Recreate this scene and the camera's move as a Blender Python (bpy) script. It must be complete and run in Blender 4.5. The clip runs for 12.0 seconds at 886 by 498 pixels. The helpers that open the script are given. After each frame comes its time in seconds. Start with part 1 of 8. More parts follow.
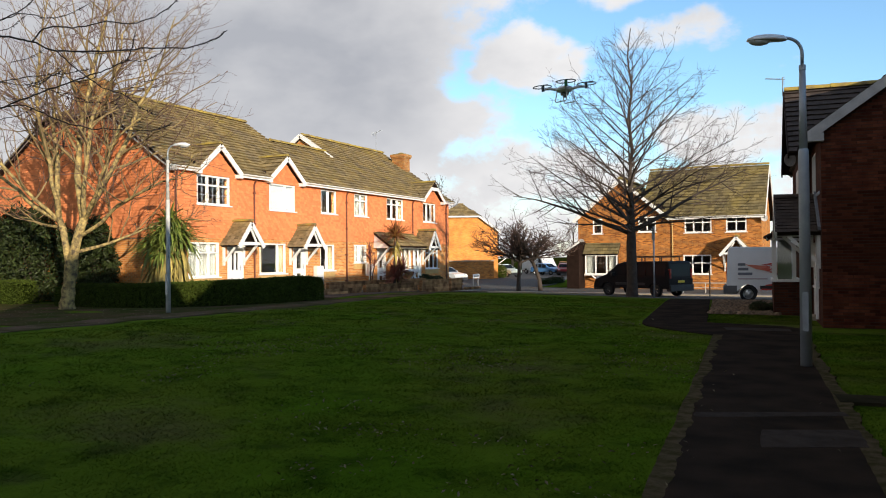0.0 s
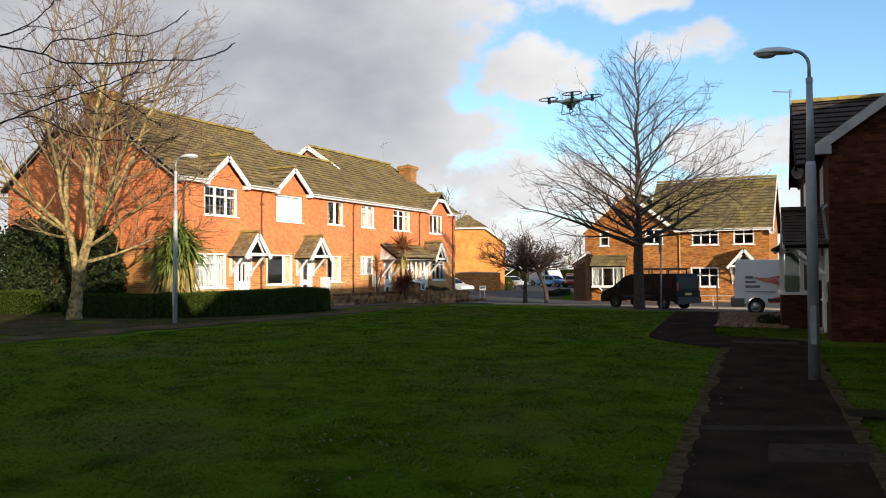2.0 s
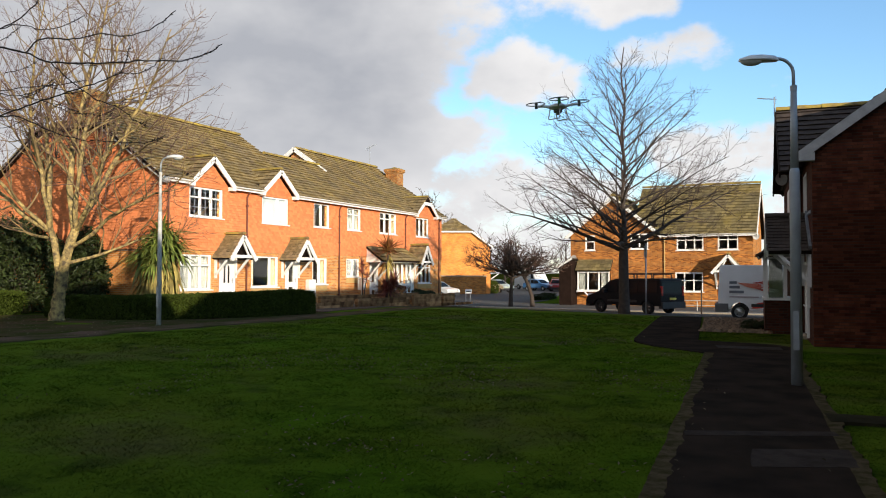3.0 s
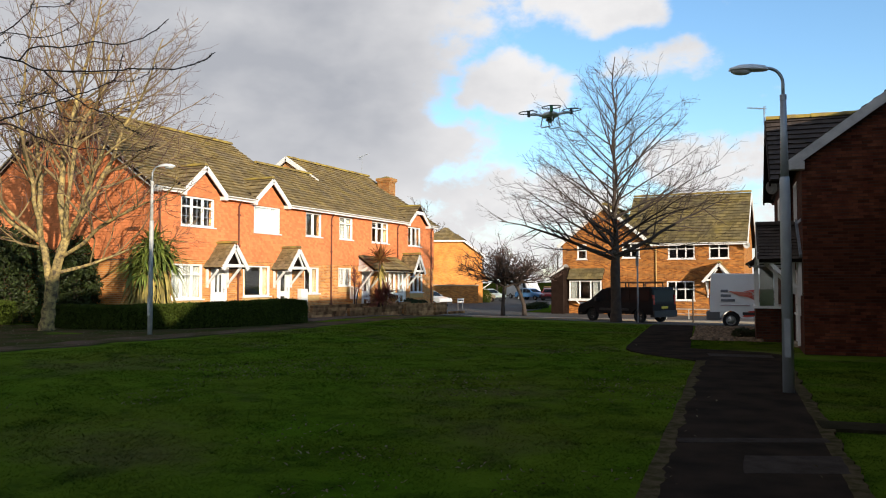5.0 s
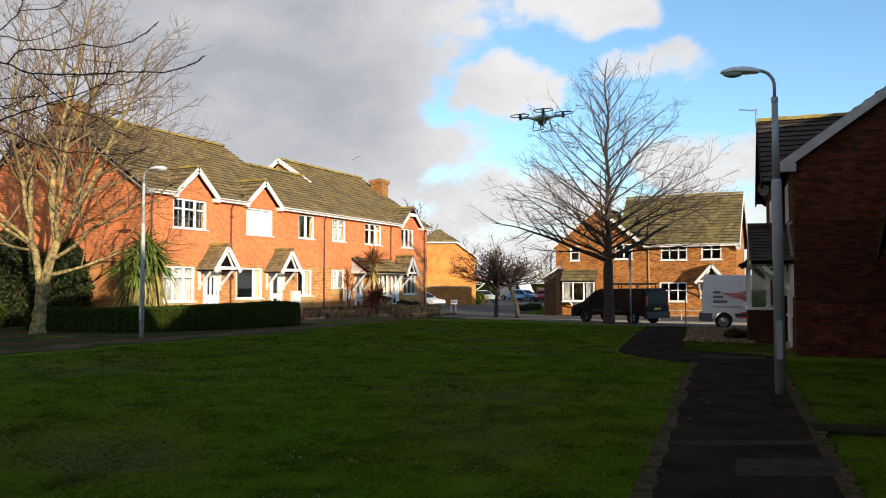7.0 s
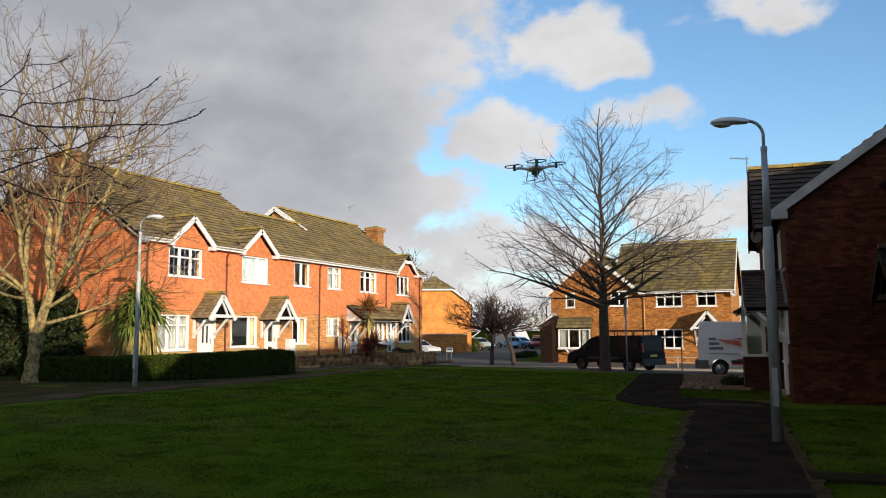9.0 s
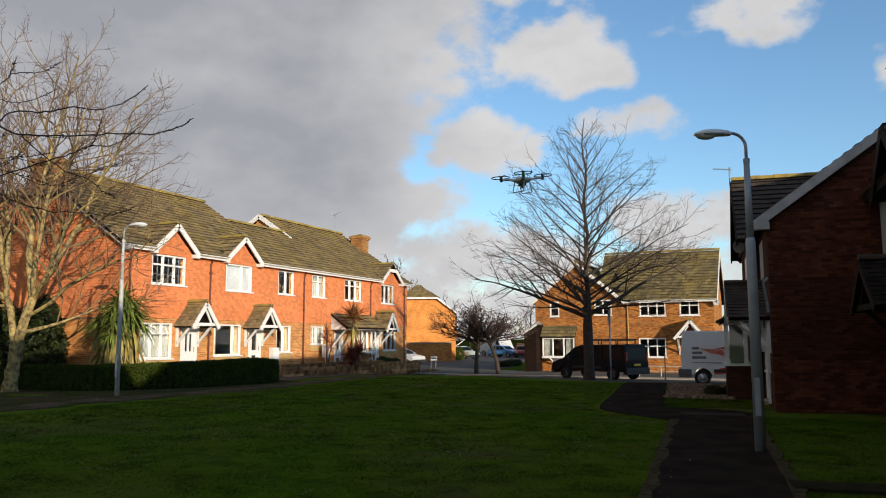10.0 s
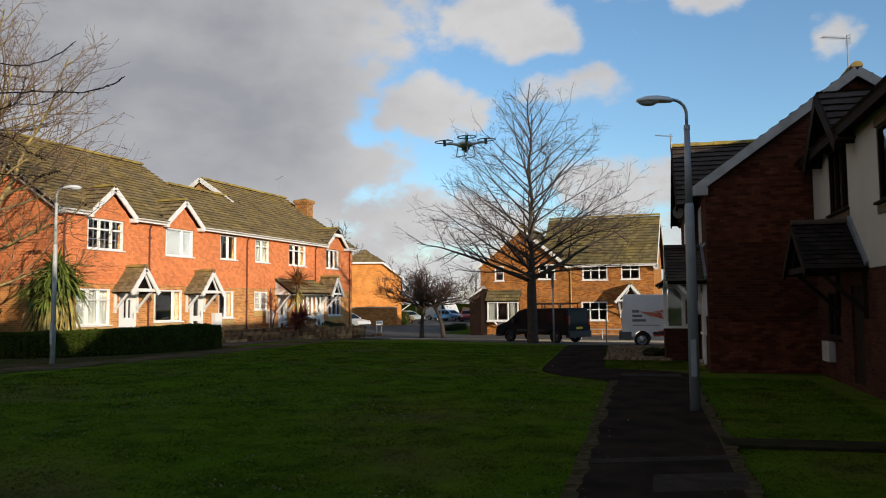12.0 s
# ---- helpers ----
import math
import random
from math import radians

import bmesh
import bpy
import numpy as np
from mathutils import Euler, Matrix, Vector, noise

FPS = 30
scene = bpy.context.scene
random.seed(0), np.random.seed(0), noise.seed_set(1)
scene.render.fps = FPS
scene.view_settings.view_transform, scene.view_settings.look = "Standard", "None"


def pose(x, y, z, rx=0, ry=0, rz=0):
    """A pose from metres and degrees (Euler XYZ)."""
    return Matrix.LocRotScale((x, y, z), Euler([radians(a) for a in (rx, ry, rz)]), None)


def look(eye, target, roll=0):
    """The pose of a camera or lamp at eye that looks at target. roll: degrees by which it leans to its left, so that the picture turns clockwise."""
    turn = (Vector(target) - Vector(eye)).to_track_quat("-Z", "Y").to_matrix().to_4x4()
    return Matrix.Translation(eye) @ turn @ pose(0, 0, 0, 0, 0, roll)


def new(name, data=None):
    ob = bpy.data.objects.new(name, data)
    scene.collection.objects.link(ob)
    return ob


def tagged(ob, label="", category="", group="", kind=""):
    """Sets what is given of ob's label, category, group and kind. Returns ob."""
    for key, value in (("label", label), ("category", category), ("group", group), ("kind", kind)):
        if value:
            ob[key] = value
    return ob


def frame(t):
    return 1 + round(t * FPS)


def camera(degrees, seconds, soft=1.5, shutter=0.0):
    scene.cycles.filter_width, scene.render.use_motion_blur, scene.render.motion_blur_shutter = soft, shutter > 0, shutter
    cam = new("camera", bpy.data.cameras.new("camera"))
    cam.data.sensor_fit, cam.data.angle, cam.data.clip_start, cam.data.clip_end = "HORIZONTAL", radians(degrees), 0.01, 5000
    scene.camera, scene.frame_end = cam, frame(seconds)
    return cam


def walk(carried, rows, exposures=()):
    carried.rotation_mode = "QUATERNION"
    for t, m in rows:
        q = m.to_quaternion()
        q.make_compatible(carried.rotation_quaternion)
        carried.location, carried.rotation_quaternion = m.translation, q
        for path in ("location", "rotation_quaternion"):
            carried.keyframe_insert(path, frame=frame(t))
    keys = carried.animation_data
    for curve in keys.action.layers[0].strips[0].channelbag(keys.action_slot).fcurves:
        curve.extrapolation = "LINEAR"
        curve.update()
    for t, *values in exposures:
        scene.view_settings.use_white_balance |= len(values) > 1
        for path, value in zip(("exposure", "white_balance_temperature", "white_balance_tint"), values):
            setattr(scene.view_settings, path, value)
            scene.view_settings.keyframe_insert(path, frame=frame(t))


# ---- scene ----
cam = camera(59.3, 12.0, soft=1.05)
PATH = [
    (0, (-0.307, -0.675, 1.74), (-1.216, 1.106, 1.766), -0.5),
    (0.5, (-0.305, -0.668, 1.744), (-1.229, 1.106, 1.775), -0.4),
    (1, (-0.301, -0.688, 1.74), (-1.235, 1.08, 1.775), -0.4),
    (1.5, (-0.304, -0.683, 1.74), (-1.236, 1.086, 1.781), -0.4),
    (2, (-0.299, -0.674, 1.74), (-1.223, 1.099, 1.796), -0.3),
    (2.5, (-0.298, -0.695, 1.742), (-1.206, 1.086, 1.802), -0.1),
    (3, (-0.303, -0.669, 1.747), (-1.195, 1.12, 1.811), 0.1),
    (5, (-0.306, -0.685, 1.731), (-1.179, 1.112, 1.819), -0.0),
    (5.5, (-0.298, -0.673, 1.749), (-1.169, 1.126, 1.835), -0.0),
    (6, (-0.302, -0.672, 1.753), (-1.177, 1.125, 1.835), -0.1),
    (6.5, (-0.305, -0.682, 1.751), (-1.179, 1.115, 1.839), -0.1),
    (6.7, (-0.304, -0.661, 1.751), (-1.163, 1.143, 1.84), -0.1),
    (8.5, (-0.298, -0.711, 1.751), (-1.159, 1.089, 1.883), -0.1),
    (9, (-0.274, -0.731, 1.761), (-1.116, 1.07, 1.973), -0.3),
    (9.5, (-0.274, -0.715, 1.779), (-1.077, 1.099, 2.032), -0.1),
    (10, (-0.28, -0.771, 1.779), (-1.085, 1.045, 2.012), -0.2),
    (10.5, (-0.298, -0.744, 1.753), (-1.069, 1.089, 1.963), 0.0),
    (11, (-0.279, -0.714, 1.788), (-1.005, 1.139, 1.981), 0.1),
    (11.5, (-0.266, -0.718, 1.775), (-0.95, 1.153, 1.953), -0.2),
    (12, (-0.27, -0.722, 1.782), (-0.95, 1.153, 1.924), -0.5),
]
walk(cam, [(t, look(eye, target, roll)) for t, eye, target, roll in PATH], exposures=[(0, 0.36), (6.5, 0.34), (8.5, 0.22), (9.5, 0.05), (12.0, -0.12)])

# ---- light ----
SUN_EL, SUN_AZ = 11.7, (0.82, -0.57)          # the sun stands low behind the right-hand houses
sun = new("sun", bpy.data.lights.new("sun", "SUN"))
sun.data.energy, sun.data.angle, sun.data.color = 5.0, radians(0.5), (1.0, 0.865, 0.69)
sun.matrix_world = look((0, 0, 0), (-SUN_AZ[0], -SUN_AZ[1], -math.tan(radians(SUN_EL))))

world = bpy.data.worlds.new("sky")
scene.world = world
world.use_nodes = True


def build_sky(w):
    nt = w.node_tree
    N, L = nt.nodes, nt.links
    N.clear()
    out, bg = N.new("ShaderNodeOutputWorld"), N.new("ShaderNodeBackground")
    sky = N.new("ShaderNodeTexSky")
    sky.sky_type, sky.sun_disc = "NISHITA", False
    sky.sun_elevation, sky.sun_rotation = radians(SUN_EL), math.atan2(SUN_AZ[0], SUN_AZ[1])
    sky.air_density, sky.dust_density, sky.ozone_density = 1.0, 0.3, 2.0
    tc, sep = N.new("ShaderNodeTexCoord"), N.new("ShaderNodeSeparateXYZ")
    L.new(tc.outputs["Generated"], sep.inputs[0])

    def mth(op, a, b=None, c=None, clamp=False):
        n = N.new("ShaderNodeMath")
        n.operation, n.use_clamp = op, clamp
        for i, v in enumerate((a, b, c)):
            if v is None:
                continue
            if isinstance(v, (int, float)):
                n.inputs[i].default_value = v
            else:
                L.new(v, n.inputs[i])
        return n.outputs[0]
    def mapr(v, a, b, c=0.0, d=1.0, smooth=False):
        n = N.new("ShaderNodeMapRange")
        n.interpolation_type = "SMOOTHSTEP" if smooth else "LINEAR"
        L.new(v, n.inputs[0])
        for i, q in enumerate((a, b, c, d)):
            n.inputs[i + 1].default_value = q
        return n.outputs[0]

    def blend(fac, a, b, kind="MIX"):
        n = N.new("ShaderNodeMix")
        n.data_type, n.blend_type = "RGBA", kind
        for i, v in ((0, fac), (6, a), (7, b)):
            if isinstance(v, (int, float, tuple)):
                n.inputs[i].default_value = v
            else:
                L.new(v, n.inputs[i])
        return n.outputs[2]
    # bearing to the left of north and height, both in degrees
    az = mth("MULTIPLY", mth("ARCTAN2", mth("MULTIPLY", sep.outputs[0], -1.0), sep.outputs[1]), 57.296)
    el = mth("MULTIPLY", mth("ARCSINE", sep.outputs[2]), 57.296)

    def noise_tex(scale, detail, rough, off, squash=1.0):
        mp = N.new("ShaderNodeMapping")
        mp.inputs["Location"].default_value, mp.inputs["Scale"].default_value = off, (1, 1, squash)
        L.new(tc.outputs["Generated"], mp.inputs[0])
        n = N.new("ShaderNodeTexNoise")
        n.inputs["Scale"].default_value, n.inputs["Detail"].default_value, n.inputs["Roughness"].default_value = scale, detail, rough
        L.new(mp.outputs[0], n.inputs["Vector"])
        return n.outputs[0]
    wx, wy = noise_tex(9, 3, 0.5, (3.1, 1.7, 0.4)), noise_tex(9, 3, 0.5, (8.2, 4.1, 2.6))
    puffs = noise_tex(16, 7, 0.60, (0.3, 5.2, 2.0), 1.5)
    broad = noise_tex(4.5, 5, 0.52, (7.3, 2.2, 1.0), 1.9)
    azw = mth("ADD", az, mth("MULTIPLY_ADD", wx, 9.0, -4.5))
    elw = mth("ADD", el, mth("MULTIPLY_ADD", wy, 5.0, -2.5))
    # the grey bank covers the west; its edge leans over the lawn
    edge = mth("MULTIPLY_ADD", elw, -0.30, 29.2)
    bank = mapr(mth("SUBTRACT", azw, edge), -9.0, 9.0, 0.0, 1.0)
    far_side = mapr(mth("ABSOLUTE", az), 105, 165, 0.0, 0.62)
    field = mth("MAXIMUM", bank, far_side)
    # heaps of fair-weather cloud: bearing, height, half width, half height, weight
    for a, e, ra, re, wt in ((14.5, 20.6, 6.5, 2.8, 0.95), (2.0, 21.8, 4.4, 2.6, 0.75), (-7.5, 17.2, 2.6, 1.6, 0.62), (10.5, 15.8, 5.0, 1.7, 0.66), (20.8, 14.4, 4.6, 2.7, 1.0),
                             (27.0, 10.2, 6.0, 2.6, 0.9), (21.0, 6.0, 9.0, 2.8, 0.85), (7.5, 8.2, 5.5, 2.8, 0.85), (-14.0, 12.0, 6.0, 2.2, 0.7), (18.0, 26.5, 12.0, 2.6, 0.95), (-2.0, 4.0, 16.0, 2.6, 0.7), (-30.0, 24.0, 12.0, 4.0, 0.7), (-55.0, 14.0, 16.0, 4.0, 0.7)):
        u = mth("MULTIPLY_ADD", azw, 1.0 / ra, -a / ra)
        v = mth("MULTIPLY_ADD", elw, 1.0 / re, -e / re)
        k = mth("SUBTRACT", 1.25, mth("ADD", mth("MULTIPLY", u, u), mth("MULTIPLY", v, v)), clamp=True)
        field = mth("MAXIMUM", field, mth("MULTIPLY", k, wt))
    low = mapr(elw, 3.0, 8.5, 0.78, 0.0)
    field = mth("MAXIMUM", field, low)
    wisps = noise_tex(38, 6, 0.65, (2.3, 0.2, 6.0), 1.6)
    cover = mth("ADD", mth("ADD", field, mth("MULTIPLY_ADD", puffs, 1.35, -0.72)), mth("MULTIPLY_ADD", wisps, 0.5, -0.25))
    cover = mth("ADD", cover, mapr(bank, 0.45, 0.85, 0.0, 0.45))
    mask = mapr(cover, 0.16, 0.78, smooth=True)
    thick = mapr(mth("MULTIPLY_ADD", broad, 1.25, mth("MULTIPLY", bank, 0.62)), 0.66, 1.36)
    thick = mth("MULTIPLY", thick, mapr(el, 2.5, 11.0, 0.42, 1.0))
    belly = mapr(mth("MULTIPLY_ADD", puffs, 1.0, mth("MULTIPLY", cover, 0.35)), 0.50, 0.95, 0.0, 0.42)
    body = mth("MAXIMUM", thick, mth("MULTIPLY", belly, mapr(broad, 0.35, 0.65)))
    shade = blend(body, (7.2, 7.1, 7.1, 1), (3.55, 3.68, 4.05, 1))
    clear = blend(1.0, sky.outputs[0], (1.62, 1.90, 2.10, 1), "MULTIPLY")
    # cloud overhead, above the view, is darkened to deepen the shade on the ground
    base = blend(1.0, shade, mapr(sep.outputs[2], 0.42, 0.9, 1.0, 0.35), "MULTIPLY")
    L.new(blend(mask, clear, base), bg.inputs[0])
    bg.inputs[1].default_value = 0.10
    L.new(bg.outputs[0], out.inputs[0])


build_sky(world)


# ---- materials ----
def mat(name, color, rough=0.8, var=0.25, scale=3.0, bump=0.2, fine=60.0, metal=0.0, spec=0.4, island=0.0, objrand=0.0, second=None):
    """A surface with large stains, fine grain and relief; island and objrand vary it piece by piece."""
    m = bpy.data.materials.new(name)
    m.use_nodes = True
    nt = m.node_tree
    N, L = nt.nodes, nt.links
    b = N["Principled BSDF"]
    b.inputs["Roughness"].default_value, b.inputs["Metallic"].default_value = rough, metal
    b.inputs["Specular IOR Level"].default_value = spec
    tc = N.new("ShaderNodeTexCoord")
    n1, n2 = N.new("ShaderNodeTexNoise"), N.new("ShaderNodeTexNoise")
    n1.inputs["Scale"].default_value, n1.inputs["Detail"].default_value = scale, 5
    n2.inputs["Scale"].default_value, n2.inputs["Detail"].default_value = fine, 3
    L.new(tc.outputs["Object"], n1.inputs["Vector"])
    L.new(tc.outputs["Object"], n2.inputs["Vector"])
    col = N.new("ShaderNodeMix")
    col.data_type = "RGBA"
    c2 = second or tuple(c * (1 - 0.75 * var) for c in color)
    col.inputs[6].default_value, col.inputs[7].default_value = (*color, 1), (*c2, 1)
    ramp = N.new("ShaderNodeMapRange")
    ramp.inputs[1].default_value, ramp.inputs[2].default_value = 0.36, 0.66
    L.new(n1.outputs[0], ramp.inputs[0])
    L.new(ramp.outputs[0], col.inputs[0])
    hsv = N.new("ShaderNodeHueSaturation")
    L.new(col.outputs[2], hsv.inputs["Color"])
    val = N.new("ShaderNodeMath")
    val.operation = "MULTIPLY_ADD"
    val.inputs[1].default_value, val.inputs[2].default_value = var * 0.9, 1 - var * 0.45
    L.new(n2.outputs[0], val.inputs[0])
    last = val.outputs[0]
    for amount, node, sock in ((island, "ShaderNodeNewGeometry", "Random Per Island"), (objrand, "ShaderNodeObjectInfo", "Random")):
        if amount:
            g = N.new(node)
            k = N.new("ShaderNodeMath")
            k.operation = "MULTIPLY_ADD"
            k.inputs[1].default_value, k.inputs[2].default_value = amount, 1 - amount / 2
            L.new(g.outputs[sock], k.inputs[0])
            j = N.new("ShaderNodeMath")
            j.operation = "MULTIPLY"
            L.new(last, j.inputs[0])
            L.new(k.outputs[0], j.inputs[1])
            last = j.outputs[0]
    L.new(last, hsv.inputs["Value"])
    L.new(hsv.outputs[0], b.inputs["Base Color"])
    if bump:
        bp = N.new("ShaderNodeBump")
        bp.inputs["Strength"].default_value, bp.inputs["Distance"].default_value = bump, 0.02
        L.new(n2.outputs[0], bp.inputs["Height"])
        L.new(bp.outputs[0], b.inputs["Normal"])
    return m


def brick_mat(name, c1, c2, mortar, scale=1.0, courses=0.075, length=0.225, msize=0.010):
    """Brickwork or tile courses at true size, on upright walls square to their object."""
    m = bpy.data.materials.new(name)
    m.use_nodes = True
    nt = m.node_tree
    N, L = nt.nodes, nt.links
    b = N["Principled BSDF"]
    b.inputs["Roughness"].default_value, b.inputs["Specular IOR Level"].default_value = 0.95, 0.08
    tc, sep, cmb, add = N.new("ShaderNodeTexCoord"), N.new("ShaderNodeSeparateXYZ"), N.new("ShaderNodeCombineXYZ"), N.new("ShaderNodeMath")
    L.new(tc.outputs["Object"], sep.inputs[0])
    L.new(sep.outputs[0], add.inputs[0])
    L.new(sep.outputs[1], add.inputs[1])
    L.new(add.outputs[0], cmb.inputs[0])
    L.new(sep.outputs[2], cmb.inputs[1])
    br = N.new("ShaderNodeTexBrick")
    br.inputs["Scale"].default_value = 1.0
    br.inputs["Brick Width"].default_value, br.inputs["Row Height"].default_value = length, courses
    br.inputs["Mortar Size"].default_value, br.inputs["Mortar Smooth"].default_value = msize, 0.2
    br.inputs["Color1"].default_value, br.inputs["Color2"].default_value, br.inputs["Mortar"].default_value = (*c1, 1), (*c2, 1), (*mortar, 1)
    br.inputs["Bias"].default_value = -0.1
    L.new(cmb.outputs[0], br.inputs["Vector"])
    n1 = N.new("ShaderNodeTexNoise")
    n1.inputs["Scale"].default_value, n1.inputs["Detail"].default_value = 1.3, 8
    L.new(tc.outputs["Object"], n1.inputs["Vector"])
    hsv = N.new("ShaderNodeHueSaturation")
    mr = N.new("ShaderNodeMapRange")
    mr.inputs[1].default_value, mr.inputs[2].default_value, mr.inputs[3].default_value, mr.inputs[4].default_value = 0.3, 0.7, 0.78, 1.18
    L.new(n1.outputs[0], mr.inputs[0])
    L.new(mr.outputs[0], hsv.inputs["Value"])
    L.new(br.outputs["Color"], hsv.inputs["Color"])
    L.new(hsv.outputs[0], b.inputs["Base Color"])
    bp = N.new("ShaderNodeBump")
    bp.inputs["Strength"].default_value, bp.inputs["Distance"].default_value, bp.invert = 0.6, 0.01, True
    L.new(br.outputs["Fac"], bp.inputs["Height"])
    L.new(bp.outputs[0], b.inputs["Normal"])
    return m


def glass_mat(name, tint=(0.9, 0.95, 0.95)):
    m = bpy.data.materials.new(name)
    m.use_nodes = True
    b = m.node_tree.nodes["Principled BSDF"]
    b.inputs["Base Color"].default_value = (*tint, 1)
    b.inputs["Roughness"].default_value, b.inputs["Transmission Weight"].default_value = 0.02, 1.0
    b.inputs["IOR"].default_value = 1.45
    return m


BRICK_T = brick_mat("terrace brick", (0.74, 0.30, 0.075), (0.40, 0.125, 0.036), (0.54, 0.39, 0.21))
BRICK_F = brick_mat("buff brick", (0.53, 0.200, 0.043), (0.16, 0.047, 0.017), (0.36, 0.215, 0.095))
# red brick taken darker than its own tone to deepen the walls' shade
BRICK_R_SHADE = brick_mat("red brick", (0.094, 0.031, 0.017), (0.042, 0.0155, 0.011), (0.054, 0.038, 0.030))
BRICK_O = brick_mat("orange brick", (0.80, 0.31, 0.065), (0.62, 0.205, 0.045), (0.52, 0.27, 0.11))
BRICK_C = brick_mat("weathered chimney brick", (0.46, 0.20, 0.055), (0.25, 0.085, 0.03), (0.34, 0.25, 0.13))
BUFF = mat("buff sill brick", (0.55, 0.36, 0.14), 0.9, 0.3, 4, 0.3)
TILE_HUNG = mat("hung clay tile", (0.74, 0.255, 0.100), 0.85, 0.16, 0.45, 0.25, 40, spec=0.15, island=0.30)
ROOF = mat("roof tile", (0.225, 0.172, 0.100), 0.9, 0.7, 0.8, 0.5, 9, spec=0.08, island=0.6, second=(0.31, 0.225, 0.09))
ROOF_F = mat("grey-olive roof tile", (0.165, 0.134, 0.072), 0.9, 0.6, 0.8, 0.5, 9, spec=0.08, island=0.6, second=(0.22, 0.17, 0.07))
ROOF_DARK = mat("slate brown tile", (0.070, 0.051, 0.041), 0.9, 0.45, 1.4, 0.4, 35, island=0.4)


def weather(m, colour, scale, lo, hi, most=1.0, detail=8):
    """Growth or bleaching in patches of its own shape over a finished surface."""
    nt = m.node_tree
    N, L = nt.nodes, nt.links
    b = N["Principled BSDF"]
    old = b.inputs["Base Color"].links[0].from_socket
    tc, n, r, mx = N.new("ShaderNodeTexCoord"), N.new("ShaderNodeTexNoise"), N.new("ShaderNodeMapRange"), N.new("ShaderNodeMix")
    n.inputs["Scale"].default_value, n.inputs["Detail"].default_value, n.inputs["Roughness"].default_value = scale, detail, 0.62
    r.inputs[1].default_value, r.inputs[2].default_value, r.inputs[4].default_value = lo, hi, most
    mx.data_type = "RGBA"
    mx.inputs[7].default_value = (*colour, 1)
    L.new(tc.outputs["Object"], n.inputs["Vector"])
    L.new(n.outputs[0], r.inputs[0])
    L.new(r.outputs[0], mx.inputs[0])
    L.new(old, mx.inputs[6])
    L.new(mx.outputs[2], b.inputs["Base Color"])
    return m


weather(ROOF, (0.36, 0.27, 0.055), 0.55, 0.52, 0.72, 0.75)
weather(ROOF, (0.40, 0.34, 0.24), 7.0, 0.60, 0.72, 0.6)
weather(ROOF, (0.075, 0.062, 0.040), 3.2, 0.56, 0.74, 0.7)
weather(ROOF_F, (0.34, 0.25, 0.05), 0.5, 0.55, 0.74, 0.7)
weather(ROOF_F, (0.06, 0.05, 0.034), 3.2, 0.55, 0.72, 0.7)
weather(ROOF_DARK, (0.11, 0.09, 0.04), 1.5, 0.58, 0.78, 0.45)
MOSS = mat("mossy ridge tile", (0.40, 0.29, 0.055), 0.95, 0.5, 2.0, 0.6, 30, second=(0.18, 0.13, 0.06))
WHITE = mat("white paint", (0.80, 0.79, 0.76), 0.5, 0.12, 2.5, 0.05)
WHITE_OLD = mat("weathered white board", (0.48, 0.455, 0.43), 0.7, 0.4, 3, 0.3)
RENDER = mat("cream render", (0.55, 0.51, 0.45), 0.9, 0.15, 0.8, 0.3, 90)
DARKWOOD = mat("dark stained timber", (0.026, 0.017, 0.013), 0.85, 0.4, 3, 0.3, spec=0.12)
BROWNPIPE = mat("brown plastic pipe", (0.16, 0.05, 0.03), 0.45, 0.2, 3, 0.05)
GLASS = glass_mat("window glass")
CURTAIN = mat("net curtain", (0.27, 0.27, 0.25), 0.9, 0.15, 6, 0.2)
BLIND = mat("white roller blind", (0.30, 0.31, 0.33), 0.8, 0.06, 2, 0.02)
DRAPE = mat("beige drape", (0.36, 0.28, 0.17), 0.9, 0.25, 6, 0.2)
ROOM = mat("room wall", (0.20, 0.17, 0.14), 0.9, 0.2)
LEAD = mat("lead flashing", (0.30, 0.33, 0.38), 0.45, 0.3, 6, 0.2, metal=0.4)
STEEL = mat("galvanised steel", (0.36, 0.39, 0.42), 0.5, 0.2, 5, 0.1, metal=0.35)
PALEPOST = mat("pale painted post", (0.52, 0.52, 0.49), 0.6, 0.35, 5, 0.2)
# footpath asphalt coloured darker than the road to carry the shade over it
ASPHALT_SHADE = mat("asphalt", (0.042, 0.031, 0.0235), 0.95, 0.6, 1.6, 0.6, 90, spec=0.0, second=(0.024, 0.0195, 0.0160))
ROADMAT = mat("worn road asphalt", (0.075, 0.069, 0.063), 0.9, 0.3, 0.8, 0.5, 90)
CONCRETE = mat("pale concrete", (0.40, 0.33, 0.245), 0.9, 0.3, 2, 0.4)
KERBM = mat("crumbling soil edge", (0.098, 0.074, 0.044), 1.0, 0.7, 7, 0.8, 40, spec=0.0, second=(0.045, 0.042, 0.018))
SOIL = mat("bare soil", (0.085, 0.055, 0.038), 1.0, 0.5, 1.5, 0.8)
BARK_Y = mat("sunny lichen bark", (0.43, 0.32, 0.125), 0.95, 0.9, 7, 1.0, 22, spec=0.05, second=(0.10, 0.078, 0.052))
BARK_D = mat("dark bark", (0.07, 0.052, 0.040), 0.95, 0.5, 5, 0.8, 40)
BARK_R = mat("purple brown twig bark", (0.085, 0.052, 0.045), 0.95, 0.4, 5, 0.5, 40)
HEDGE = mat("hedge leaf", (0.052, 0.074, 0.010), 0.8, 0.5, 6, 0.2, spec=0.1, island=0.7)
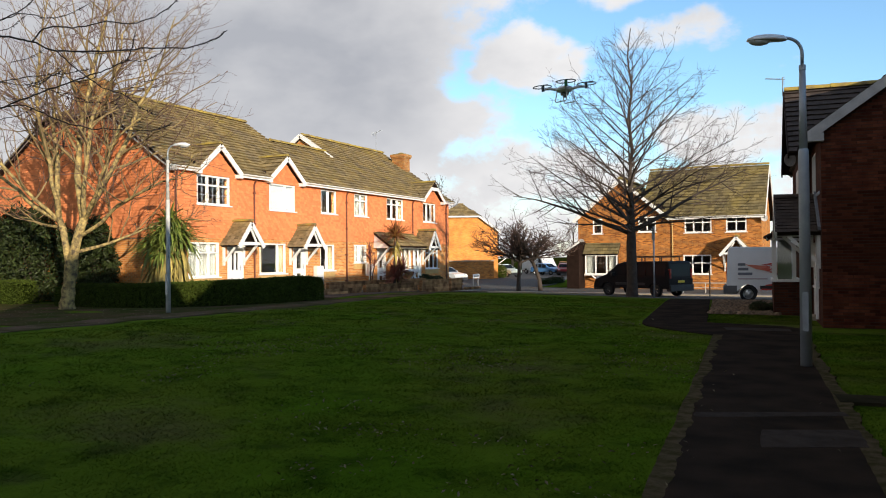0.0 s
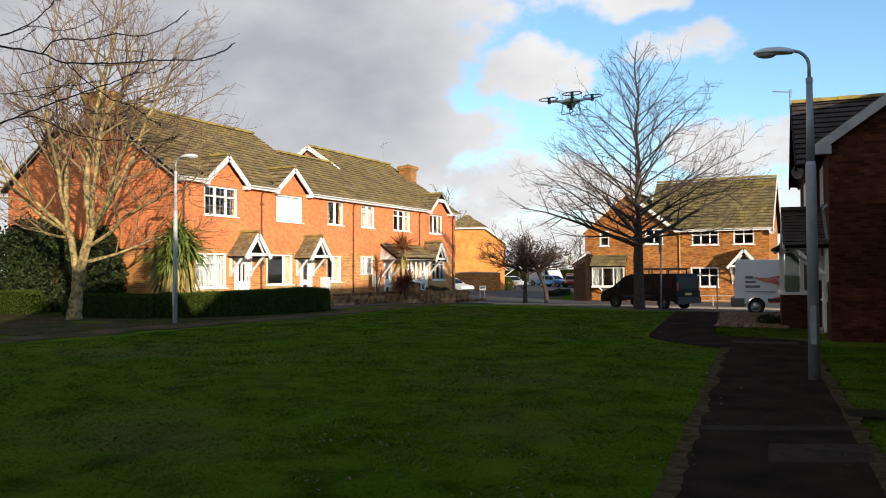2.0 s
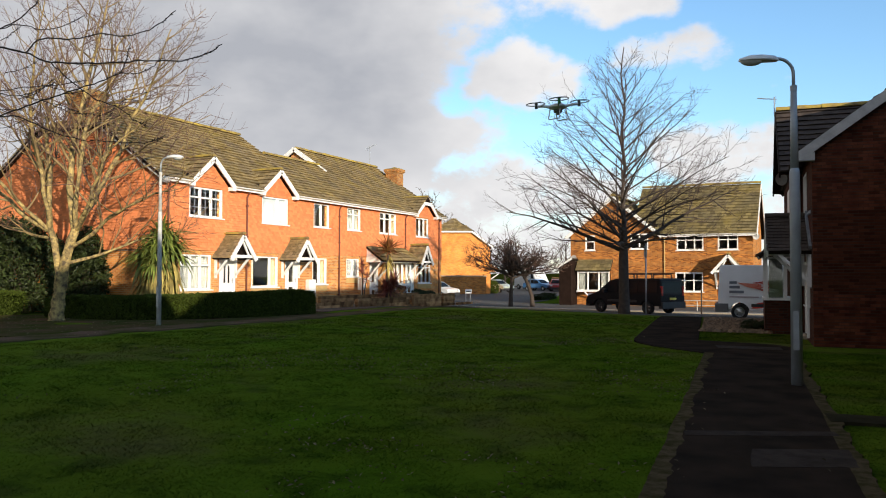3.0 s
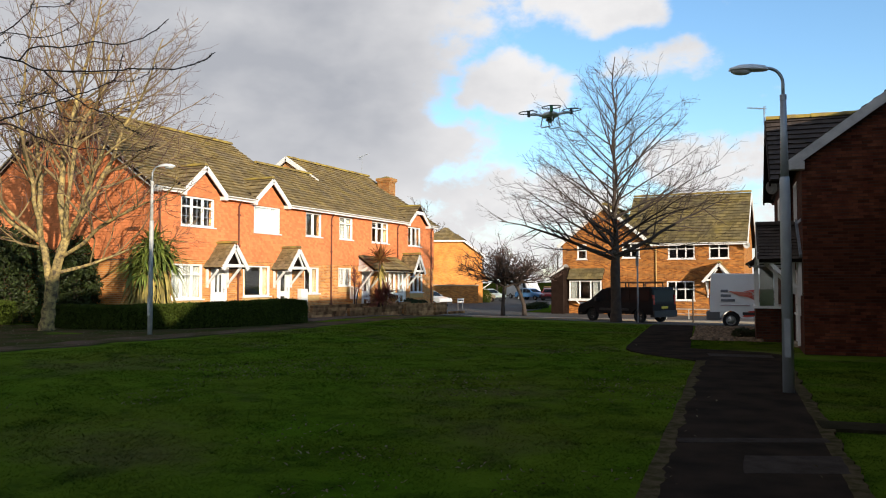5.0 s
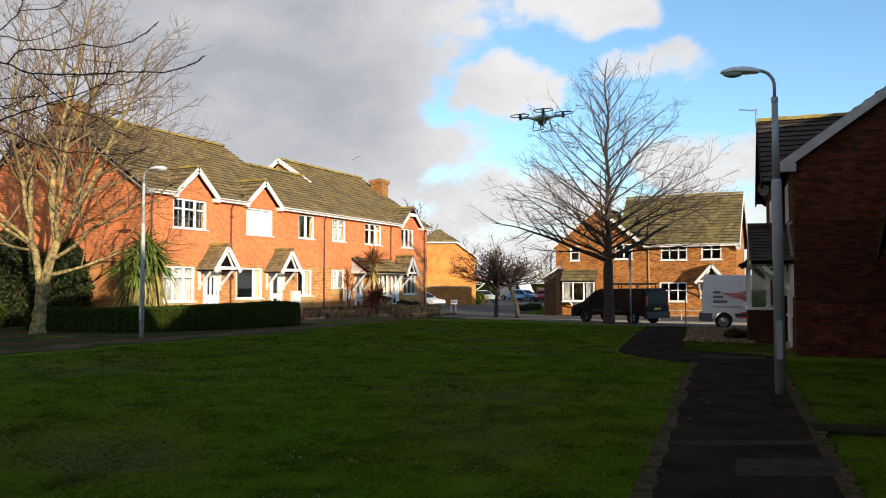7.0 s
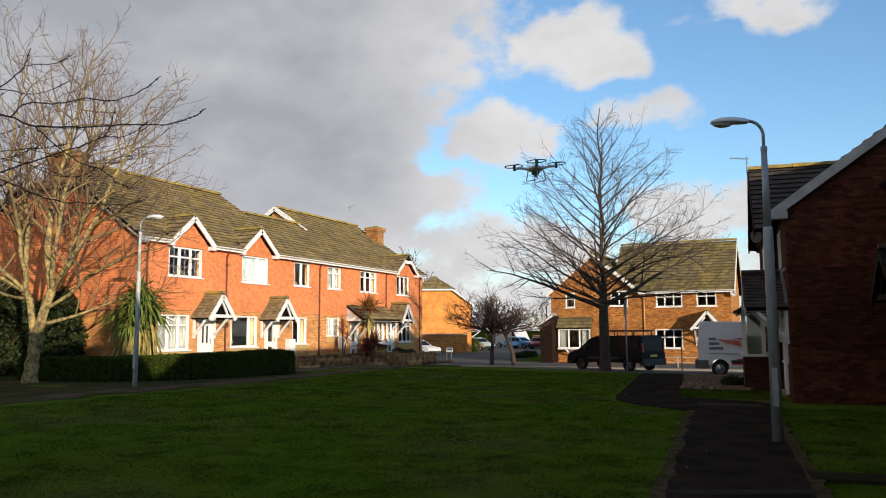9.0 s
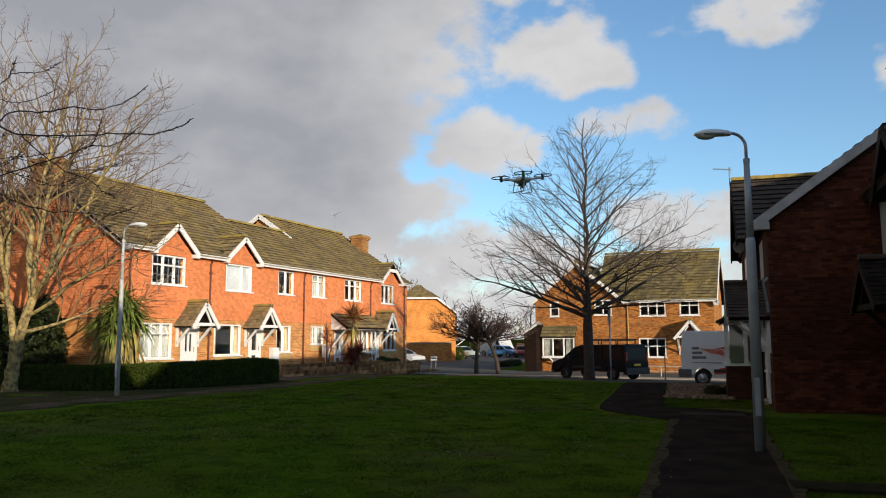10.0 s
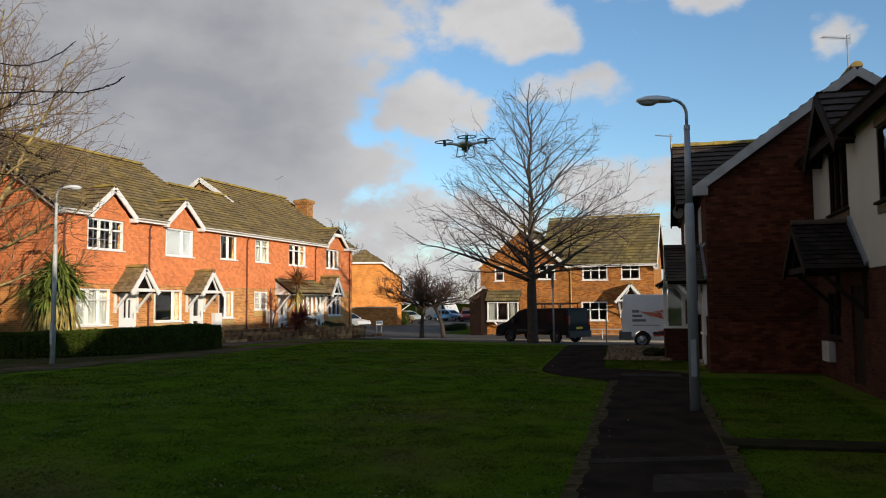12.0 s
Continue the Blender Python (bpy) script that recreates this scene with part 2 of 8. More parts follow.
LAURELGREEN = mat("shrub leaf", (0.030, 0.044, 0.011), 0.55, 0.5, 6, 0.2, spec=0.25, island=1.0)
PALM = mat("cordyline leaf", (0.085, 0.135, 0.022), 0.5, 0.3, 6, 0.1, island=0.8, second=(0.17, 0.19, 0.04))
PALM_OLD = mat("yellowed cordyline leaf", (0.36, 0.28, 0.07), 0.7, 0.4, 6, 0.1, island=0.7, second=(0.20, 0.16, 0.05))
PALM_G = mat("gold bronze cordyline leaf", (0.26, 0.15, 0.035), 0.6, 0.4, 5, 0.1, island=0.8, second=(0.24, 0.06, 0.035))
PALM_R = mat("bronze cordyline leaf", (0.20, 0.055, 0.04), 0.5, 0.3, 6, 0.1, island=0.7)


# ---- builders ----
def grid_mesh(name, verts, faces):
    me = bpy.data.meshes.new(name)
    me.from_pydata(verts, [], faces)
    me.update()
    return me


def add_mesh(name, me, material, parent=None, label="", m=None):
    ob = new(name, me)
    if material is not None and not me.materials:
        me.materials.append(material)
    ob.parent = parent
    if m is not None:
        ob.matrix_basis = m
    if label:
        ob["label"] = label
    return ob


def part(name, bm, material, parent=None, label="", smooth=False, m=None):
    me = bpy.data.meshes.new(name)
    if smooth:
        for f in bm.faces:
            f.smooth = True
    bm.to_mesh(me)
    bm.free()
    return add_mesh(name, me, material, parent, label, m)


def thing(name, label, category, m=None, group="", kind=""):
    e = new(name)
    e.empty_display_size = 0.2
    if m is not None:
        e.matrix_basis = m
    return tagged(e, label, category, group, kind)


def box(bm, x0, x1, y0, y1, z0, z1, m=None, bevel=0.0):
    ret = bmesh.ops.create_cube(bm, size=1.0)
    vs = ret["verts"]
    for v in vs:
        v.co = Vector(((x0 + x1) / 2 + v.co.x * (x1 - x0), (y0 + y1) / 2 + v.co.y * (y1 - y0), (z0 + z1) / 2 + v.co.z * (z1 - z0)))
    if bevel:
        es = list({e for v in vs for e in v.link_edges})
        r = bmesh.ops.bevel(bm, geom=es, offset=bevel, segments=2, affect="EDGES", profile=0.5)
        vs = list({v for f in r["faces"] for v in f.verts} | {v for v in vs if v.is_valid})
    if m is not None:
        for v in vs:
            v.co = m @ v.co
    return bm


def boxes(*specs, bevel=0.0, m=None):
    bm = bmesh.new()
    for s in specs:
        box(bm, *s, bevel=bevel, m=m)
    return bm


def beam(bm, a, b, w, h, up=(0, 0, 1)):
    """A square timber from a to b, w wide and h deep."""
    a, b = Vector(a), Vector(b)
    d = (b - a).normalized()
    s = d.cross(Vector(up)).normalized()
    u = s.cross(d)
    vs = [bm.verts.new(p + s * i * w / 2 + u * j * h / 2) for p in (a, b) for i, j in ((-1, -1), (1, -1), (1, 1), (-1, 1))]
    for f in ((0, 1, 2, 3), (7, 6, 5, 4), (0, 4, 5, 1), (1, 5, 6, 2), (2, 6, 7, 3), (3, 7, 4, 0)):
        bm.faces.new([vs[i] for i in f])


def prism(bm, pts, y0, y1):
    """An outline of (x, z) pulled from y0 to y1."""
    a = [bm.verts.new((x, y0, z)) for x, z in pts]
    b = [bm.verts.new((x, y1, z)) for x, z in pts]
    bm.faces.new(a)
    bm.faces.new(b[::-1])
    for i in range(len(pts)):
        j = (i + 1) % len(pts)
        bm.faces.new((a[j], a[i], b[i], b[j]))
    return bm


def tube(bm, pts, radii, sides=8, caps=True):
    """A round bar along pts."""
    pts = [Vector(p) for p in pts]
    if isinstance(radii, (int, float)):
        radii = [radii] * len(pts)
    rings, ref = [], None
    for i, p in enumerate(pts):
        d = (pts[min(i + 1, len(pts) - 1)] - pts[max(i - 1, 0)]).normalized()
        if ref is None:
            ref = d.orthogonal().normalized()
        ref = (ref - d * ref.dot(d)).normalized()
        o = d.cross(ref)
        rings.append([bm.verts.new(p + (ref * math.cos(k * math.tau / sides) + o * math.sin(k * math.tau / sides)) * radii[i]) for k in range(sides)])
    for a, b in zip(rings, rings[1:]):
        for k in range(sides):
            bm.faces.new((a[k], a[(k + 1) % sides], b[(k + 1) % sides], b[k]))
    if caps:
        bm.faces.new(rings[0][::-1])
        bm.faces.new(rings[-1])
    return bm


def wall_mesh(w, z0, z1, holes, thick, x0=0.0, top=None):
    """A wall in the plane y = 0 that faces -y, from x0 to w, with real openings through it."""
    xs = sorted({x0, w, *[h[0] for h in holes], *[h[1] for h in holes]})
    zs = sorted({z0, z1, *[h[2] for h in holes], *[h[3] for h in holes]})
    bm = bmesh.new()
    vert = {}

    def V(i, k, b):
        if (i, k, b) not in vert:
            vert[i, k, b] = bm.verts.new((xs[i], thick if b else 0.0, zs[k]))
        return vert[i, k, b]

    def solid(i, k):
        if not (0 <= i < len(xs) - 1 and 0 <= k < len(zs) - 1):
            return False
        cx, cz = (xs[i] + xs[i + 1]) / 2, (zs[k] + zs[k + 1]) / 2
        return not any(h[0] < cx < h[1] and h[2] < cz < h[3] for h in holes)
    for i in range(len(xs) - 1):
        for k in range(len(zs) - 1):
            if not solid(i, k):
                continue
            bm.faces.new((V(i, k, 0), V(i + 1, k, 0), V(i + 1, k + 1, 0), V(i, k + 1, 0)))
            bm.faces.new((V(i, k, 1), V(i, k + 1, 1), V(i + 1, k + 1, 1), V(i + 1, k, 1)))
            for di, dk, e in ((-1, 0, ((i, k + 1), (i, k))), (1, 0, ((i + 1, k), (i + 1, k + 1))), (0, -1, ((i, k), (i + 1, k))), (0, 1, ((i + 1, k + 1), (i, k + 1)))):
                if not solid(i + di, k + dk):
                    (a, b), (c, d) = e
                    bm.faces.new((V(a, b, 0), V(a, b, 1), V(c, d, 1), V(c, d, 0)))
    return bm


def hung_tiles(x0, x1, z0, z1, holes, seed=0, gauge=0.105, width=0.165, inside=None):
    """Courses of small clay tiles on a wall in y = 0, each lapped over the one below; inside(x, z) trims the outline."""
    rnd = random.Random(seed)
    vs, fs = [], []
    rows = int((z1 - z0) / gauge) + 1
    for r in range(rows):
        z = z0 + r * gauge
        zt = min(z + gauge * 1.12, z1)
        if zt - z < 0.02:
            continue
        x = x0 - (width / 2 if r % 2 else 0)
        while x < x1:
            a, b = max(x, x0), min(x + width - 0.004, x1)
            x += width
            if b - a < 0.03:
                continue
            cx, cz = (a + b) / 2, z + gauge / 2
            if inside and not inside(cx, cz):
                continue
            for h in holes:
                if h[2] < cz < h[3] and h[0] < b and a < h[1]:
                    if a < h[0]:
                        b = h[0]
                    elif b > h[1]:
                        a = h[1]
                    else:
                        a = b
            if b - a < 0.02:
                continue
            k = len(vs)
            o = -0.042 - rnd.random() * 0.010
            dz = rnd.uniform(-0.004, 0.004)
            vs += [(a, o, z + dz), (b, o, z + dz), (b, -0.008, zt), (a, -0.008, zt), (a, 0.0, z + dz + 0.004), (b, 0.0, z + dz + 0.004)]
            fs += [(k, k + 1, k + 2, k + 3), (k + 1, k, k + 4, k + 5), (k, k + 3, k + 4), (k + 1, k + 5, k + 2)]
    return grid_mesh("hung_tiles", vs, fs)


def roof_tiles(x0, x1, length, seed=0, gauge=0.30, width=0.30, inside=None):
    """Interlocking tiles on a slope in the plane z = 0: x along the eave, y up the slope."""
    rnd = random.Random(seed)
    vs, fs = [], []
    y = -0.04
    r = 0
    while y < length:
        yt = min(y + gauge * 1.06, length)
        x = x0 - (width / 2 if r % 2 else 0)
        while x < x1:
            a, b = max(x, x0), min(x + width - 0.006, x1)
            x += width
            if b - a < 0.04 or (inside and not inside((a + b) / 2, y + gauge / 2)):
                continue
            k = len(vs)
            o = 0.2 * gauge + rnd.random() * 0.014
            dy = rnd.uniform(-0.008, 0.008)
            vs += [(a, y + dy, o), (b, y + dy, o), (b, yt, 0.018), (a, yt, 0.018), (a, y + dy + 0.035, 0.004), (b, y + dy + 0.035, 0.004)]
            fs += [(k, k + 1, k + 2, k + 3), (k + 1, k, k + 4, k + 5), (k, k + 3, k + 4), (k + 1, k + 5, k + 2)]
        y += gauge
        r += 1
    return grid_mesh("roof_tiles", vs, fs)


def slope_matrix(origin, along, up):
    """The frame of a roof slope: x along its eave, y up it, z out of it."""
    x, y = Vector(along).normalized(), Vector(up).normalized()
    z = x.cross(y)
    m = Matrix((x, y, z)).transposed().to_4x4()
    m.translation = Vector(origin)
    return m


def roof_slope(parent, origin, along, up, x0, x1, length, material=None, seed=0, inside=None, outline=None, gauge=0.30, width=0.30):
    """One tiled slope: a deck with thickness, and its tiles as one sheet of pieces."""
    m = slope_matrix(origin, along, up)
    bm = bmesh.new()
    pts = outline or [(x0, 0), (x1, 0), (x1, length), (x0, length)]
    lo = [bm.verts.new((x, y, -0.10)) for x, y in pts]
    hi = [bm.verts.new((x, y, 0.0)) for x, y in pts]
    bm.faces.new(hi)
    bm.faces.new(lo[::-1])
    for i in range(len(pts)):
        j = (i + 1) % len(pts)
        bm.faces.new((lo[i], lo[j], hi[j], hi[i]))
    deck = part("roof", bm, DARKWOOD, parent, "tiled pitched roof", m=m)
    t = add_mesh("roof_tiles", roof_tiles(x0, x1, length, seed, gauge, width, inside), material or ROOF, deck)
    t["kind"] = "stuff"
    return deck


def ridge_row(parent, a, b, material=None, r=0.13):
    """Half-round ridge tiles from a to b, in one part a row."""
    a, b = Vector(a), Vector(b)
    n = max(1, int((b - a).length / 0.42))
    d = (b - a) / n
    rnd = random.Random(n)
    bm = bmesh.new()
    s = d.cross(Vector((0, 0, 1))).normalized()
    u = s.cross(d).normalized()
    for i in range(n):
        p, q = a + d * i, a + d * (i + 1.03)
        k = 1 + rnd.uniform(-0.08, 0.12)
        rows = []
        for c, rr in ((p, r * k * 1.08), (q, r * k)):
            rows.append([bm.verts.new(c + s * math.cos(t) * rr + u * math.sin(t) * rr * 0.8) for t in np.linspace(-0.25, math.pi + 0.25, 7)])
        for j in range(6):
            bm.faces.new((rows[0][j], rows[0][j + 1], rows[1][j + 1], rows[1][j]))
        bm.faces.new(rows[0])
        bm.faces.new(rows[1][::-1])
    return part("ridge_tiles", bm, material or MOSS, parent, "mossy half-round ridge tiles")


def window(parent, x0, x1, z0, z1, cols=2, bars=0, transom=0.0, material=None, sill=True, fill="dark", y=0.06, frame_w=0.06, leaded=False, lights=None):
    """A framed window in an opening of a wall in y = 0: frame, panes, sill, and what hangs behind it."""
    fm = material or WHITE
    w = x1 - x0
    f = frame_w
    cuts = lights or [i / cols for i in range(1, cols)]
    edges = [x0 + f] + [x0 + w * c for c in cuts] + [x1 - f]
    zt = z1 - (z1 - z0) * transom
    lits = []
    for i, (a, b) in enumerate(zip(edges, edges[1:])):
        a, b = a + (0.035 if i else 0), b - (0.035 if i < len(edges) - 2 else 0)
        lits += [(a, b, z0 + f, zt - 0.03), (a, b, zt + 0.03, z1 - f)] if transom else [(a, b, z0 + f, z1 - f)]
    bm = wall_mesh(x1, z0, z1, lits, 0.10, x0=x0)
    bmesh.ops.translate(bm, verts=bm.verts, vec=(0, y - 0.05, 0))
    win = part("window", bm, fm, parent, "white framed window" if fm is WHITE else "dark timber framed window")
    if bars:
        bm = bmesh.new()
        for a, b in zip(edges, edges[1:]):
            for i in range(1, bars + 1):
                c = a + (b - a) * i / (bars + 1)
                box(bm, c - 0.011, c + 0.011, y - 0.018, y + 0.018, z0 + f, z1 - f)
            for i in (1, 2):
                c = z0 + (z1 - z0) * i / 3
                box(bm, a, b, y - 0.016, y + 0.016, c - 0.011, c + 0.011)
        part("glazing_lattice", bm, LEAD if leaded else fm, win)["kind"] = "stuff"
    for a, b in zip(edges, edges[1:]):
        p = part("pane", boxes((a - 0.01, b + 0.01, y - 0.006, y + 0.006, z0 + f - 0.01, z1 - f + 0.01)), GLASS, win)
        p.visible_shadow = False
    if sill:
        part("sill", boxes((x0 - 0.07, x1 + 0.07, -0.09, y + 0.05, z0 - 0.055, z0 - 0.002), bevel=0.008), fm, win)
    if fill == "net":
        n = max(6, int(w / 0.05))
        bm = bmesh.new()
        top = [bm.verts.new((x0 + w * i / n, y + 0.14 + 0.02 * math.sin(i * 1.9), z1)) for i in range(n + 1)]
        bot = [bm.verts.new((x0 + w * i / n, y + 0.14 + 0.025 * math.sin(i * 1.9 + 0.3), z0)) for i in range(n + 1)]
        for i in range(n):
            bm.faces.new((bot[i], bot[i + 1], top[i + 1], top[i]))
        part("curtain", bm, CURTAIN, win, "white net curtain")
    if fill == "blind":
        part("blind", boxes((x0 + 0.02, x1 - 0.02, y + 0.05, y + 0.06, z0 + 0.02, z1 - 0.02)), BLIND, win, "white roller blind drawn down")
    if fill == "drapes":
        for s in (0, 1):
            bm = bmesh.new()
            a, b = (x0, x0 + w * 0.2) if s == 0 else (x1 - w * 0.26, x1)
            n = 10
            top = [bm.verts.new((a + (b - a) * i / n, y + 0.16 + 0.03 * math.sin(i * 2.2), z1)) for i in range(n + 1)]
            bot = [bm.verts.new((a + (b - a) * i / n, y + 0.16 + 0.035 * math.sin(i * 2.2 + 0.4), z0)) for i in range(n + 1)]
            for i in range(n):
                bm.faces.new((bot[i], bot[i + 1], top[i + 1], top[i]))
            part("curtain", bm, DRAPE, win, "beige curtain drawn aside")
    return win


def door(parent, x0, x1, z0, z1, style="two", y=0.07):
    """A white panelled door in its frame, with glazed slots and a handle."""
    bm = boxes((x0, x0 + 0.07, y - 0.06, y + 0.06, z0, z1), (x1 - 0.07, x1, y - 0.06, y + 0.06, z0, z1), (x0 + 0.07, x1 - 0.07, y - 0.06, y + 0.06, z1 - 0.07, z1))
    d = part("door", bm, WHITE, parent, "white panelled front door")
    a, b = x0 + 0.075, x1 - 0.075
    holes = []
    cx = (a + b) / 2
    if style == "two":
        holes = [(cx - 0.18, cx - 0.06, z0 + 0.95, z0 + 1.65), (cx + 0.06, cx + 0.18, z0 + 0.95, z0 + 1.65)]
    elif style == "tall":
        holes = [(cx - 0.16, cx + 0.16, z0 + 0.95, z1 - 0.22), (cx - 0.16, cx + 0.16, z0 + 0.25, z0 + 0.72)]
    elif style == "oval":
        holes = [(cx - 0.12, cx + 0.12, z0 + 0.9, z0 + 1.5), (cx - 0.15, cx + 0.15, z0 + 0.2, z0 + 0.45)]
    bm = wall_mesh(b, z0 + 0.03, z1 - 0.075, holes, 0.045, x0=a)
    bmesh.ops.translate(bm, verts=bm.verts, vec=(0, y - 0.03, 0))
    leaf = part("door_leaf", bm, WHITE, d)
    for h in holes:
        part("pane", boxes((h[0], h[1], y - 0.012, y - 0.002, h[2], h[3])), GLASS, d)
    bm = boxes((b - 0.10, b - 0.07, y - 0.055, y - 0.031, z0 + 0.92, z0 + 1.14), (b - 0.20, b - 0.075, y - 0.085, y - 0.06, z0 + 1.04, z0 + 1.06), bevel=0.004)
    part("door_handle", bm, STEEL, d, "metal lever handle")
    part("doorstep", boxes((x0 - 0.1, x1 + 0.1, -0.35, y + 0.1, z0 - 0.16, z0), bevel=0.01), CONCRETE, d)
    return d


def porch(parent, x0, x1, ze, rise, out, brace=True, material=None, timber=None, seed=0):
    """A gabled canopy: two tiled slopes on white timbers with braces back to the wall, its gable facing -y."""
    tm = timber or WHITE
    cx, half = (x0 + x1) / 2, (x1 - x0) / 2
    over = 0.12
    L = math.hypot(half + over, rise * (half + over) / half)
    k = rise / half
    p = part("porch", boxes((cx - 0.05, cx + 0.05, -out, 0, ze + rise - 0.18, ze + rise - 0.06)), tm, parent, "gabled porch canopy with white timbers")
    for s in (-1, 1):
        e = (cx + s * (half + over), -out - 0.12 if s < 0 else 0.0, ze - k * over)
        if s > 0:
            roof_slope(p, (e[0], -out - 0.12, e[2]), (0, 1, 0), (-s, 0, k), 0, out + 0.12, L, material, seed + 3, gauge=0.16, width=0.19).name = "canopy_slope"
        else:
            roof_slope(p, (e[0], 0, e[2]), (0, -1, 0), (1, 0, k), 0, out + 0.12, L, material, seed + 4, gauge=0.16, width=0.19).name = "canopy_slope"
    bm = bmesh.new()
    for s in (-1, 1):
        beam(bm, (cx + s * (half + over), -out - 0.1, ze - k * over - 0.08), (cx, -out - 0.1, ze + rise - 0.08), 0.05, 0.17)
    part("bargeboard", bm, tm, p)
    bm = boxes((x0, x1, -out - 0.04, -out + 0.06, ze - 0.14, ze - 0.02))
    for s in (-1, 1):
        beam(bm, (cx + s * half * 0.62, -out + 0.01, ze - 0.02), (cx + s * half * 0.12, -out + 0.01, ze + rise * 0.62), 0.06, 0.07)
        box(bm, cx + s * (half - 0.05) - 0.05, cx + s * (half - 0.05) + 0.05, -out + 0.06, 0, ze - 0.135, ze - 0.025)
    part("truss", bm, tm, p)
    if brace:
        for s in (-1, 1):
            bm = bmesh.new()
            x = cx + s * (half - 0.05)
            beam(bm, (x, -out * 0.85, ze - 0.12), (x, -0.05, ze - 0.12 - out * 0.8), 0.08, 0.08, up=(1, 0, 0))
            box(bm, x - 0.04, x + 0.04, -0.08, 0, ze - 0.26 - out * 0.8, ze - 0.14)
            part("brace", bm, tm, p)
    ridge_row(p, (cx, -out - 0.12, ze + rise + 0.04), (cx, 0, ze + rise + 0.04), MOSS if material is None else ROOF_DARK, 0.09)
    return p


def downpipe(parent, x, z0, z1, y=-0.07, material=None):
    bm = tube(bmesh.new(), [(x, -0.22, z1), (x, -0.20, z1 - 0.08), (x, y, z1 - 0.28), (x, y, z0)], 0.038, 8)
    for z in np.arange(z0 + 0.5, z1 - 0.3, 1.3):
        box(bm, x - 0.055, x + 0.055, y - 0.05, 0.0, z - 0.03, z + 0.03)
    return part("downpipe", bm, material or BROWNPIPE, parent, "" if material else "brown plastic rainwater pipe", smooth=False)


def gutter(parent, x0, x1, y, z, material=None):
    bm = bmesh.new()
    prof = [(0.06 * math.cos(t), 0.06 * math.sin(t)) for t in np.linspace(math.pi, math.tau, 7)]
    a = [bm.verts.new((x0, y + c, z + s)) for c, s in prof]
    b = [bm.verts.new((x1, y + c, z + s)) for c, s in prof]
    for i in range(6):
        bm.faces.new((a[i], a[i + 1], b[i + 1], b[i]))
    bm.faces.new(a[::-1])
    bm.faces.new(b)
    return part("gutter", bm, material or WHITE, parent)


def ground_z(x, y):
    """The lay of the land: a little higher before the terrace, falling to the road."""
    def smooth(t):
        t = min(max(t, 0.0), 1.0)
        return t * t * (3 - 2 * t)
    return 0.2 * smooth((-x - 6) / 11) * (1 - smooth((y - 32) / 14)) - 0.38 * smooth((y - 29) / 16)


# ---- ground ----
def grass_mat(name, k, bump):
    """Lawn colour: broad swathes, darker coarse clumps, and thin trodden places."""
    m = mat(name, (0.056 * k, 0.118 * k, 0.0055 * k), 0.95, 0.22, 0.30, bump, 60, spec=0.0, second=(0.086 * k, 0.110 * k, 0.011 * k))
    weather(m, (0.018 * k, 0.042 * k, 0.003 * k), 1.3, 0.50, 0.66, 0.85, 5)
    weather(m, (0.100 * k, 0.150 * k, 0.012 * k), 0.55, 0.51, 0.70, 0.75, 5)
    b = m.node_tree.nodes["Principled BSDF"]
    b.inputs["Sheen Weight"].default_value, b.inputs["Sheen Roughness"].default_value, b.inputs["Sheen Tint"].default_value = 0.07, 0.5, (0.42, 0.62, 0.12, 1)
    weather(m, (0.085, 0.080, 0.026), 0.33, 0.53, 0.66, 0.8, 9)
    return m


GRASS = grass_mat("grass", 0.89, 0.5)


def sheet(name, pts_left, pts_right, lift, material, label, n=14, thick=0.05, category="path", steps=None):
    """A strip of paving between two edges, laid on the land, with an edge of its own."""
    bm = bmesh.new()
    rows = []
    for (ax, ay), (bx, by) in zip(pts_left, pts_right):
        row = []
        for i in range(n + 1):
            x, y = ax + (bx - ax) * i / n, ay + (by - ay) * i / n
            row.append(bm.verts.new((x, y, ground_z(x, y) + lift)))
        rows.append(row)
    for a, b in zip(rows, rows[1:]):
        for i in range(n):
            bm.faces.new((a[i], a[i + 1], b[i + 1], b[i]))
    r = bmesh.ops.extrude_face_region(bm, geom=bm.faces[:])
    bmesh.ops.translate(bm, verts=[v for v in r["geom"] if isinstance(v, bmesh.types.BMVert)], vec=(0, 0, -thick - lift))
    bmesh.ops.recalc_face_normals(bm, faces=bm.faces)
    ob = part(name, bm, material)
    return tagged(ob, label, category, kind="structure")


def line(a, b, n):
    return [(a[0] + (b[0] - a[0]) * i / n, a[1] + (b[1] - a[1]) * i / n) for i in range(n + 1)]


def build_ground():
    xs = sorted({*np.linspace(-400, -60, 8), *np.linspace(-60, 20, 110), *np.linspace(20, 300, 7)})
    ys = sorted({*np.linspace(-200, -10, 6), *np.linspace(-10, 60, 110), *np.linspace(60, 900, 12)})
    vs = []
    for y in ys:
        for x in xs:
            bump = 0.03 * noise.noise((x * 0.35, y * 0.35, 0)) + 0.012 * noise.noise((x * 1.7, y * 1.7, 3)) if -30 < x < -1 and 0 < y < 40 else 0
            vs.append((x, y, ground_z(x, y) + bump - 0.015))
    w = len(xs)
    fs = [(j * w + i, j * w + i + 1, (j + 1) * w + i + 1, (j + 1) * w + i) for j in range(len(ys) - 1) for i in range(w - 1)]
    ob = add_mesh("ground", grid_mesh("ground", vs, fs), GRASS)
    for p in ob.data.polygons:
        p.use_smooth = True
    tagged(ob, "worn green lawn with bare trodden patches", "lawn", kind="structure")


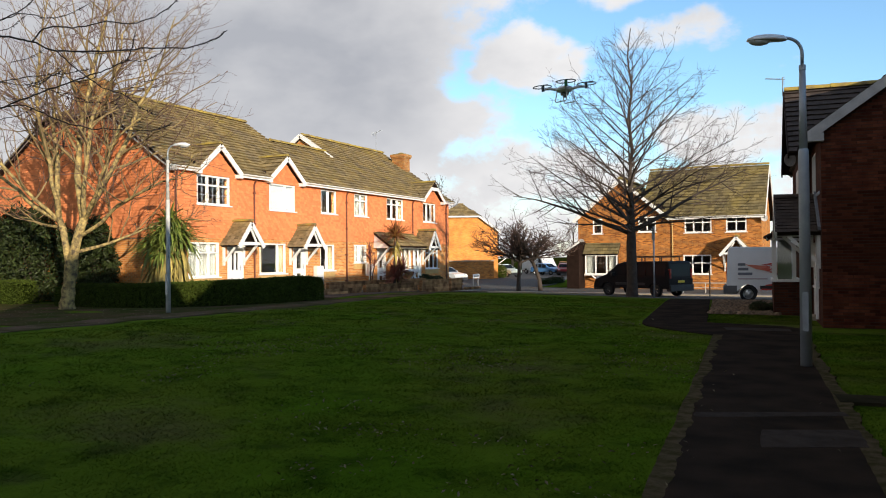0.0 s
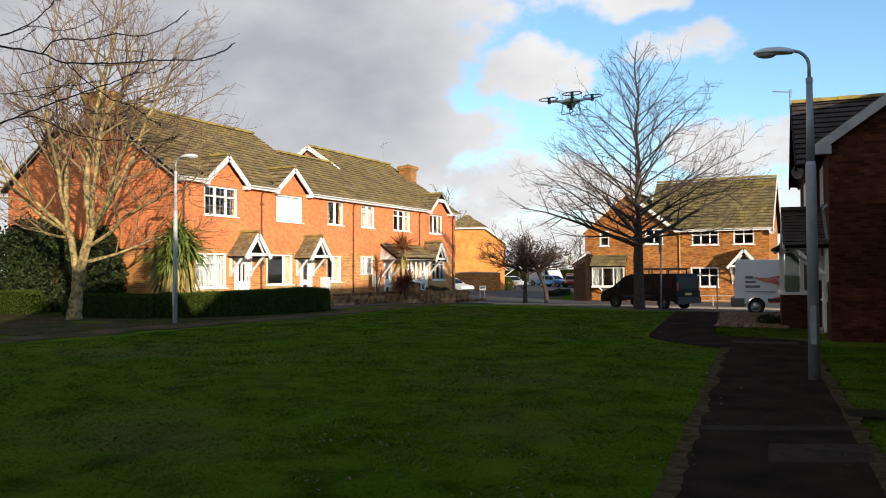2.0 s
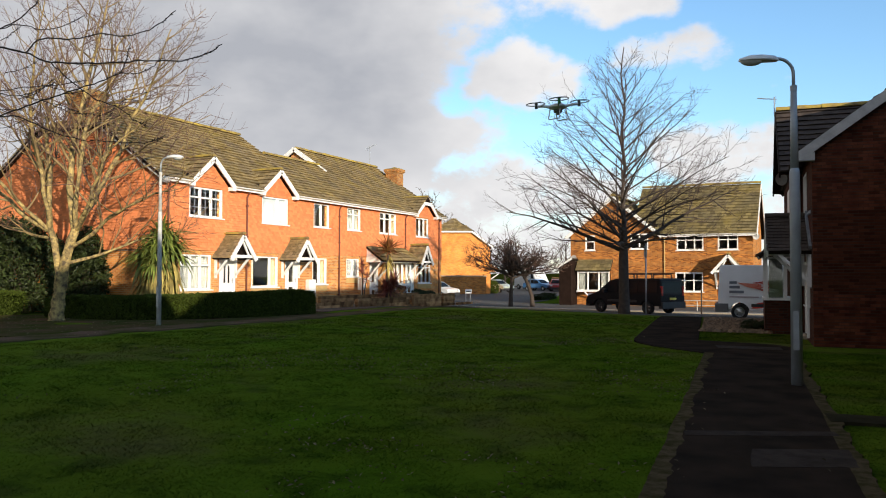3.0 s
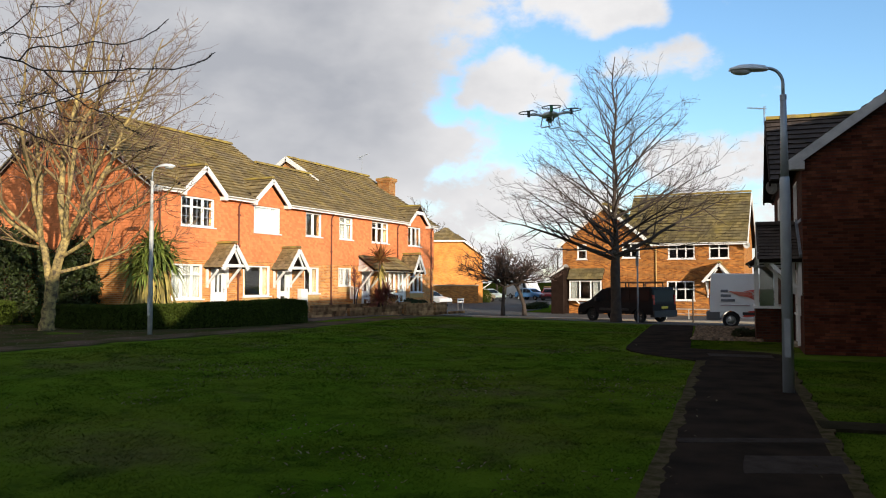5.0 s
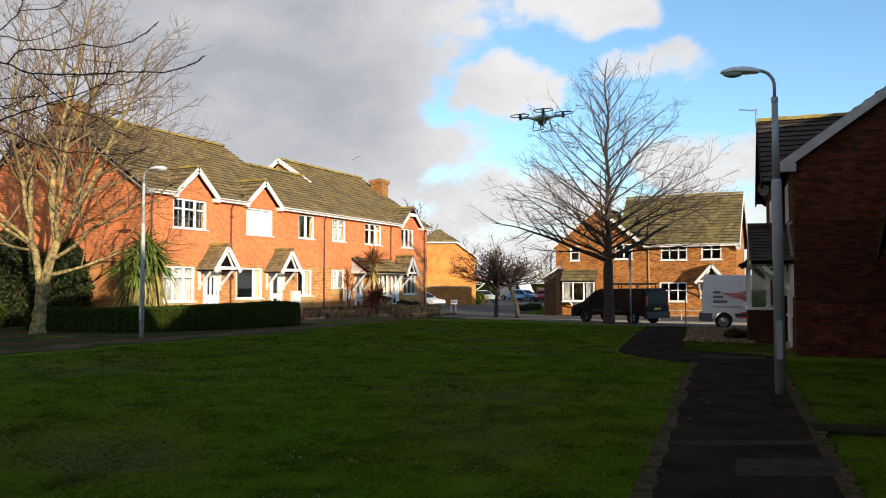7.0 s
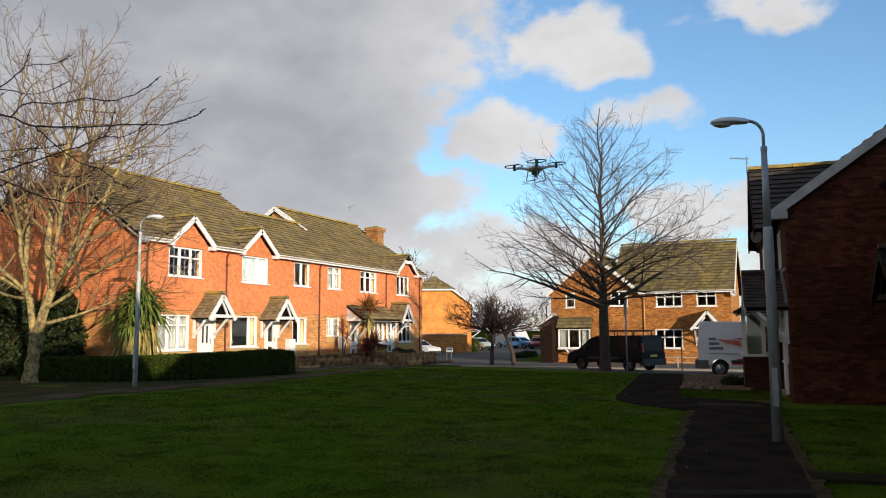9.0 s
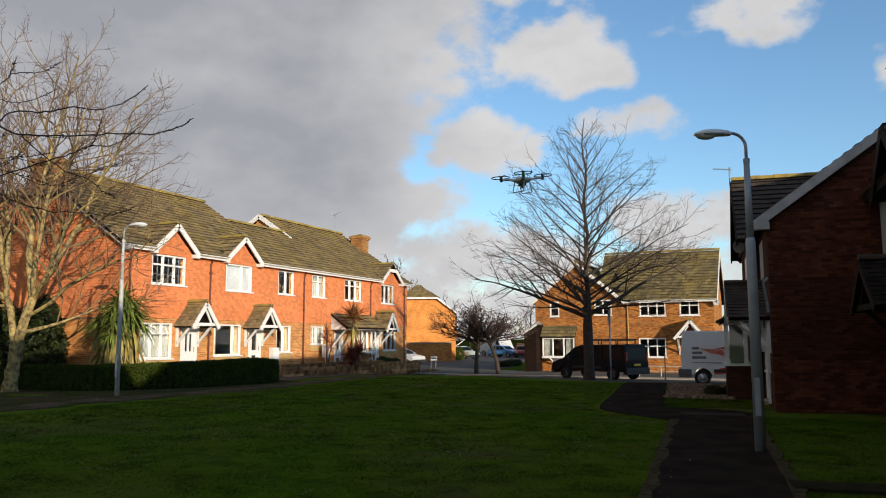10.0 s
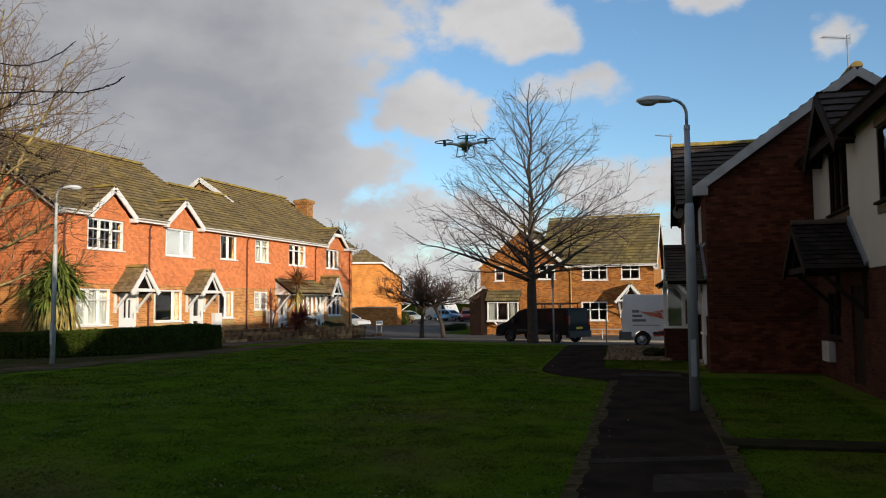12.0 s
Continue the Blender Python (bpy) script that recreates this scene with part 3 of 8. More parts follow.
build_ground()
sheet("path", line((-0.42, -6), (-2.76, 17.4), 30), line((1.05, -6), (-1.04, 17.4), 30), 0.02, ASPHALT_SHADE, "asphalt footpath with worn patches, darkened for the shade")
sheet("path", [(-2.75, 17.4), (-3.45, 17.85), (-4.15, 18.5), (-4.7, 19.3), (-4.98, 20.0), *line((-5.1, 20.6), (-6.85, 33.6), 8)], [(-1.1, 17.4), (-1.0, 18.1), (-0.95, 18.8), (-1.05, 19.5), (-1.6, 20.2), *line((-3.45, 20.7), (-5.2, 33.6), 8)], 0.0235, ASPHALT_SHADE, "asphalt footpath bending towards the road, darkened for the shade")
WORN = mat("worn earth path", (0.130, 0.088, 0.062), 1.0, 0.6, 1.1, 0.8, 30, spec=0.0, second=(0.060, 0.058, 0.022))
UNDER = mat("leaf-strewn soil", (0.090, 0.062, 0.035), 1.0, 0.7, 0.9, 1.0, 25, spec=0.0, second=(0.044, 0.056, 0.015))


def wavy(pts, amount, seed, n=10):
    """A worn edge: the line cut fine and pushed about softly."""
    out = []
    for (ax, ay), (bx, by) in zip(pts, pts[1:]):
        for i in range(n):
            x, y = ax + (bx - ax) * i / n, ay + (by - ay) * i / n
            out.append((x + amount * noise.noise((x * 0.9, y * 0.9, seed)) + amount * 0.4 * noise.noise((x * 4, y * 4, seed)), y))
    return out + [pts[-1]]


sheet("path", wavy([(-18.4, 6), (-18.2, 11), (-17.9, 16), (-17.5, 20), (-17.7, 24), (-18.2, 31), (-18.9, 42)], 0.35, 1), wavy([(-16.9, 6), (-16.8, 11), (-16.7, 16), (-16.4, 20), (-16.5, 24), (-17.0, 31), (-17.8, 42)], 0.35, 2), 0.012, WORN, "narrow trodden earth path beside the hedge", n=5)
sheet("soil_bed", wavy([(-31, 17.6), (-26, 18.4), (-22.6, 18.9), (-20.6, 20.2), (-19.8, 22.0), (-19.6, 25.2)], 0.2, 3), wavy([(-30, 13.0), (-25, 11.4), (-17.9, 11.6), (-17.6, 16.2), (-17.2, 20.5), (-17.5, 25.0)], 0.4, 4), 0.006, UNDER, "bare leaf-strewn soil under the hedge and tree", n=6)
sheet("soil_bed", wavy([(-20.9, 25.5), (-20.5, 31), (-19.9, 36), (-19.3, 42)], 0.05, 5), wavy([(-18.9, 25.5), (-19.2, 31), (-19.3, 36), (-18.9, 42)], 0.2, 6), 0.008, SOIL, "brown soil bed before the timber walls", n=4)
sheet("pavement", line((-60, 46.2), (10, 42.0), 30), line((-60, 47.8), (10, 43.6), 30), 0.05, CONCRETE, "pale concrete pavement along the road", n=3)
sheet("road", line((-60, 48.0), (10, 43.8), 30), line((-60, 56), (10, 50.5), 30), 0.015, ROADMAT, "grey worn asphalt road", n=6, category="road")
sheet("road", [(-34, 53), (-33, 60), (-46, 110), (-70, 190)], [(-20, 52), (-21, 60), (-34, 110), (-52, 190)], 0.02, ROADMAT, "grey asphalt side road running off", n=6, category="road")
sheet("path", [(-3.9, 24.2), (-4.5, 29), (-5.12, 33.6)], [(-1.9, 24.0), (-2.3, 29), (-2.7, 33.6)], 0.03, mat("gravel", (0.23, 0.155, 0.095), 0.95, 0.9, 9, 1.0, 26, spec=0.0, second=(0.10, 0.07, 0.05)), "gravelled front garden strip", n=6)
sheet("pavement", [(-14, 36.5), (-8, 35.2), (-2, 34.2), (6, 34.2)], [(-14, 43), (-8, 42.6), (-2, 42.3), (6, 42)], 0.012, ROADMAT, "asphalt parking bay by the lawn", n=6)


# ---- terrace ----
HIP_Z = 7.42              # where the near gable's clipped top begins
RZ, RS = 5.50, 0.66       # height and slope of the terrace roof plane at the front wall


HIP_IN = (HIP_Z - RZ) / RS


def gablet(h, x0, x1, apex, clipped=False, seed=0):
    """A small gable flush with the wall: hung tiles, white bargeboards and two little slopes running back into the roof."""
    cx, half = (x0 + x1) / 2, (x1 - x0) / 2
    ze = 5.32
    k = (apex - ze) / half
    bm = prism(bmesh.new(), [(x0 + 0.05, 5.14), (x1 - 0.05, 5.14), (x1 - 0.05, ze), (cx, apex - 0.06), (x0 + 0.05, ze)], 0.0, 0.2)
    g = part("gablet", bm, TILE_HUNG, h, "tile-hung gablet with white bargeboards")
    t = add_mesh("hung_tiles", hung_tiles(x0 + 0.05, x1 - 0.05, 5.14, apex, [], seed, inside=lambda x, z: z < apex - 0.12 - k * abs(x - cx)), TILE_HUNG, g)
    t["kind"] = "stuff"
    over = 0.16
    L = math.hypot(half + over, k * (half + over))
    top = apex + 0.10
    depth = 0.28 + (top - RZ) / RS
    for s in (-1, 1):
        o = (cx + s * (half + over), -0.28, top - k * (half + over))
        if s > 0:
            roof_slope(g, o, (0, 1, 0), (-1, 0, k), 0, depth, L, None, seed + 1, inside=lambda a, b, L=L: a < 0.35 + depth * b / L, outline=[(0, 0), (0.3, 0), (depth, L), (0, L)])
        else:
            roof_slope(g, o, (0, -1, 0), (1, 0, k), -depth, 0, L, None, seed + 2, inside=lambda a, b, L=L: -a < 0.35 + depth * b / L, outline=[(0, 0), (0, L), (-depth, L), (-0.3, 0)])
    bm = bmesh.new()
    for s in (-1, 1):
        beam(bm, (cx + s * (half + over), -0.27, top - k * (half + over) - 0.10), (cx + (s * 0.45 if clipped else 0), -0.27, top - (k * 0.45 if clipped else 0) - 0.10), 0.05, 0.20)
        box(bm, cx + s * (half + 0.04) - 0.11, cx + s * (half + 0.04) + 0.11, -0.28, 0.0, ze - 0.20, ze - 0.05)
    if clipped:
        box(bm, cx - 0.5, cx + 0.5, -0.30, -0.24, top - k * 0.45 - 0.17, top - k * 0.45 + 0.02)
    part("bargeboard", bm, WHITE, g)
    ridge_row(g, (cx, -0.26, top + 0.03), (cx, depth - 0.28, top + 0.03), MOSS, 0.10)
    return g


def terrace_house(y0, y1, label, ff, gf, doors, gablets, roofs, clipped_end=False, fascia=(), pipes=(), seed=0):
    """One house of the row, in its own frame: x along the front, y into the house, z up."""
    h = thing("terraced_house", label, "house", pose(-22.4, y0, 0, 0, 0, 90), group="terraced houses in a row")
    W = y1 - y0
    loc = lambda v: v - y0
    holes = [(loc(a), loc(b), c, d) for a, b, c, d, *_ in (*ff, *gf, *doors)]
    part("wall", wall_mesh(W, -0.3, 5.36, holes, 0.28), BRICK_T, h, "orange-red brick front wall")
    t = add_mesh("hung_tiles", hung_tiles(0.0, W, 2.66, 5.30, [(a - 0.03, b + 0.03, c - 0.06, d + 0.03) for a, b, c, d in holes], seed), TILE_HUNG, h, "orange clay tile hanging")
    t["kind"] = "stuff"
    for a, b, c, d, kw in ff + gf:
        window(h, loc(a), loc(b), c, d, **kw)
        if c < 2:
            part("buff_course", boxes((loc(a) - 0.05, loc(b) + 0.05, -0.012, 0.0, c - 0.32, c - 0.06)), BUFF, h)
    for a, b, c, d, st in doors:
        door(h, loc(a), loc(b), c, d, st)
    for i, (a, b, dep) in enumerate(roofs):
        L = math.hypot(dep + 0.27, RS * (dep + 0.27))
        q = math.hypot(1, RS)
        c0 = (HIP_IN + 0.27) * q
        # leave the gablets' fronts free of the eave
        notch = (0.27 + 0.10) * q
        gaps = [(loc(g[0]) - 0.1, loc(g[1]) + 0.1) for g in gablets if a <= g[0] and g[1] <= b]
        edge = [(loc(a), 0)]
        for g0, g1 in gaps:
            edge += [(g0, 0), (g0, notch), (g1, notch), (g1, 0)]
        edge += [(loc(b), 0), (loc(b), L)] + ([(2.0, L), (loc(a), c0)] if clipped_end else [(loc(a), L)])
        free = lambda x, y, gaps=gaps: not any(g0 < x < g1 and y < notch for g0, g1 in gaps)
        hip = (lambda x, y: y < c0 + (x - loc(a)) * (L - c0) / (2.0 - loc(a)) + 0.1) if clipped_end else (lambda x, y: True)
        cut = dict(outline=edge, inside=lambda x, y, free=free, hip=hip: free(x, y) and hip(x, y))
        roof_slope(h, (0, -0.27, RZ - RS * 0.27), (1, 0, 0), (0, 1, RS), loc(a), loc(b), L, None, seed + 10 + i, **cut)
        back = 10.0
        slope = (RZ + RS * dep - 5.4) / (back - dep)
        L2 = math.hypot(back - dep + 0.2, slope * (back - dep + 0.2))
        cut = dict(outline=[(-loc(b), 0), (-loc(a), 0), (-loc(a), 3.83), (-2.0, L2), (-loc(b), L2)], inside=lambda x, y: y < 3.83 + (-x - loc(a)) * (L2 - 3.83) / (2.0 - loc(a)) + 0.1) if clipped_end else {}
        roof_slope(h, (0, back + 0.2, 5.4 - slope * 0.2), (-1, 0, 0), (0, -1, slope), -loc(b), -loc(a), L2, None, seed + 30 + i, **cut)
    for a, b, dep in roofs:
        ridge_row(h, (2.0 if clipped_end else loc(a), dep, RZ + RS * dep + 0.05), (loc(b), dep, RZ + RS * dep + 0.05))
    part("wall", boxes((0, W, 9.75, 10.0, -0.3, 5.4)), BRICK_T, h)
    part("floor", boxes((0.0, W, 0.29, 9.74, 0.2, 0.40), (0.0, W, 0.29, 9.74, 2.6, 2.85), (0.0, W, 0.29, 9.74, 5.2, 5.30)), ROOM, h)
    part("party_wall", boxes((W - 0.1, W - 0.004, 0.29, 9.74, 0.40, 2.59), (W - 0.1, W - 0.004, 0.29, 9.74, 2.86, 5.19), (0.0, W - 0.1, 4.4, 4.5, 0.4, 2.59), (0.0, W - 0.1, 4.4, 4.5, 2.86, 5.19)), ROOM, h)
    for i, (a, b, apex, cl) in enumerate(gablets):
        gablet(h, loc(a), loc(b), apex, cl, seed + 50 + i * 7)
    for a, b in fascia:
        part("fascia", boxes((loc(a), loc(b), -0.27, -0.24, 5.17, 5.32), (loc(a), loc(b), -0.24, -0.045, 5.19, 5.22)), WHITE, h)
        gutter(h, loc(a), loc(b), -0.33, 5.31)
    for p in pipes:
        downpipe(h, loc(p), 0.2, 5.24)
    return h


def gable_end(h, x, face, outline, material, thick=0.28, tiles_from=None, seed=5):
    """A gable wall in the plane x of a house's frame; outline is (y, z); face -1 looks to -x."""
    bm = prism(bmesh.new(), [(min(max(y, 0.281), 9.745), z) for y, z in outline], 0, thick)
    rot = Matrix.Rotation(radians(90), 4, "Z")
    bm.transform(Matrix.Translation((x if face > 0 else x + thick, 0, 0)) @ rot)
    return part("gable_wall", bm, material, h)


D = dict
hA = terrace_house(20.4, 25.0, "end terraced house with orange tile-hung upper floor and white windows",
    [(21.74, 23.56, 3.97, 5.12, D(cols=3, transom=0.34, fill="dark", bars=1, leaded=True))],
    [(21.29, 22.94, 1.12, 2.48, D(cols=3, transom=0.30, fill="net"))],
    [(23.41, 24.38, 0.42, 2.48, "two")], [(21.70, 23.92, 6.30, False)], [(20.15, 25.0, 5.0)], clipped_end=True, fascia=[(20.15, 21.6), (24.0, 25.0)], pipes=[20.62, 24.98], seed=1)
hB = terrace_house(25.0, 31.9, "terraced house with tile-hung upper floor and a gabled porch",
    [(26.02, 27.81, 3.95, 5.12, D(lights=[0.62], fill="blind")), (29.80, 31.07, 3.99, 5.14, D(cols=2, fill="dark"))],
    [(25.37, 27.13, 1.17, 2.49, D(lights=[0.70], fill="drapes")), (29.72, 30.89, 1.24, 2.49, D(cols=2, fill="drapes"))],
    [(27.65, 28.60, 0.42, 2.46, "tall")], [(25.87, 28.13, 6.28, False)], [(25.0, 30.2, 5.0), (30.2, 31.9, 3.4)], fascia=[(25.0, 25.75), (28.25, 31.9)], pipes=[31.88], seed=2)
hC = terrace_house(31.9, 38.6, "terraced house with a lean-to canopy over door and bay window",
    [(32.67, 33.91, 3.99, 5.14, D(cols=2, transom=0.3, fill="net")), (35.86, 37.65, 3.97, 5.13, D(cols=3, transom=0.3, fill="drapes"))],
    [(32.63, 33.80, 1.60, 2.51, D(cols=2, bars=2, fill="net")), (36.98, 38.52, 1.16, 2.40, D(cols=3, fill="drapes"))],
    [(34.86, 35.74, 0.42, 2.42, "oval")], [], [(31.9, 34.9, 3.4), (34.9, 38.6, 5.0)], fascia=[(31.9, 38.6)], seed=3)
hD = terrace_house(38.6, 43.4, "end terraced house with a clipped gablet and gabled porch",
    [(40.01, 41.61, 3.97, 5.10, D(cols=3, fill="dark"))],
    [(40.29, 41.90, 1.19, 2.52, D(cols=3, transom=0.3, fill="dark"))],
    [(38.83, 39.79, 0.42, 2.46, "tall")], [(39.80, 42.30, 6.30, True)], [(38.6, 43.65, 5.0)], fascia=[(38.6, 39.65), (42.45, 43.6)], pipes=[38.66, 42.95], seed=4)

# the near end: a gable with a clipped top, its verge boards, little hip and chimney
def mossy_cap(x0, x1, y0, y1, z, hgt, seed, n=9):
    """A mortar flaunching grown over with moss: domed, lumpy, thin at the rim."""
    bm = bmesh.new()
    rows = []
    for i in range(n):
        row = []
        for j in range(n):
            u, v = i / (n - 1), j / (n - 1)
            x, y = x0 + (x1 - x0) * u, y0 + (y1 - y0) * v
            dome = min(1.0, 3.2 * min(u, 1 - u, v, 1 - v) + 0.22)
            row.append(bm.verts.new((x, y, z + hgt * dome * (0.75 + 0.7 * noise.noise((x * 5, y * 5, seed))))))
        rows.append(row)
    for a, b in zip(rows, rows[1:]):
        for j in range(n - 1):
            bm.faces.new((a[j], b[j], b[j + 1], a[j + 1]))
    rim = [rows[0][j] for j in range(n)] + [rows[i][-1] for i in range(1, n)] + [rows[-1][j] for j in range(n - 2, -1, -1)] + [rows[i][0] for i in range(n - 2, 0, -1)]
    low = [bm.verts.new((p.co.x, p.co.y, z)) for p in rim]
    for k in range(len(rim)):
        bm.faces.new((rim[k], rim[(k + 1) % len(rim)], low[(k + 1) % len(rim)], low[k]))
    bm.faces.new(low)
    bmesh.ops.recalc_face_normals(bm, faces=bm.faces)
    return bm


def end_gables():
    a = RZ - 0.06
    hip0 = 7.42
    y_in = (hip0 - a) / RS
    gable_end(hA, 0.0, -1, [(0.0, -0.3), (10.0, -0.3), (10.0, 5.36), (10 - y_in, hip0 - 0.1), (y_in, hip0 - 0.1), (0.0, 5.36)], BRICK_T)
    t = hung_tiles(0.0, 10.0, 2.66, hip0, [], 77, inside=lambda x, z: z < a - 0.05 + RS * min(x, 10 - x))
    m = Matrix.Rotation(radians(-90), 4, "Z")
    ob = add_mesh("hung_tiles", t, TILE_HUNG, hA, m=Matrix.Translation((0, 10.0, 0)) @ m)
    ob["kind"] = "stuff"
    bm = bmesh.new()
    for s in (0, 1):
        f = (lambda y: y) if s == 0 else (lambda y: 10 - y)
        beam(bm, (-0.22, f(-0.27), RZ - RS * 0.27 - 0.08), (-0.22, f(y_in), RZ + RS * y_in - 0.08), 0.045, 0.20)
        box(bm, -0.22, 0.0, f(-0.27) - 0.08, f(-0.27) + 0.08, 5.10, 5.27)
    box(bm, -0.26, -0.21, y_in - 0.1, 10 - y_in + 0.1, hip0 - 0.03, hip0 + 0.14)
    part("bargeboard", bm, WHITE_OLD, hA, "weathered white verge boards")
    half = 5 - y_in + 0.35
    Lh = 2.35 * math.hypot(1, 0.62)
    roof_slope(hA, (-0.32, 5.0, HIP_Z + 0.04), (0, -1, 0), (1, 0, 0.62), -half, half, Lh, None, 71, inside=lambda a, b: abs(a) < half * (1 - b / Lh), outline=[(-half, 0), (half, 0), (0, Lh)])
    bm = boxes((0.02, 0.80, 3.95, 5.30, 6.9, 8.78), (-0.03, 0.85, 3.90, 5.35, 8.78, 8.87), (-0.07, 0.89, 3.86, 5.39, 8.871, 8.96), bevel=0.01)
    ch = part("chimney", bm, BRICK_C, hA, "broad brick chimney stack with mossy top")
    part("chimney_cap", mossy_cap(-0.05, 0.87, 3.88, 5.37, 8.962, 0.17, 3), MOSS, ch, "lumpy yellow moss over the chimney top")
    W = 43.4 - 38.6
    gable_end(hD, W - 0.28, 1, [(0.0, -0.3), (10.0, -0.3), (10.0, 5.36), (5, RZ + RS * 5 - 0.14), (0.0, 5.36)], BRICK_T)
    bm = boxes((W - 0.45, W + 0.30, 2.95, 3.85, 6.6, 8.30), (W - 0.50, W + 0.35, 2.90, 3.90, 8.30, 8.38), (W - 0.55, W + 0.4, 2.85, 3.95, 8.381, 8.55), bevel=0.01)
    ch = part("chimney", bm, BRICK_C, hD, "square brick chimney stack with mossy cap")
    part("chimney_cap", mossy_cap(W - 0.52, W + 0.37, 2.88, 3.92, 8.552, 0.13, 4), MOSS, ch, "mossy mortar cap")
    # the cross gable that shows above the low ridge
    x0 = 34.9 - 31.9
    gable_end(hC, x0, -1, [(1.5, 5.4), (9.0, 5.4), (5, RZ + RS * 5 - 0.14)], BRICK_T)
    bm = bmesh.new()
    for s in (-1, 1):
        beam(bm, (x0 - 0.16, 5 + s * 2.2, RZ + RS * 2.8 - 0.02), (x0 - 0.16, 5, RZ + RS * 5 - 0.02), 0.045, 0.24)
    part("bargeboard", bm, WHITE, hC)
    # the taller roof's end over the low ridge
    x1 = 30.2 - 25.0
    gable_end(hB, x1 - 0.28, 1, [(1.5, 5.4), (9.0, 5.4), (5, RZ + RS * 5 - 0.14)], BRICK_T)
    porch(hA, 23.12 - 20.4, 24.40 - 20.4, 2.52, 0.80, 0.88, seed=1)
    porch(hB, 27.36 - 25.0, 28.66 - 25.0, 2.50, 0.80, 0.88, seed=2)
    porch(hD, 38.66 - 38.6 + 0.12, 39.96 - 38.6, 2.52, 0.88, 1.05, seed=3)
    # lean-to canopy and bay of the third house
    a, b, out = 34.55 - 31.9, 38.55 - 31.9, 0.95
    c = part("canopy", boxes((a, b, -out, -out + 0.05, 2.36, 2.50), (a + 0.05, a + 0.13, -out + 0.05, 0, 2.36, 2.46), (b - 0.13, b - 0.05, -out + 0.05, 0, 2.36, 2.46)), WHITE, hC, "lean-to tiled canopy on white timber")
    k = 0.72
    roof_slope(c, (0, -out - 0.1, 2.50 - k * 0.05), (1, 0, 0), (0, 1, k), a - 0.08, b + 0.08, math.hypot(out + 0.1, k * (out + 0.1)), None, 91)
    bm = prism(bmesh.new(), [(-out, 2.36), (0, 2.36), (0, 3.12), (-out, 2.44)], 0, 0.04)
    bm.transform(Matrix.Translation((a, 0, 0)) @ Matrix.Rotation(radians(90), 4, "Z"))
    part("canopy_cheek", bm, WHITE, c)
    for x in (a + 0.06, (a + b) / 2 - 0.9):
        bm = bmesh.new()
        beam(bm, (x, -out + 0.05, 2.36), (x, -0.04, 1.45), 0.09, 0.09, up=(1, 0, 0))
        part("brace", bm, WHITE, c)
    # box bay below it
    p, q = 36.95 - 31.9, 38.55 - 31.9
    bay = part("bay_window", boxes((p - 0.05, q + 0.05, -0.55, 0, 1.06, 1.15), bevel=0.006), WHITE, hC, "projecting white bay window on brackets")
    c1, c2 = p + (q - p) * 0.36, p + (q - p) * 0.68
    bm = wall_mesh(q, 1.152, 2.358, [(p + 0.07, c1 - 0.035, 1.2, 2.28), (c1 + 0.035, c2 - 0.035, 1.2, 2.28), (c2 + 0.035, q - 0.07, 1.2, 2.28)], 0.07, x0=p)
    bmesh.ops.translate(bm, verts=bm.verts, vec=(0, -0.5, 0))
    part("bay_frame", bm, WHITE, bay)
    for u, v in ((p + 0.07, p + (q - p) * 0.36 - 0.035), (p + (q - p) * 0.36 + 0.035, p + (q - p) * 0.68 - 0.035), (p + (q - p) * 0.68 + 0.035, q - 0.07)):
        part("pane", boxes((u, v, -0.47, -0.46, 1.15, 2.28)), GLASS, bay).visible_shadow = False
    for x in (p + 0.1, q - 0.2):
        bm = bmesh.new()
        beam(bm, (x, -0.5, 1.06), (x, -0.02, 0.55), 0.07, 0.07, up=(1, 0, 0))
        part("bracket", bm, WHITE, bay)


end_gables()

# ---- the houses along the path ----
R_O = Matrix.Translation((-0.7, 20.4, 0)) @ Matrix.Rotation(radians(5.2), 4, "Z")


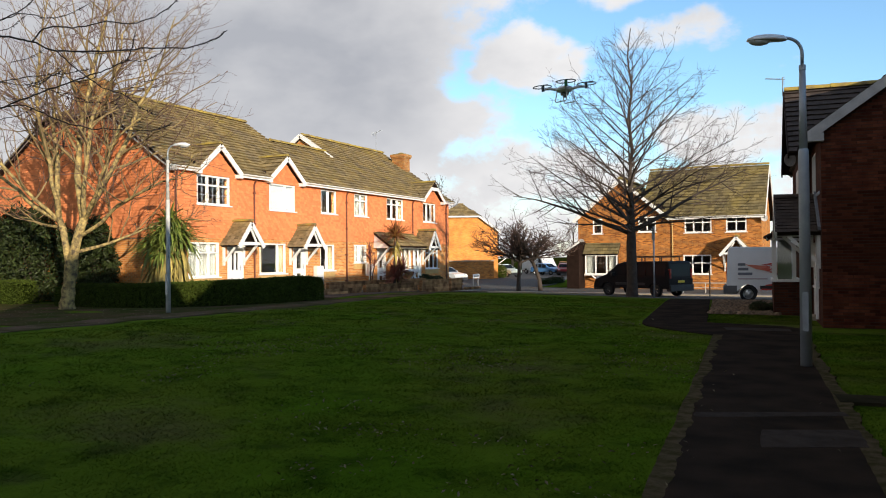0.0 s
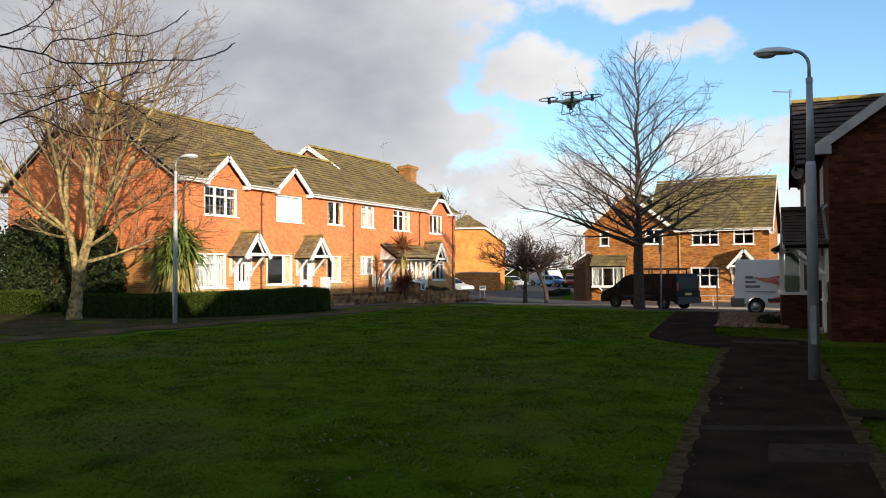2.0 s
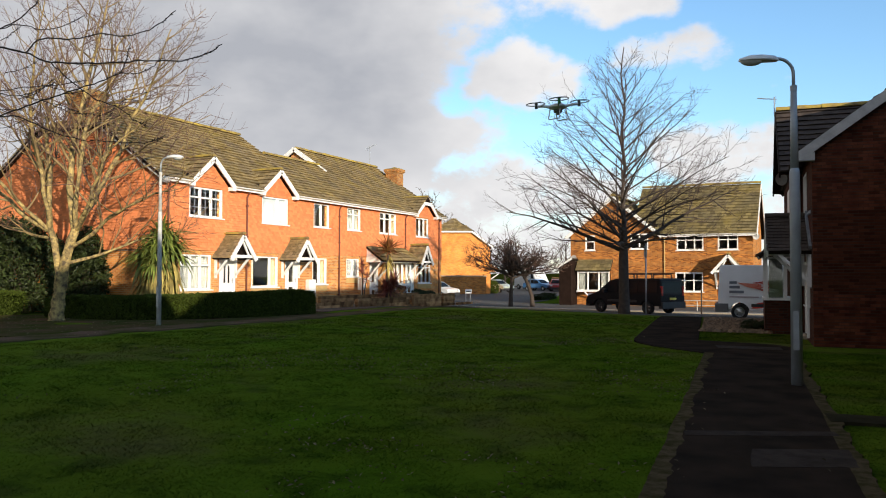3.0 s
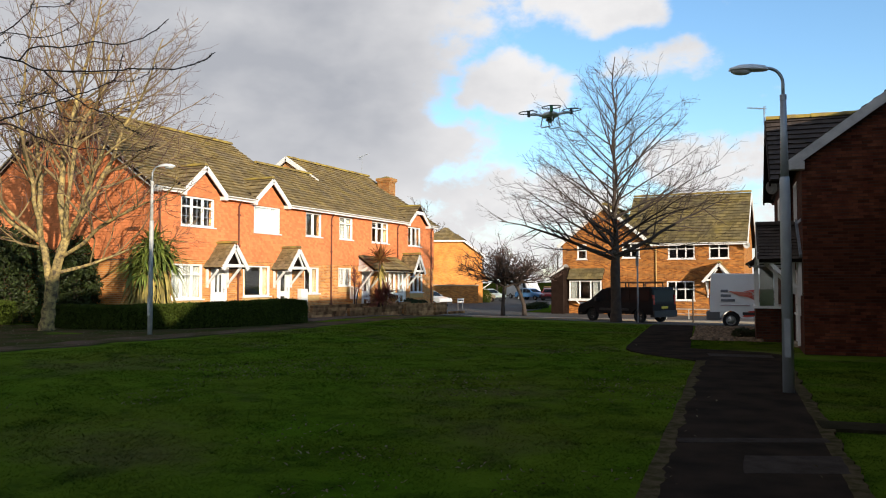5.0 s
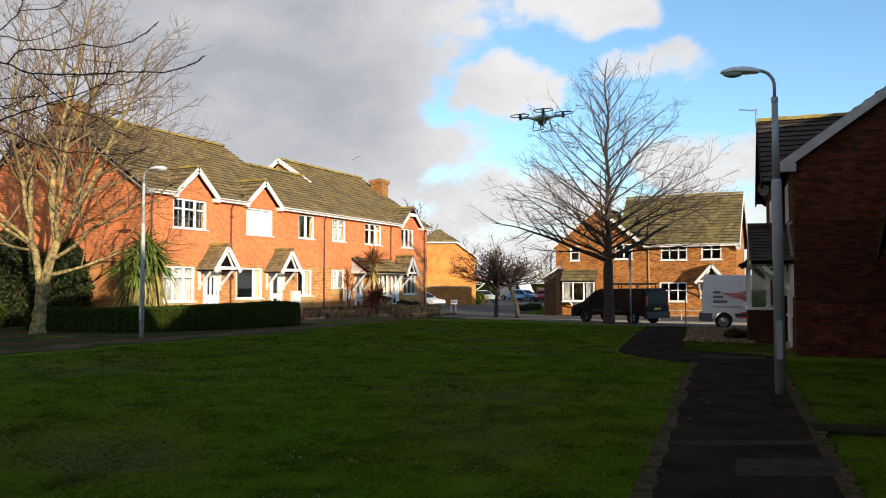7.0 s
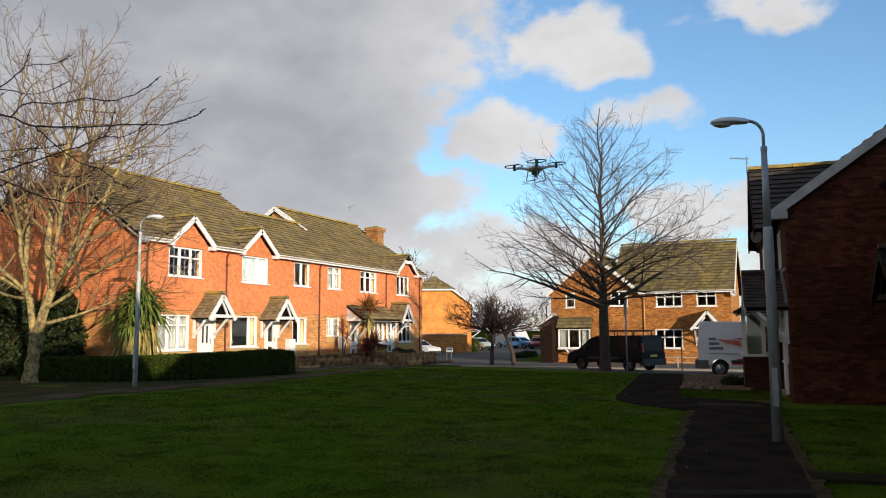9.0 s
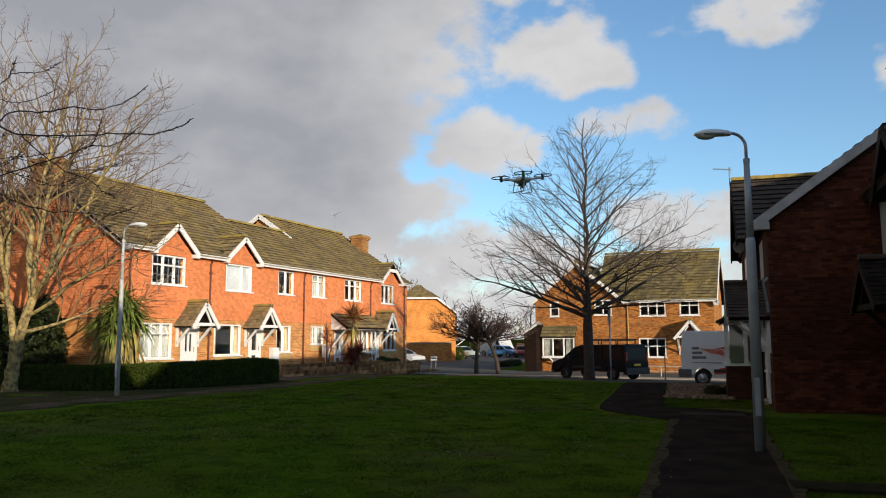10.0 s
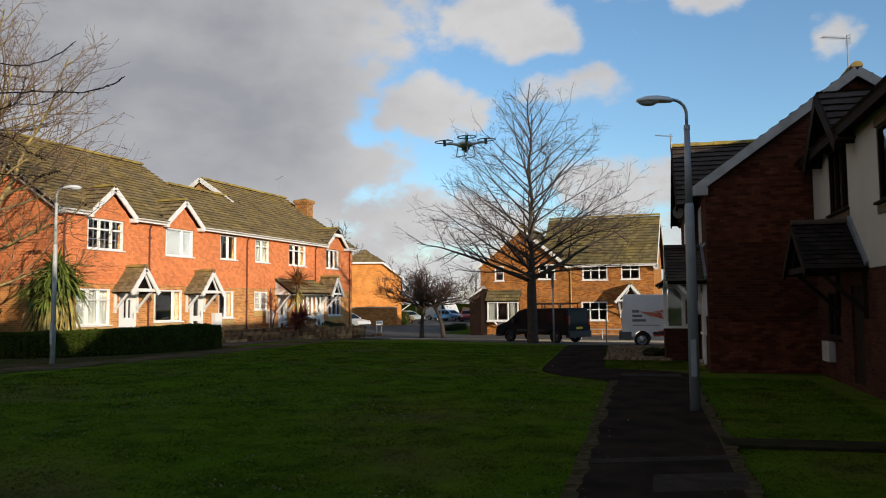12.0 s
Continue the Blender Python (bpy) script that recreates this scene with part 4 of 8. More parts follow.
def path_house():
    """The brick house whose gable looks down the path; x to the right along the gable, y away."""
    h = thing("brick_house", "red brick house, coloured dark for the shade, with white bargeboards and tiled porch canopy", "house", R_O)
    W, apex, ze, k = 7.3, 7.49, 4.88, 0.715
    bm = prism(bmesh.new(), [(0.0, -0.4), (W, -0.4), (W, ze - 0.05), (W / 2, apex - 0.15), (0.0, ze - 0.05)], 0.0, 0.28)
    part("gable_wall", bm, BRICK_R_SHADE, h, "red brick gable wall, darkened for the shade")
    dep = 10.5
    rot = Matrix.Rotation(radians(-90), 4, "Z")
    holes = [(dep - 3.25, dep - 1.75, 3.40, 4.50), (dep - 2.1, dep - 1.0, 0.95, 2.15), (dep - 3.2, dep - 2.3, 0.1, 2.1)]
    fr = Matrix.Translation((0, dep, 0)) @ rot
    front = part("front_wall", wall_mesh(dep - 0.281, -0.4, ze, holes, 0.28), BRICK_R_SHADE, h, m=fr)
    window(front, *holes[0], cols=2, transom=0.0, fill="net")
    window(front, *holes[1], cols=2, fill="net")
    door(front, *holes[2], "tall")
    part("wall", boxes((W - 0.28, W, 0.28, dep, -0.4, ze), (0.28, W - 0.28, dep - 0.28, dep, -0.4, ze)), BRICK_R_SHADE, h)
    part("floor", boxes((0.29, W - 0.29, 0.29, dep - 0.29, 2.45, 2.7), (0.29, W - 0.29, 0.29, dep - 0.29, -0.3, 0.0)), ROOM, h)
    L = math.hypot(W / 2 + 0.3, k * (W / 2 + 0.3))
    roof_slope(h, (-0.3, dep, ze - k * 0.3 + 0.05), (0, -1, 0), (1, 0, k), 0, dep + 0.22, L, ROOF_DARK, 21)
    roof_slope(h, (W + 0.3, -0.22, ze - k * 0.3 + 0.05), (0, 1, 0), (-1, 0, k), 0, dep + 0.22, L, ROOF_DARK, 22)
    ridge_row(h, (W / 2, -0.22, apex + 0.10), (W / 2, dep, apex + 0.10))
    for s, x in ((1, -0.34), (-1, W + 0.34)):
        bm = bmesh.new()
        beam(bm, (x, -0.22, ze - k * 0.3 - 0.07), (W / 2, -0.22, apex - 0.03), 0.05, 0.22)
        box(bm, x - 0.06, x + 0.34 * s + 0.06, -0.24, 0.0, ze - 0.36, ze - 0.17) if s > 0 else box(bm, W - 0.02, W + 0.38, -0.24, 0.0, ze - 0.36, ze - 0.17)
        part("bargeboard", bm, WHITE_OLD, h, "weathered white bargeboard")
    # cross wing with its gable to the path
    w0, w1, u0, ridge, top = 3.55, 9.05, -0.25, 6.3, 7.02
    kk = (top - 4.70) / (ridge - w0 + 0.22)
    bm = prism(bmesh.new(), [(-w1, -0.4), (-w0, -0.4), (-w0, 4.72), (-ridge, top - 0.14), (-w1, 4.72)], 0, 0.26)
    bm.transform(Matrix.Translation((u0, 0, 0)) @ rot)
    wing = part("wing_wall", bm, BRICK_R_SHADE, h)
    bm = boxes((u0 + 0.01, 0.0, w0, w0 + 0.25, -0.4, 4.7))
    part("wing_return", bm, BRICK_R_SHADE, h)
    Ls = math.hypot(ridge - w0 + 0.22, top - 4.70)
    roof_slope(h, (-0.58, w0 - 0.22, 4.70), (1, 0, 0), (0, 1, kk), 0, 4.6, Ls, ROOF_DARK, 23)
    roof_slope(h, (4.0, w1 + 0.22, 4.70), (-1, 0, 0), (0, -1, kk), 0, 4.58, Ls, ROOF_DARK, 24)
    ridge_row(h, (-0.58, ridge, top + 0.05), (3.0, ridge, top + 0.05))
    bm = bmesh.new()
    for a in (w0 - 0.22, w1 + 0.22):
        beam(bm, (-0.59, a, 4.62), (-0.59, ridge, top - 0.08), 0.05, 0.20)
    part("bargeboard", bm, DARKWOOD, h)
    bm = boxes((u0 - 0.03, u0 - 0.005, 5.0, 6.0, 3.2, 4.35))
    part("window", bm, WHITE, h)
    # gabled canopy over the door
    pm = Matrix.Translation((0, 3.4, 0)) @ rot
    holder = part("canopy_plate", boxes((0.1, 3.0, -0.03, 0.0, 3.28, 3.36), bevel=0.005), LEAD, h, m=pm)
    porch(holder, 0.35, 2.95, 2.42, 0.86, 0.92, material=ROOF_DARK, seed=7)
    bm = bmesh.new()
    beam(bm, (-0.03, 0.33, 2.38), (-0.03, 1.75, 3.36), 0.06, 0.20)
    part("flashing", bm, LEAD, h, "grey lead flashing")
    part("post", boxes((-0.09, -0.02, 0.95, 1.02, 0.12, 2.4), bevel=0.01), WHITE, h, "white painted post")
    # low bay on the wing
    b = part("bay_window", boxes((-1.02, u0 - 0.01, 4.0, 6.2, -0.3, 0.98)), BRICK_R_SHADE, h, "brick-based bay window with white frames")
    bm = boxes((-1.06, u0 - 0.01, 3.94, 6.26, 0.985, 1.06))
    for x0, x1 in ((-1.02, -0.93), (-0.50, -0.40)):
        box(bm, x0, x1, 4.0, 4.08, 1.06, 2.3)
    for y0, y1 in ((4.0, 4.08), (5.05, 5.13), (6.12, 6.2)):
        box(bm, -1.02, -0.93, y0 + 0.001, y1, 1.06, 2.3)
    box(bm, -1.03, u0 - 0.01, 3.98, 6.22, 2.22, 2.34)
    part("bay_frame", bm, WHITE, b)
    part("pane", boxes((-0.93, -0.50, 4.03, 4.04, 1.06, 2.22)), GLASS, b)
    part("pane", boxes((-0.97, -0.96, 4.08, 6.12, 1.06, 2.22)), GLASS, b)
    part("curtain", boxes((-0.9, -0.52, 4.12, 4.14, 1.06, 2.22)), CURTAIN, b)
    roof_slope(b, (-1.2, 6.4, 2.30), (0, -1, 0), (1, 0, 0.75), 0, 2.6, 1.15, ROOF_DARK, 25)
    bm = prism(bmesh.new(), [(-1.2, 2.22), (u0, 2.22), (u0, 2.98), (-1.2, 2.30)], 3.82, 3.86)
    part("bay_cheek", bm, WHITE_OLD, b)
    return h


hR1 = path_house()


TRIMWOOD = mat("brown timber trim", (0.12, 0.075, 0.04), 0.7, 0.3)


def render_house():
    """The cream-rendered house nearer the camera, and the row it stands in."""
    h = thing("rendered_house", "house with cream render over dark brick and dark timber windows", "house", R_O)
    u, far, near = 2.57, -0.01, -19.7
    fr = Matrix.Translation((u, far, 0)) @ Matrix.Rotation(radians(-90), 4, "Z")
    W = far - near
    low = [(1.1, 2.3, 0.95, 2.0), (3.3, 4.2, 0.1, 2.1), (6.2, 8.0, 0.9, 2.05)]
    up = [(1.75, 3.45, 3.72, 5.12), (5.65, 7.4, 3.55, 4.9)]
    part("lower_wall", wall_mesh(W, -0.4, 2.40, low, 0.28), BRICK_R_SHADE, h, "red brick ground floor, darkened for the shade", m=fr)
    wall = part("upper_wall", wall_mesh(W, 2.403, 5.30, up, 0.28), RENDER, h, "cream rendered upper wall", m=fr)
    for q in up:
        window(wall, *q, cols=3, material=DARKWOOD, fill="dark")
        part("lintel", boxes((q[0] - 0.05, q[1] + 0.05, -0.03, 0.0, q[3] + 0.002, q[3] + 0.16)), TRIMWOOD, wall)
        part("apron_board", boxes((q[0] - 0.05, q[1] + 0.05, -0.03, 0.0, q[2] - 0.22, q[2] - 0.06)), TRIMWOOD, wall)
    window(wall, *low[0], cols=2, material=DARKWOOD, fill="dark")
    window(wall, *low[2], cols=3, material=DARKWOOD, fill="dark")
    bm = boxes((3.3, 4.2, 0.05, 0.12, 0.1, 2.1))
    part("door", bm, DARKWOOD, wall, "dark front door")
    part("meter_box", boxes((1.05, 1.75, -0.16, 0.0, 0.40, 0.86), bevel=0.02), WHITE_OLD, wall, "pale meter box")
    k = 0.70
    run = 4.3
    roof_slope(wall, (0, -0.32, 5.32 - k * 0.1), (1, 0, 0), (0, 1, k), 0.0, W, math.hypot(run, k * run), ROOF_DARK, 31, inside=lambda a, b: a < 12)
    part("fascia", boxes((0, W, -0.33, -0.29, 5.08, 5.26), (0, W, -0.29, 0, 5.20, 5.24)), DARKWOOD, wall)
    # gablet over the upper window
    cx, half, top = 2.6, 1.45, 6.34
    kk = (top - 5.12) / half
    L = math.hypot(half + 0.15, kk * (half + 0.15))
    g = part("gablet", prism(bmesh.new(), [(cx - half, 5.14), (cx + half, 5.14), (cx, top - 0.1)], -0.02, 0.12), RENDER, wall)
    depth = 2.1
    roof_slope(g, (cx + half + 0.15, -0.36, top - kk * (half + 0.15)), (0, 1, 0), (-1, 0, kk), 0, depth, L, ROOF_DARK, 33)
    roof_slope(g, (cx - half - 0.15, -0.36, top - kk * (half + 0.15)), (0, -1, 0), (1, 0, kk), -depth, 0, L, ROOF_DARK, 34)
    bm = bmesh.new()
    for s in (-1, 1):
        beam(bm, (cx + s * (half + 0.18), -0.37, top - kk * (half + 0.18) - 0.1), (cx, -0.37, top - 0.1), 0.05, 0.26)
    part("bargeboard", bm, DARKWOOD, g)
    # porch tiles near black, darker than the slate brown roofs
    porch(wall, 2.3, 4.6, 2.50, 0.86, 1.0, material=mat("near-black tile", (0.026, 0.021, 0.019), 0.9, 0.5, 2, 0.5, 30, spec=0.1, island=0.6), timber=DARKWOOD, seed=9)
    bm = bmesh.new()
    beam(bm, (3.5, -0.03, 3.44), (4.7, -0.03, 2.44), 0.06, 0.22)
    part("flashing", bm, LEAD, wall, "grey lead flashing")
    # back slope and ends of the row
    part("wall", boxes((u + 8.3, u + 8.58, near, far, -0.4, 5.3), (u + 0.29, u + 8.29, near, near + 0.28, -0.4, 5.3), (u + 0.29, u + 8.29, far - 0.28, far, -0.4, 5.3)), BRICK_R_SHADE, h)
    bm = bmesh.new()
    prism(bm, [(u - 0.3, 5.2), (u + 8.9, 5.2), (u + run - 0.02, 5.22 + k * run)], near, near + 0.2)
    prism(bm, [(u + 0.1, 5.2), (u + 8.5, 5.2), (u + run - 0.02, 5.05 + k * run)], far - 0.22, far - 0.02)
    part("gable_wall", bm, BRICK_R_SHADE, h)
    roof_slope(h, (u + 8.9, near, 5.25), (0, 1, 0), (-1, 0, 0.612), 0, W, math.hypot(4.92, 0.612 * 4.92), ROOF_DARK, 35, inside=lambda a, b: a > W - 3)
    ridge_row(h, (u + run - 0.0, near, 5.3 + k * run), (u + run, far, 5.3 + k * run))
    return h


hR2 = render_house()


# ---- house across the road ----
def far_house():
    h = thing("brick_house", "sunlit buff brick house with brown tiled roof and white windows", "house", pose(-16.74, 52.5, 0))
    W, ze, k = 12.0, 4.52, 0.94
    X = lambda v: v + 16.74
    ff = [(X(-9.47), X(-7.76), 3.34, 4.48), (X(-6.87), X(-5.62), 3.34, 4.48), (X(-15.68), X(-15.0), 3.4, 4.45), (X(-12.53), X(-11.33), 3.45, 4.5)]
    gf = [(X(-9.57), X(-7.80), 0.60, 1.88), (X(-16.0), X(-13.9), 0.62, 1.80)]
    dr = (X(-6.6), X(-5.7), -0.35, 1.75)
    part("wall", wall_mesh(W, -0.7, ze, [*ff, *gf, dr], 0.28), BRICK_F, h, "sunlit buff brick front wall")
    for q, c in zip(ff, (3, 2, 1, 2)):
        window(h, *q, cols=c, transom=0.42, fill="dark", frame_w=0.08)
    window(h, *gf[0], cols=3, transom=0.42, fill="dark", frame_w=0.08)
    door(h, *dr, "tall")
    # front gable of the left half
    gx = X(-10.64)
    bm = prism(bmesh.new(), [(0.0, ze + 0.002), (gx, ze + 0.002), (gx / 2, 6.95)], 0.0, 0.28)
    part("gable_wall", bm, BRICK_F, h)
    kg = (7.06 - ze) / (gx / 2)
    L = math.hypot(gx / 2 + 0.25, kg * (gx / 2 + 0.25))
    o = 7.10 - kg * (gx / 2 + 0.25)
    roof_slope(h, (gx + 0.25, -0.3, o), (0, 1, 0), (-1, 0, kg), 0, 7.4, L, ROOF_F, 41)
    roof_slope(h, (-0.25, -0.3, o), (0, -1, 0), (1, 0, kg), -7.4, 0, L, ROOF_F, 42)
    bm = bmesh.new()
    for s in (0, 1):
        beam(bm, (-0.27 if s == 0 else gx + 0.27, -0.31, o - 0.10), (gx / 2, -0.31, 7.02), 0.05, 0.22)
    part("bargeboard", bm, WHITE, h)
    ridge_row(h, (gx / 2, -0.3, 7.18), (gx / 2, 7.1, 7.18))
    Ls = math.hypot(3.8, k * 3.8)
    roof_slope(h, (0, -0.3, ze + 0.1 - k * 0.3), (1, 0, 0), (0, 1, k), gx - 1.8, W + 0.25, Ls, ROOF_F, 43, inside=lambda a, b: a > gx - 0.3 or b > 1.4, outline=[(gx - 0.3, 0), (W + 0.25, 0), (W + 0.25, Ls), (gx - 1.8, Ls), (gx - 1.8, 1.7)])
    roof_slope(h, (0, 7.3, ze + 0.1 - k * 0.3), (-1, 0, 0), (0, -1, k), -W - 0.25, -(gx - 1.8), Ls, ROOF_F, 44)
    ridge_row(h, (gx - 1.8, 3.5, ze + 0.18 + k * 3.5), (W + 0.25, 3.5, ze + 0.18 + k * 3.5))
    bm = prism(bmesh.new(), [(1.0, 5.2), (6.0, 5.2), (3.5, ze + 0.02 + k * 3.5)], 0, 0.2)
    bm.transform(Matrix.Translation((gx - 1.5, 0, 0)) @ Matrix.Rotation(radians(90), 4, "Z"))
    part("gable_wall", bm, BRICK_F, h)
    part("fascia", boxes((gx + 0.3, W + 0.2, -0.31, -0.27, ze - 0.30, ze - 0.13), (gx + 0.3, W + 0.2, -0.27, 0, ze - 0.2, ze - 0.17)), WHITE, h)
    gutter(h, gx + 0.3, W + 0.25, -0.36, ze - 0.14)
    bm = prism(bmesh.new(), [(0.281, -0.7), (6.69, -0.7), (6.69, ze), (3.5, ze + 0.02 + k * 3.5), (0.281, ze)], 0, 0.28)
    bm.transform(Matrix.Translation((W + 0.001, 0, 0)) @ Matrix.Rotation(radians(90), 4, "Z"))
    part("gable_wall", bm, BRICK_F, h)
    bm = bmesh.new()
    beam(bm, (W + 0.27, -0.3, ze - k * 0.3 - 0.02), (W + 0.27, 3.5, ze + k * 3.5), 0.05, 0.2)
    beam(bm, (W + 0.27, 7.3, ze - k * 0.3 - 0.02), (W + 0.27, 3.5, ze + k * 3.5), 0.05, 0.2)
    part("bargeboard", bm, WHITE, h)
    part("wall", boxes((0, 0.28, 0.28, 6.7, -0.7, ze), (0, W - 0.29, 6.7, 6.98, -0.7, ze)), BRICK_F, h)
    part("floor", boxes((0.29, W - 0.3, 0.29, 6.69, 2.3, 2.5), (0.29, W - 0.3, 0.29, 6.69, -0.5, -0.35), (0.29, W - 0.3, 3.0, 3.1, -0.35, 2.29), (0.29, W - 0.3, 3.0, 3.1, 2.51, ze)), ROOM, h)
    # bay with lean-to roof on brackets
    p, q = X(-16.1), X(-13.85)
    b = part("bay_window", boxes((p - 0.05, q + 0.05, -0.6, 0, 0.52, 0.62)), WHITE, h, "white box bay window on brackets")
    bm = wall_mesh(q, 0.622, 2.02, [(p + 0.08, p + 0.7, 0.68, 1.85), (p + 0.78, q - 0.78, 0.68, 1.85), (q - 0.7, q - 0.08, 0.68, 1.85)], 0.08, x0=p)
    bmesh.ops.translate(bm, verts=bm.verts, vec=(0, -0.55, 0))
    part("bay_frame", bm, WHITE, b)
    part("curtain", boxes((p + 0.1, p + 0.6, -0.40, -0.38, 0.62, 1.85), (q - 0.6, q - 0.1, -0.40, -0.38, 0.62, 1.85)), CURTAIN, b)
    part("pane", boxes((p + 0.08, q - 0.08, -0.515, -0.505, 0.62, 1.86)), GLASS, b).visible_shadow = False
    roof_slope(b, (0, -0.72, 2.0), (1, 0, 0), (0, 1, 1.05), p - 0.1, q + 0.1, math.hypot(0.72, 0.76), ROOF_F, 46)
    bm = bmesh.new()
    for x in (p + 0.5, q - 0.5):
        beam(bm, (x, -0.55, 0.52), (x + (0.4 if x < 2 else -0.4), -0.02, 0.0), 0.08, 0.08)
    part("bracket", bm, WHITE, b)
    porch(h, X(-7.0), X(-5.25), 2.02, 1.0, 1.2, seed=11)
    downpipe(h, X(-10.25), -0.5, ze - 0.2, material=BUFF)
    # low lean-to at the near corner; its shade is put into the wall colour
    part("lean_to", prism(bmesh.new(), [(-0.40, -0.7), (0.45, -0.7), (0.45, 2.72), (-0.40, 2.20)], -1.4, -0.003), mat("lean-to wall shade colour", (0.022, 0.013, 0.010), 0.9, 0.4, 3, 0.4, spec=0.05), h, "low lean-to, its wall coloured dark for the shade")
    roof_slope(h, (-0.60, 0.0, 2.16), (0, -1, 0), (1, 0, 0.585), 0.0, 1.55, 1.32, ROOF_F, 47)
    bm = bmesh.new()
    beam(bm, (-0.63, -1.57, 2.12), (0.55, -1.57, 2.82), 0.04, 0.12)
    part("bargeboard", bm, WHITE, h)
    return h


hF = far_house()


def orange_house():
    """The house end behind the terrace, its clipped gable turned to the green."""
    h = thing("brick_house", "orange brick house end with clipped brown roof", "house", pose(-40.2, 72.85, -0.46, 0, 0, 26) @ Matrix.Scale(1.08, 4))
    W, ze, k, hip = 7.4, 4.85, 0.76, 1.85
    zc = ze + k * hip
    part("wall", prism(bmesh.new(), [(0, -0.8), (W, -0.8), (W, ze), (W - hip, zc), (hip, zc), (0, ze)], 0, 9), BRICK_O, h, "orange brick end wall")
    L = math.hypot(W / 2 + 0.25, k * (W / 2 + 0.25))
    c = math.hypot(hip + 0.25, k * (hip + 0.25))
    roof_slope(h, (W + 0.25, -0.25, ze - 0.25 * k + 0.08), (0, 1, 0), (-1, 0, k), 0, 9.4, L, None, 61, inside=lambda a, b: a > (b - c) * 1.1, outline=[(0, 0), (9.4, 0), (9.4, L), (2.6, L), (0, c)])
    roof_slope(h, (-0.25, -0.25, ze - 0.25 * k + 0.08), (0, -1, 0), (1, 0, k), -9.4, 0, L, None, 62, inside=lambda a, b: -a > (b - c) * 1.1, outline=[(0, 0), (0, c), (-2.6, L), (-9.4, L), (-9.4, 0)])
    roof_slope(h, (0, -0.3, zc + 0.06), (1, 0, 0), (0, 1, 0.60), hip - 0.2, W - hip + 0.2, 2.75, None, 63, inside=lambda a, b: abs(a - W / 2) < 2.0 * (1 - b / 2.85), outline=[(hip - 0.25, 0), (W - hip + 0.25, 0), (W / 2, 2.8)])
    bm = bmesh.new()
    for s in (-1, 1):
        f = lambda x: W / 2 + s * x
        beam(bm, (f(W / 2 + 0.27), -0.28, ze - 0.27 * k), (f(W / 2 - hip), -0.28, zc), 0.05, 0.17)
    box(bm, hip - 0.1, W - hip + 0.1, -0.36, -0.31, zc - 0.10, zc + 0.05)
    part("bargeboard", bm, WHITE, h)
    part("porch", prism(bmesh.new(), [(W + 0.02, 2.3), (W + 1.2, 2.3), (W + 0.1, 3.1)], 0.6, 2.4), BRICK_O, h, "small tiled side porch")
    bm = bmesh.new()
    beam(bm, (W + 1.25, 0.55, 2.25), (W + 0.1, 0.55, 3.12), 0.05, 0.14)
    beam(bm, (W + 1.1, 0.6, 2.25), (W + 0.05, 0.6, 1.5), 0.06, 0.06)
    part("porch_board", bm, WHITE, h)
    w = tagged(part("garden_wall", boxes((0, 6.9, -1.9, -1.65, -0.8, 1.78), bevel=0.01), BRICK_F), "orange brick garden wall with pale coping", "wall", kind="structure")
    part("coping", boxes((-0.05, 6.95, -1.97, -1.58, 1.782, 1.90), bevel=0.01), CONCRETE, w)
    w.matrix_basis = h.matrix_basis.copy()
    return h


hG = orange_house()


def rear_row():
    """A plain row of houses that closes the green behind the camera."""
    h = thing("brick_house", "plain brick row closing the green's near end", "house", pose(-30, -10, 0))
    part("wall", boxes((0, 30, -8, 0, -0.4, 5.2)), BRICK_R_SHADE, h)
    bm = prism(bmesh.new(), [(-8.4, 5.0), (0.4, 5.0), (-4, 8.2)], -30.3, 0.3)
    bm.transform(Matrix.Rotation(radians(90), 4, "Z"))
    part("roof", bm, ROOF_DARK, h)
    return h


rear_row()


def added_shade_house():
    """Unseen house added behind the camera so its ridge shades the hedge's near end."""
    for y0, y1, top in ((-4.4, -0.8, 9.15),):
        h = thing("rendered_house", "unseen cream house added behind the green to shade the hedge", "house", pose(6.0, y0, 0))
        part("wall", boxes((-3.6, 3.6, 0, y1 - y0, -0.4, 5.6)), RENDER, h)
        bm = prism(bmesh.new(), [(-4.0, 5.4), (4.0, 5.4), (0, top)], -0.2, y1 - y0 + 0.2)
        part("roof", bm, ROOF_DARK, h)


added_shade_house()


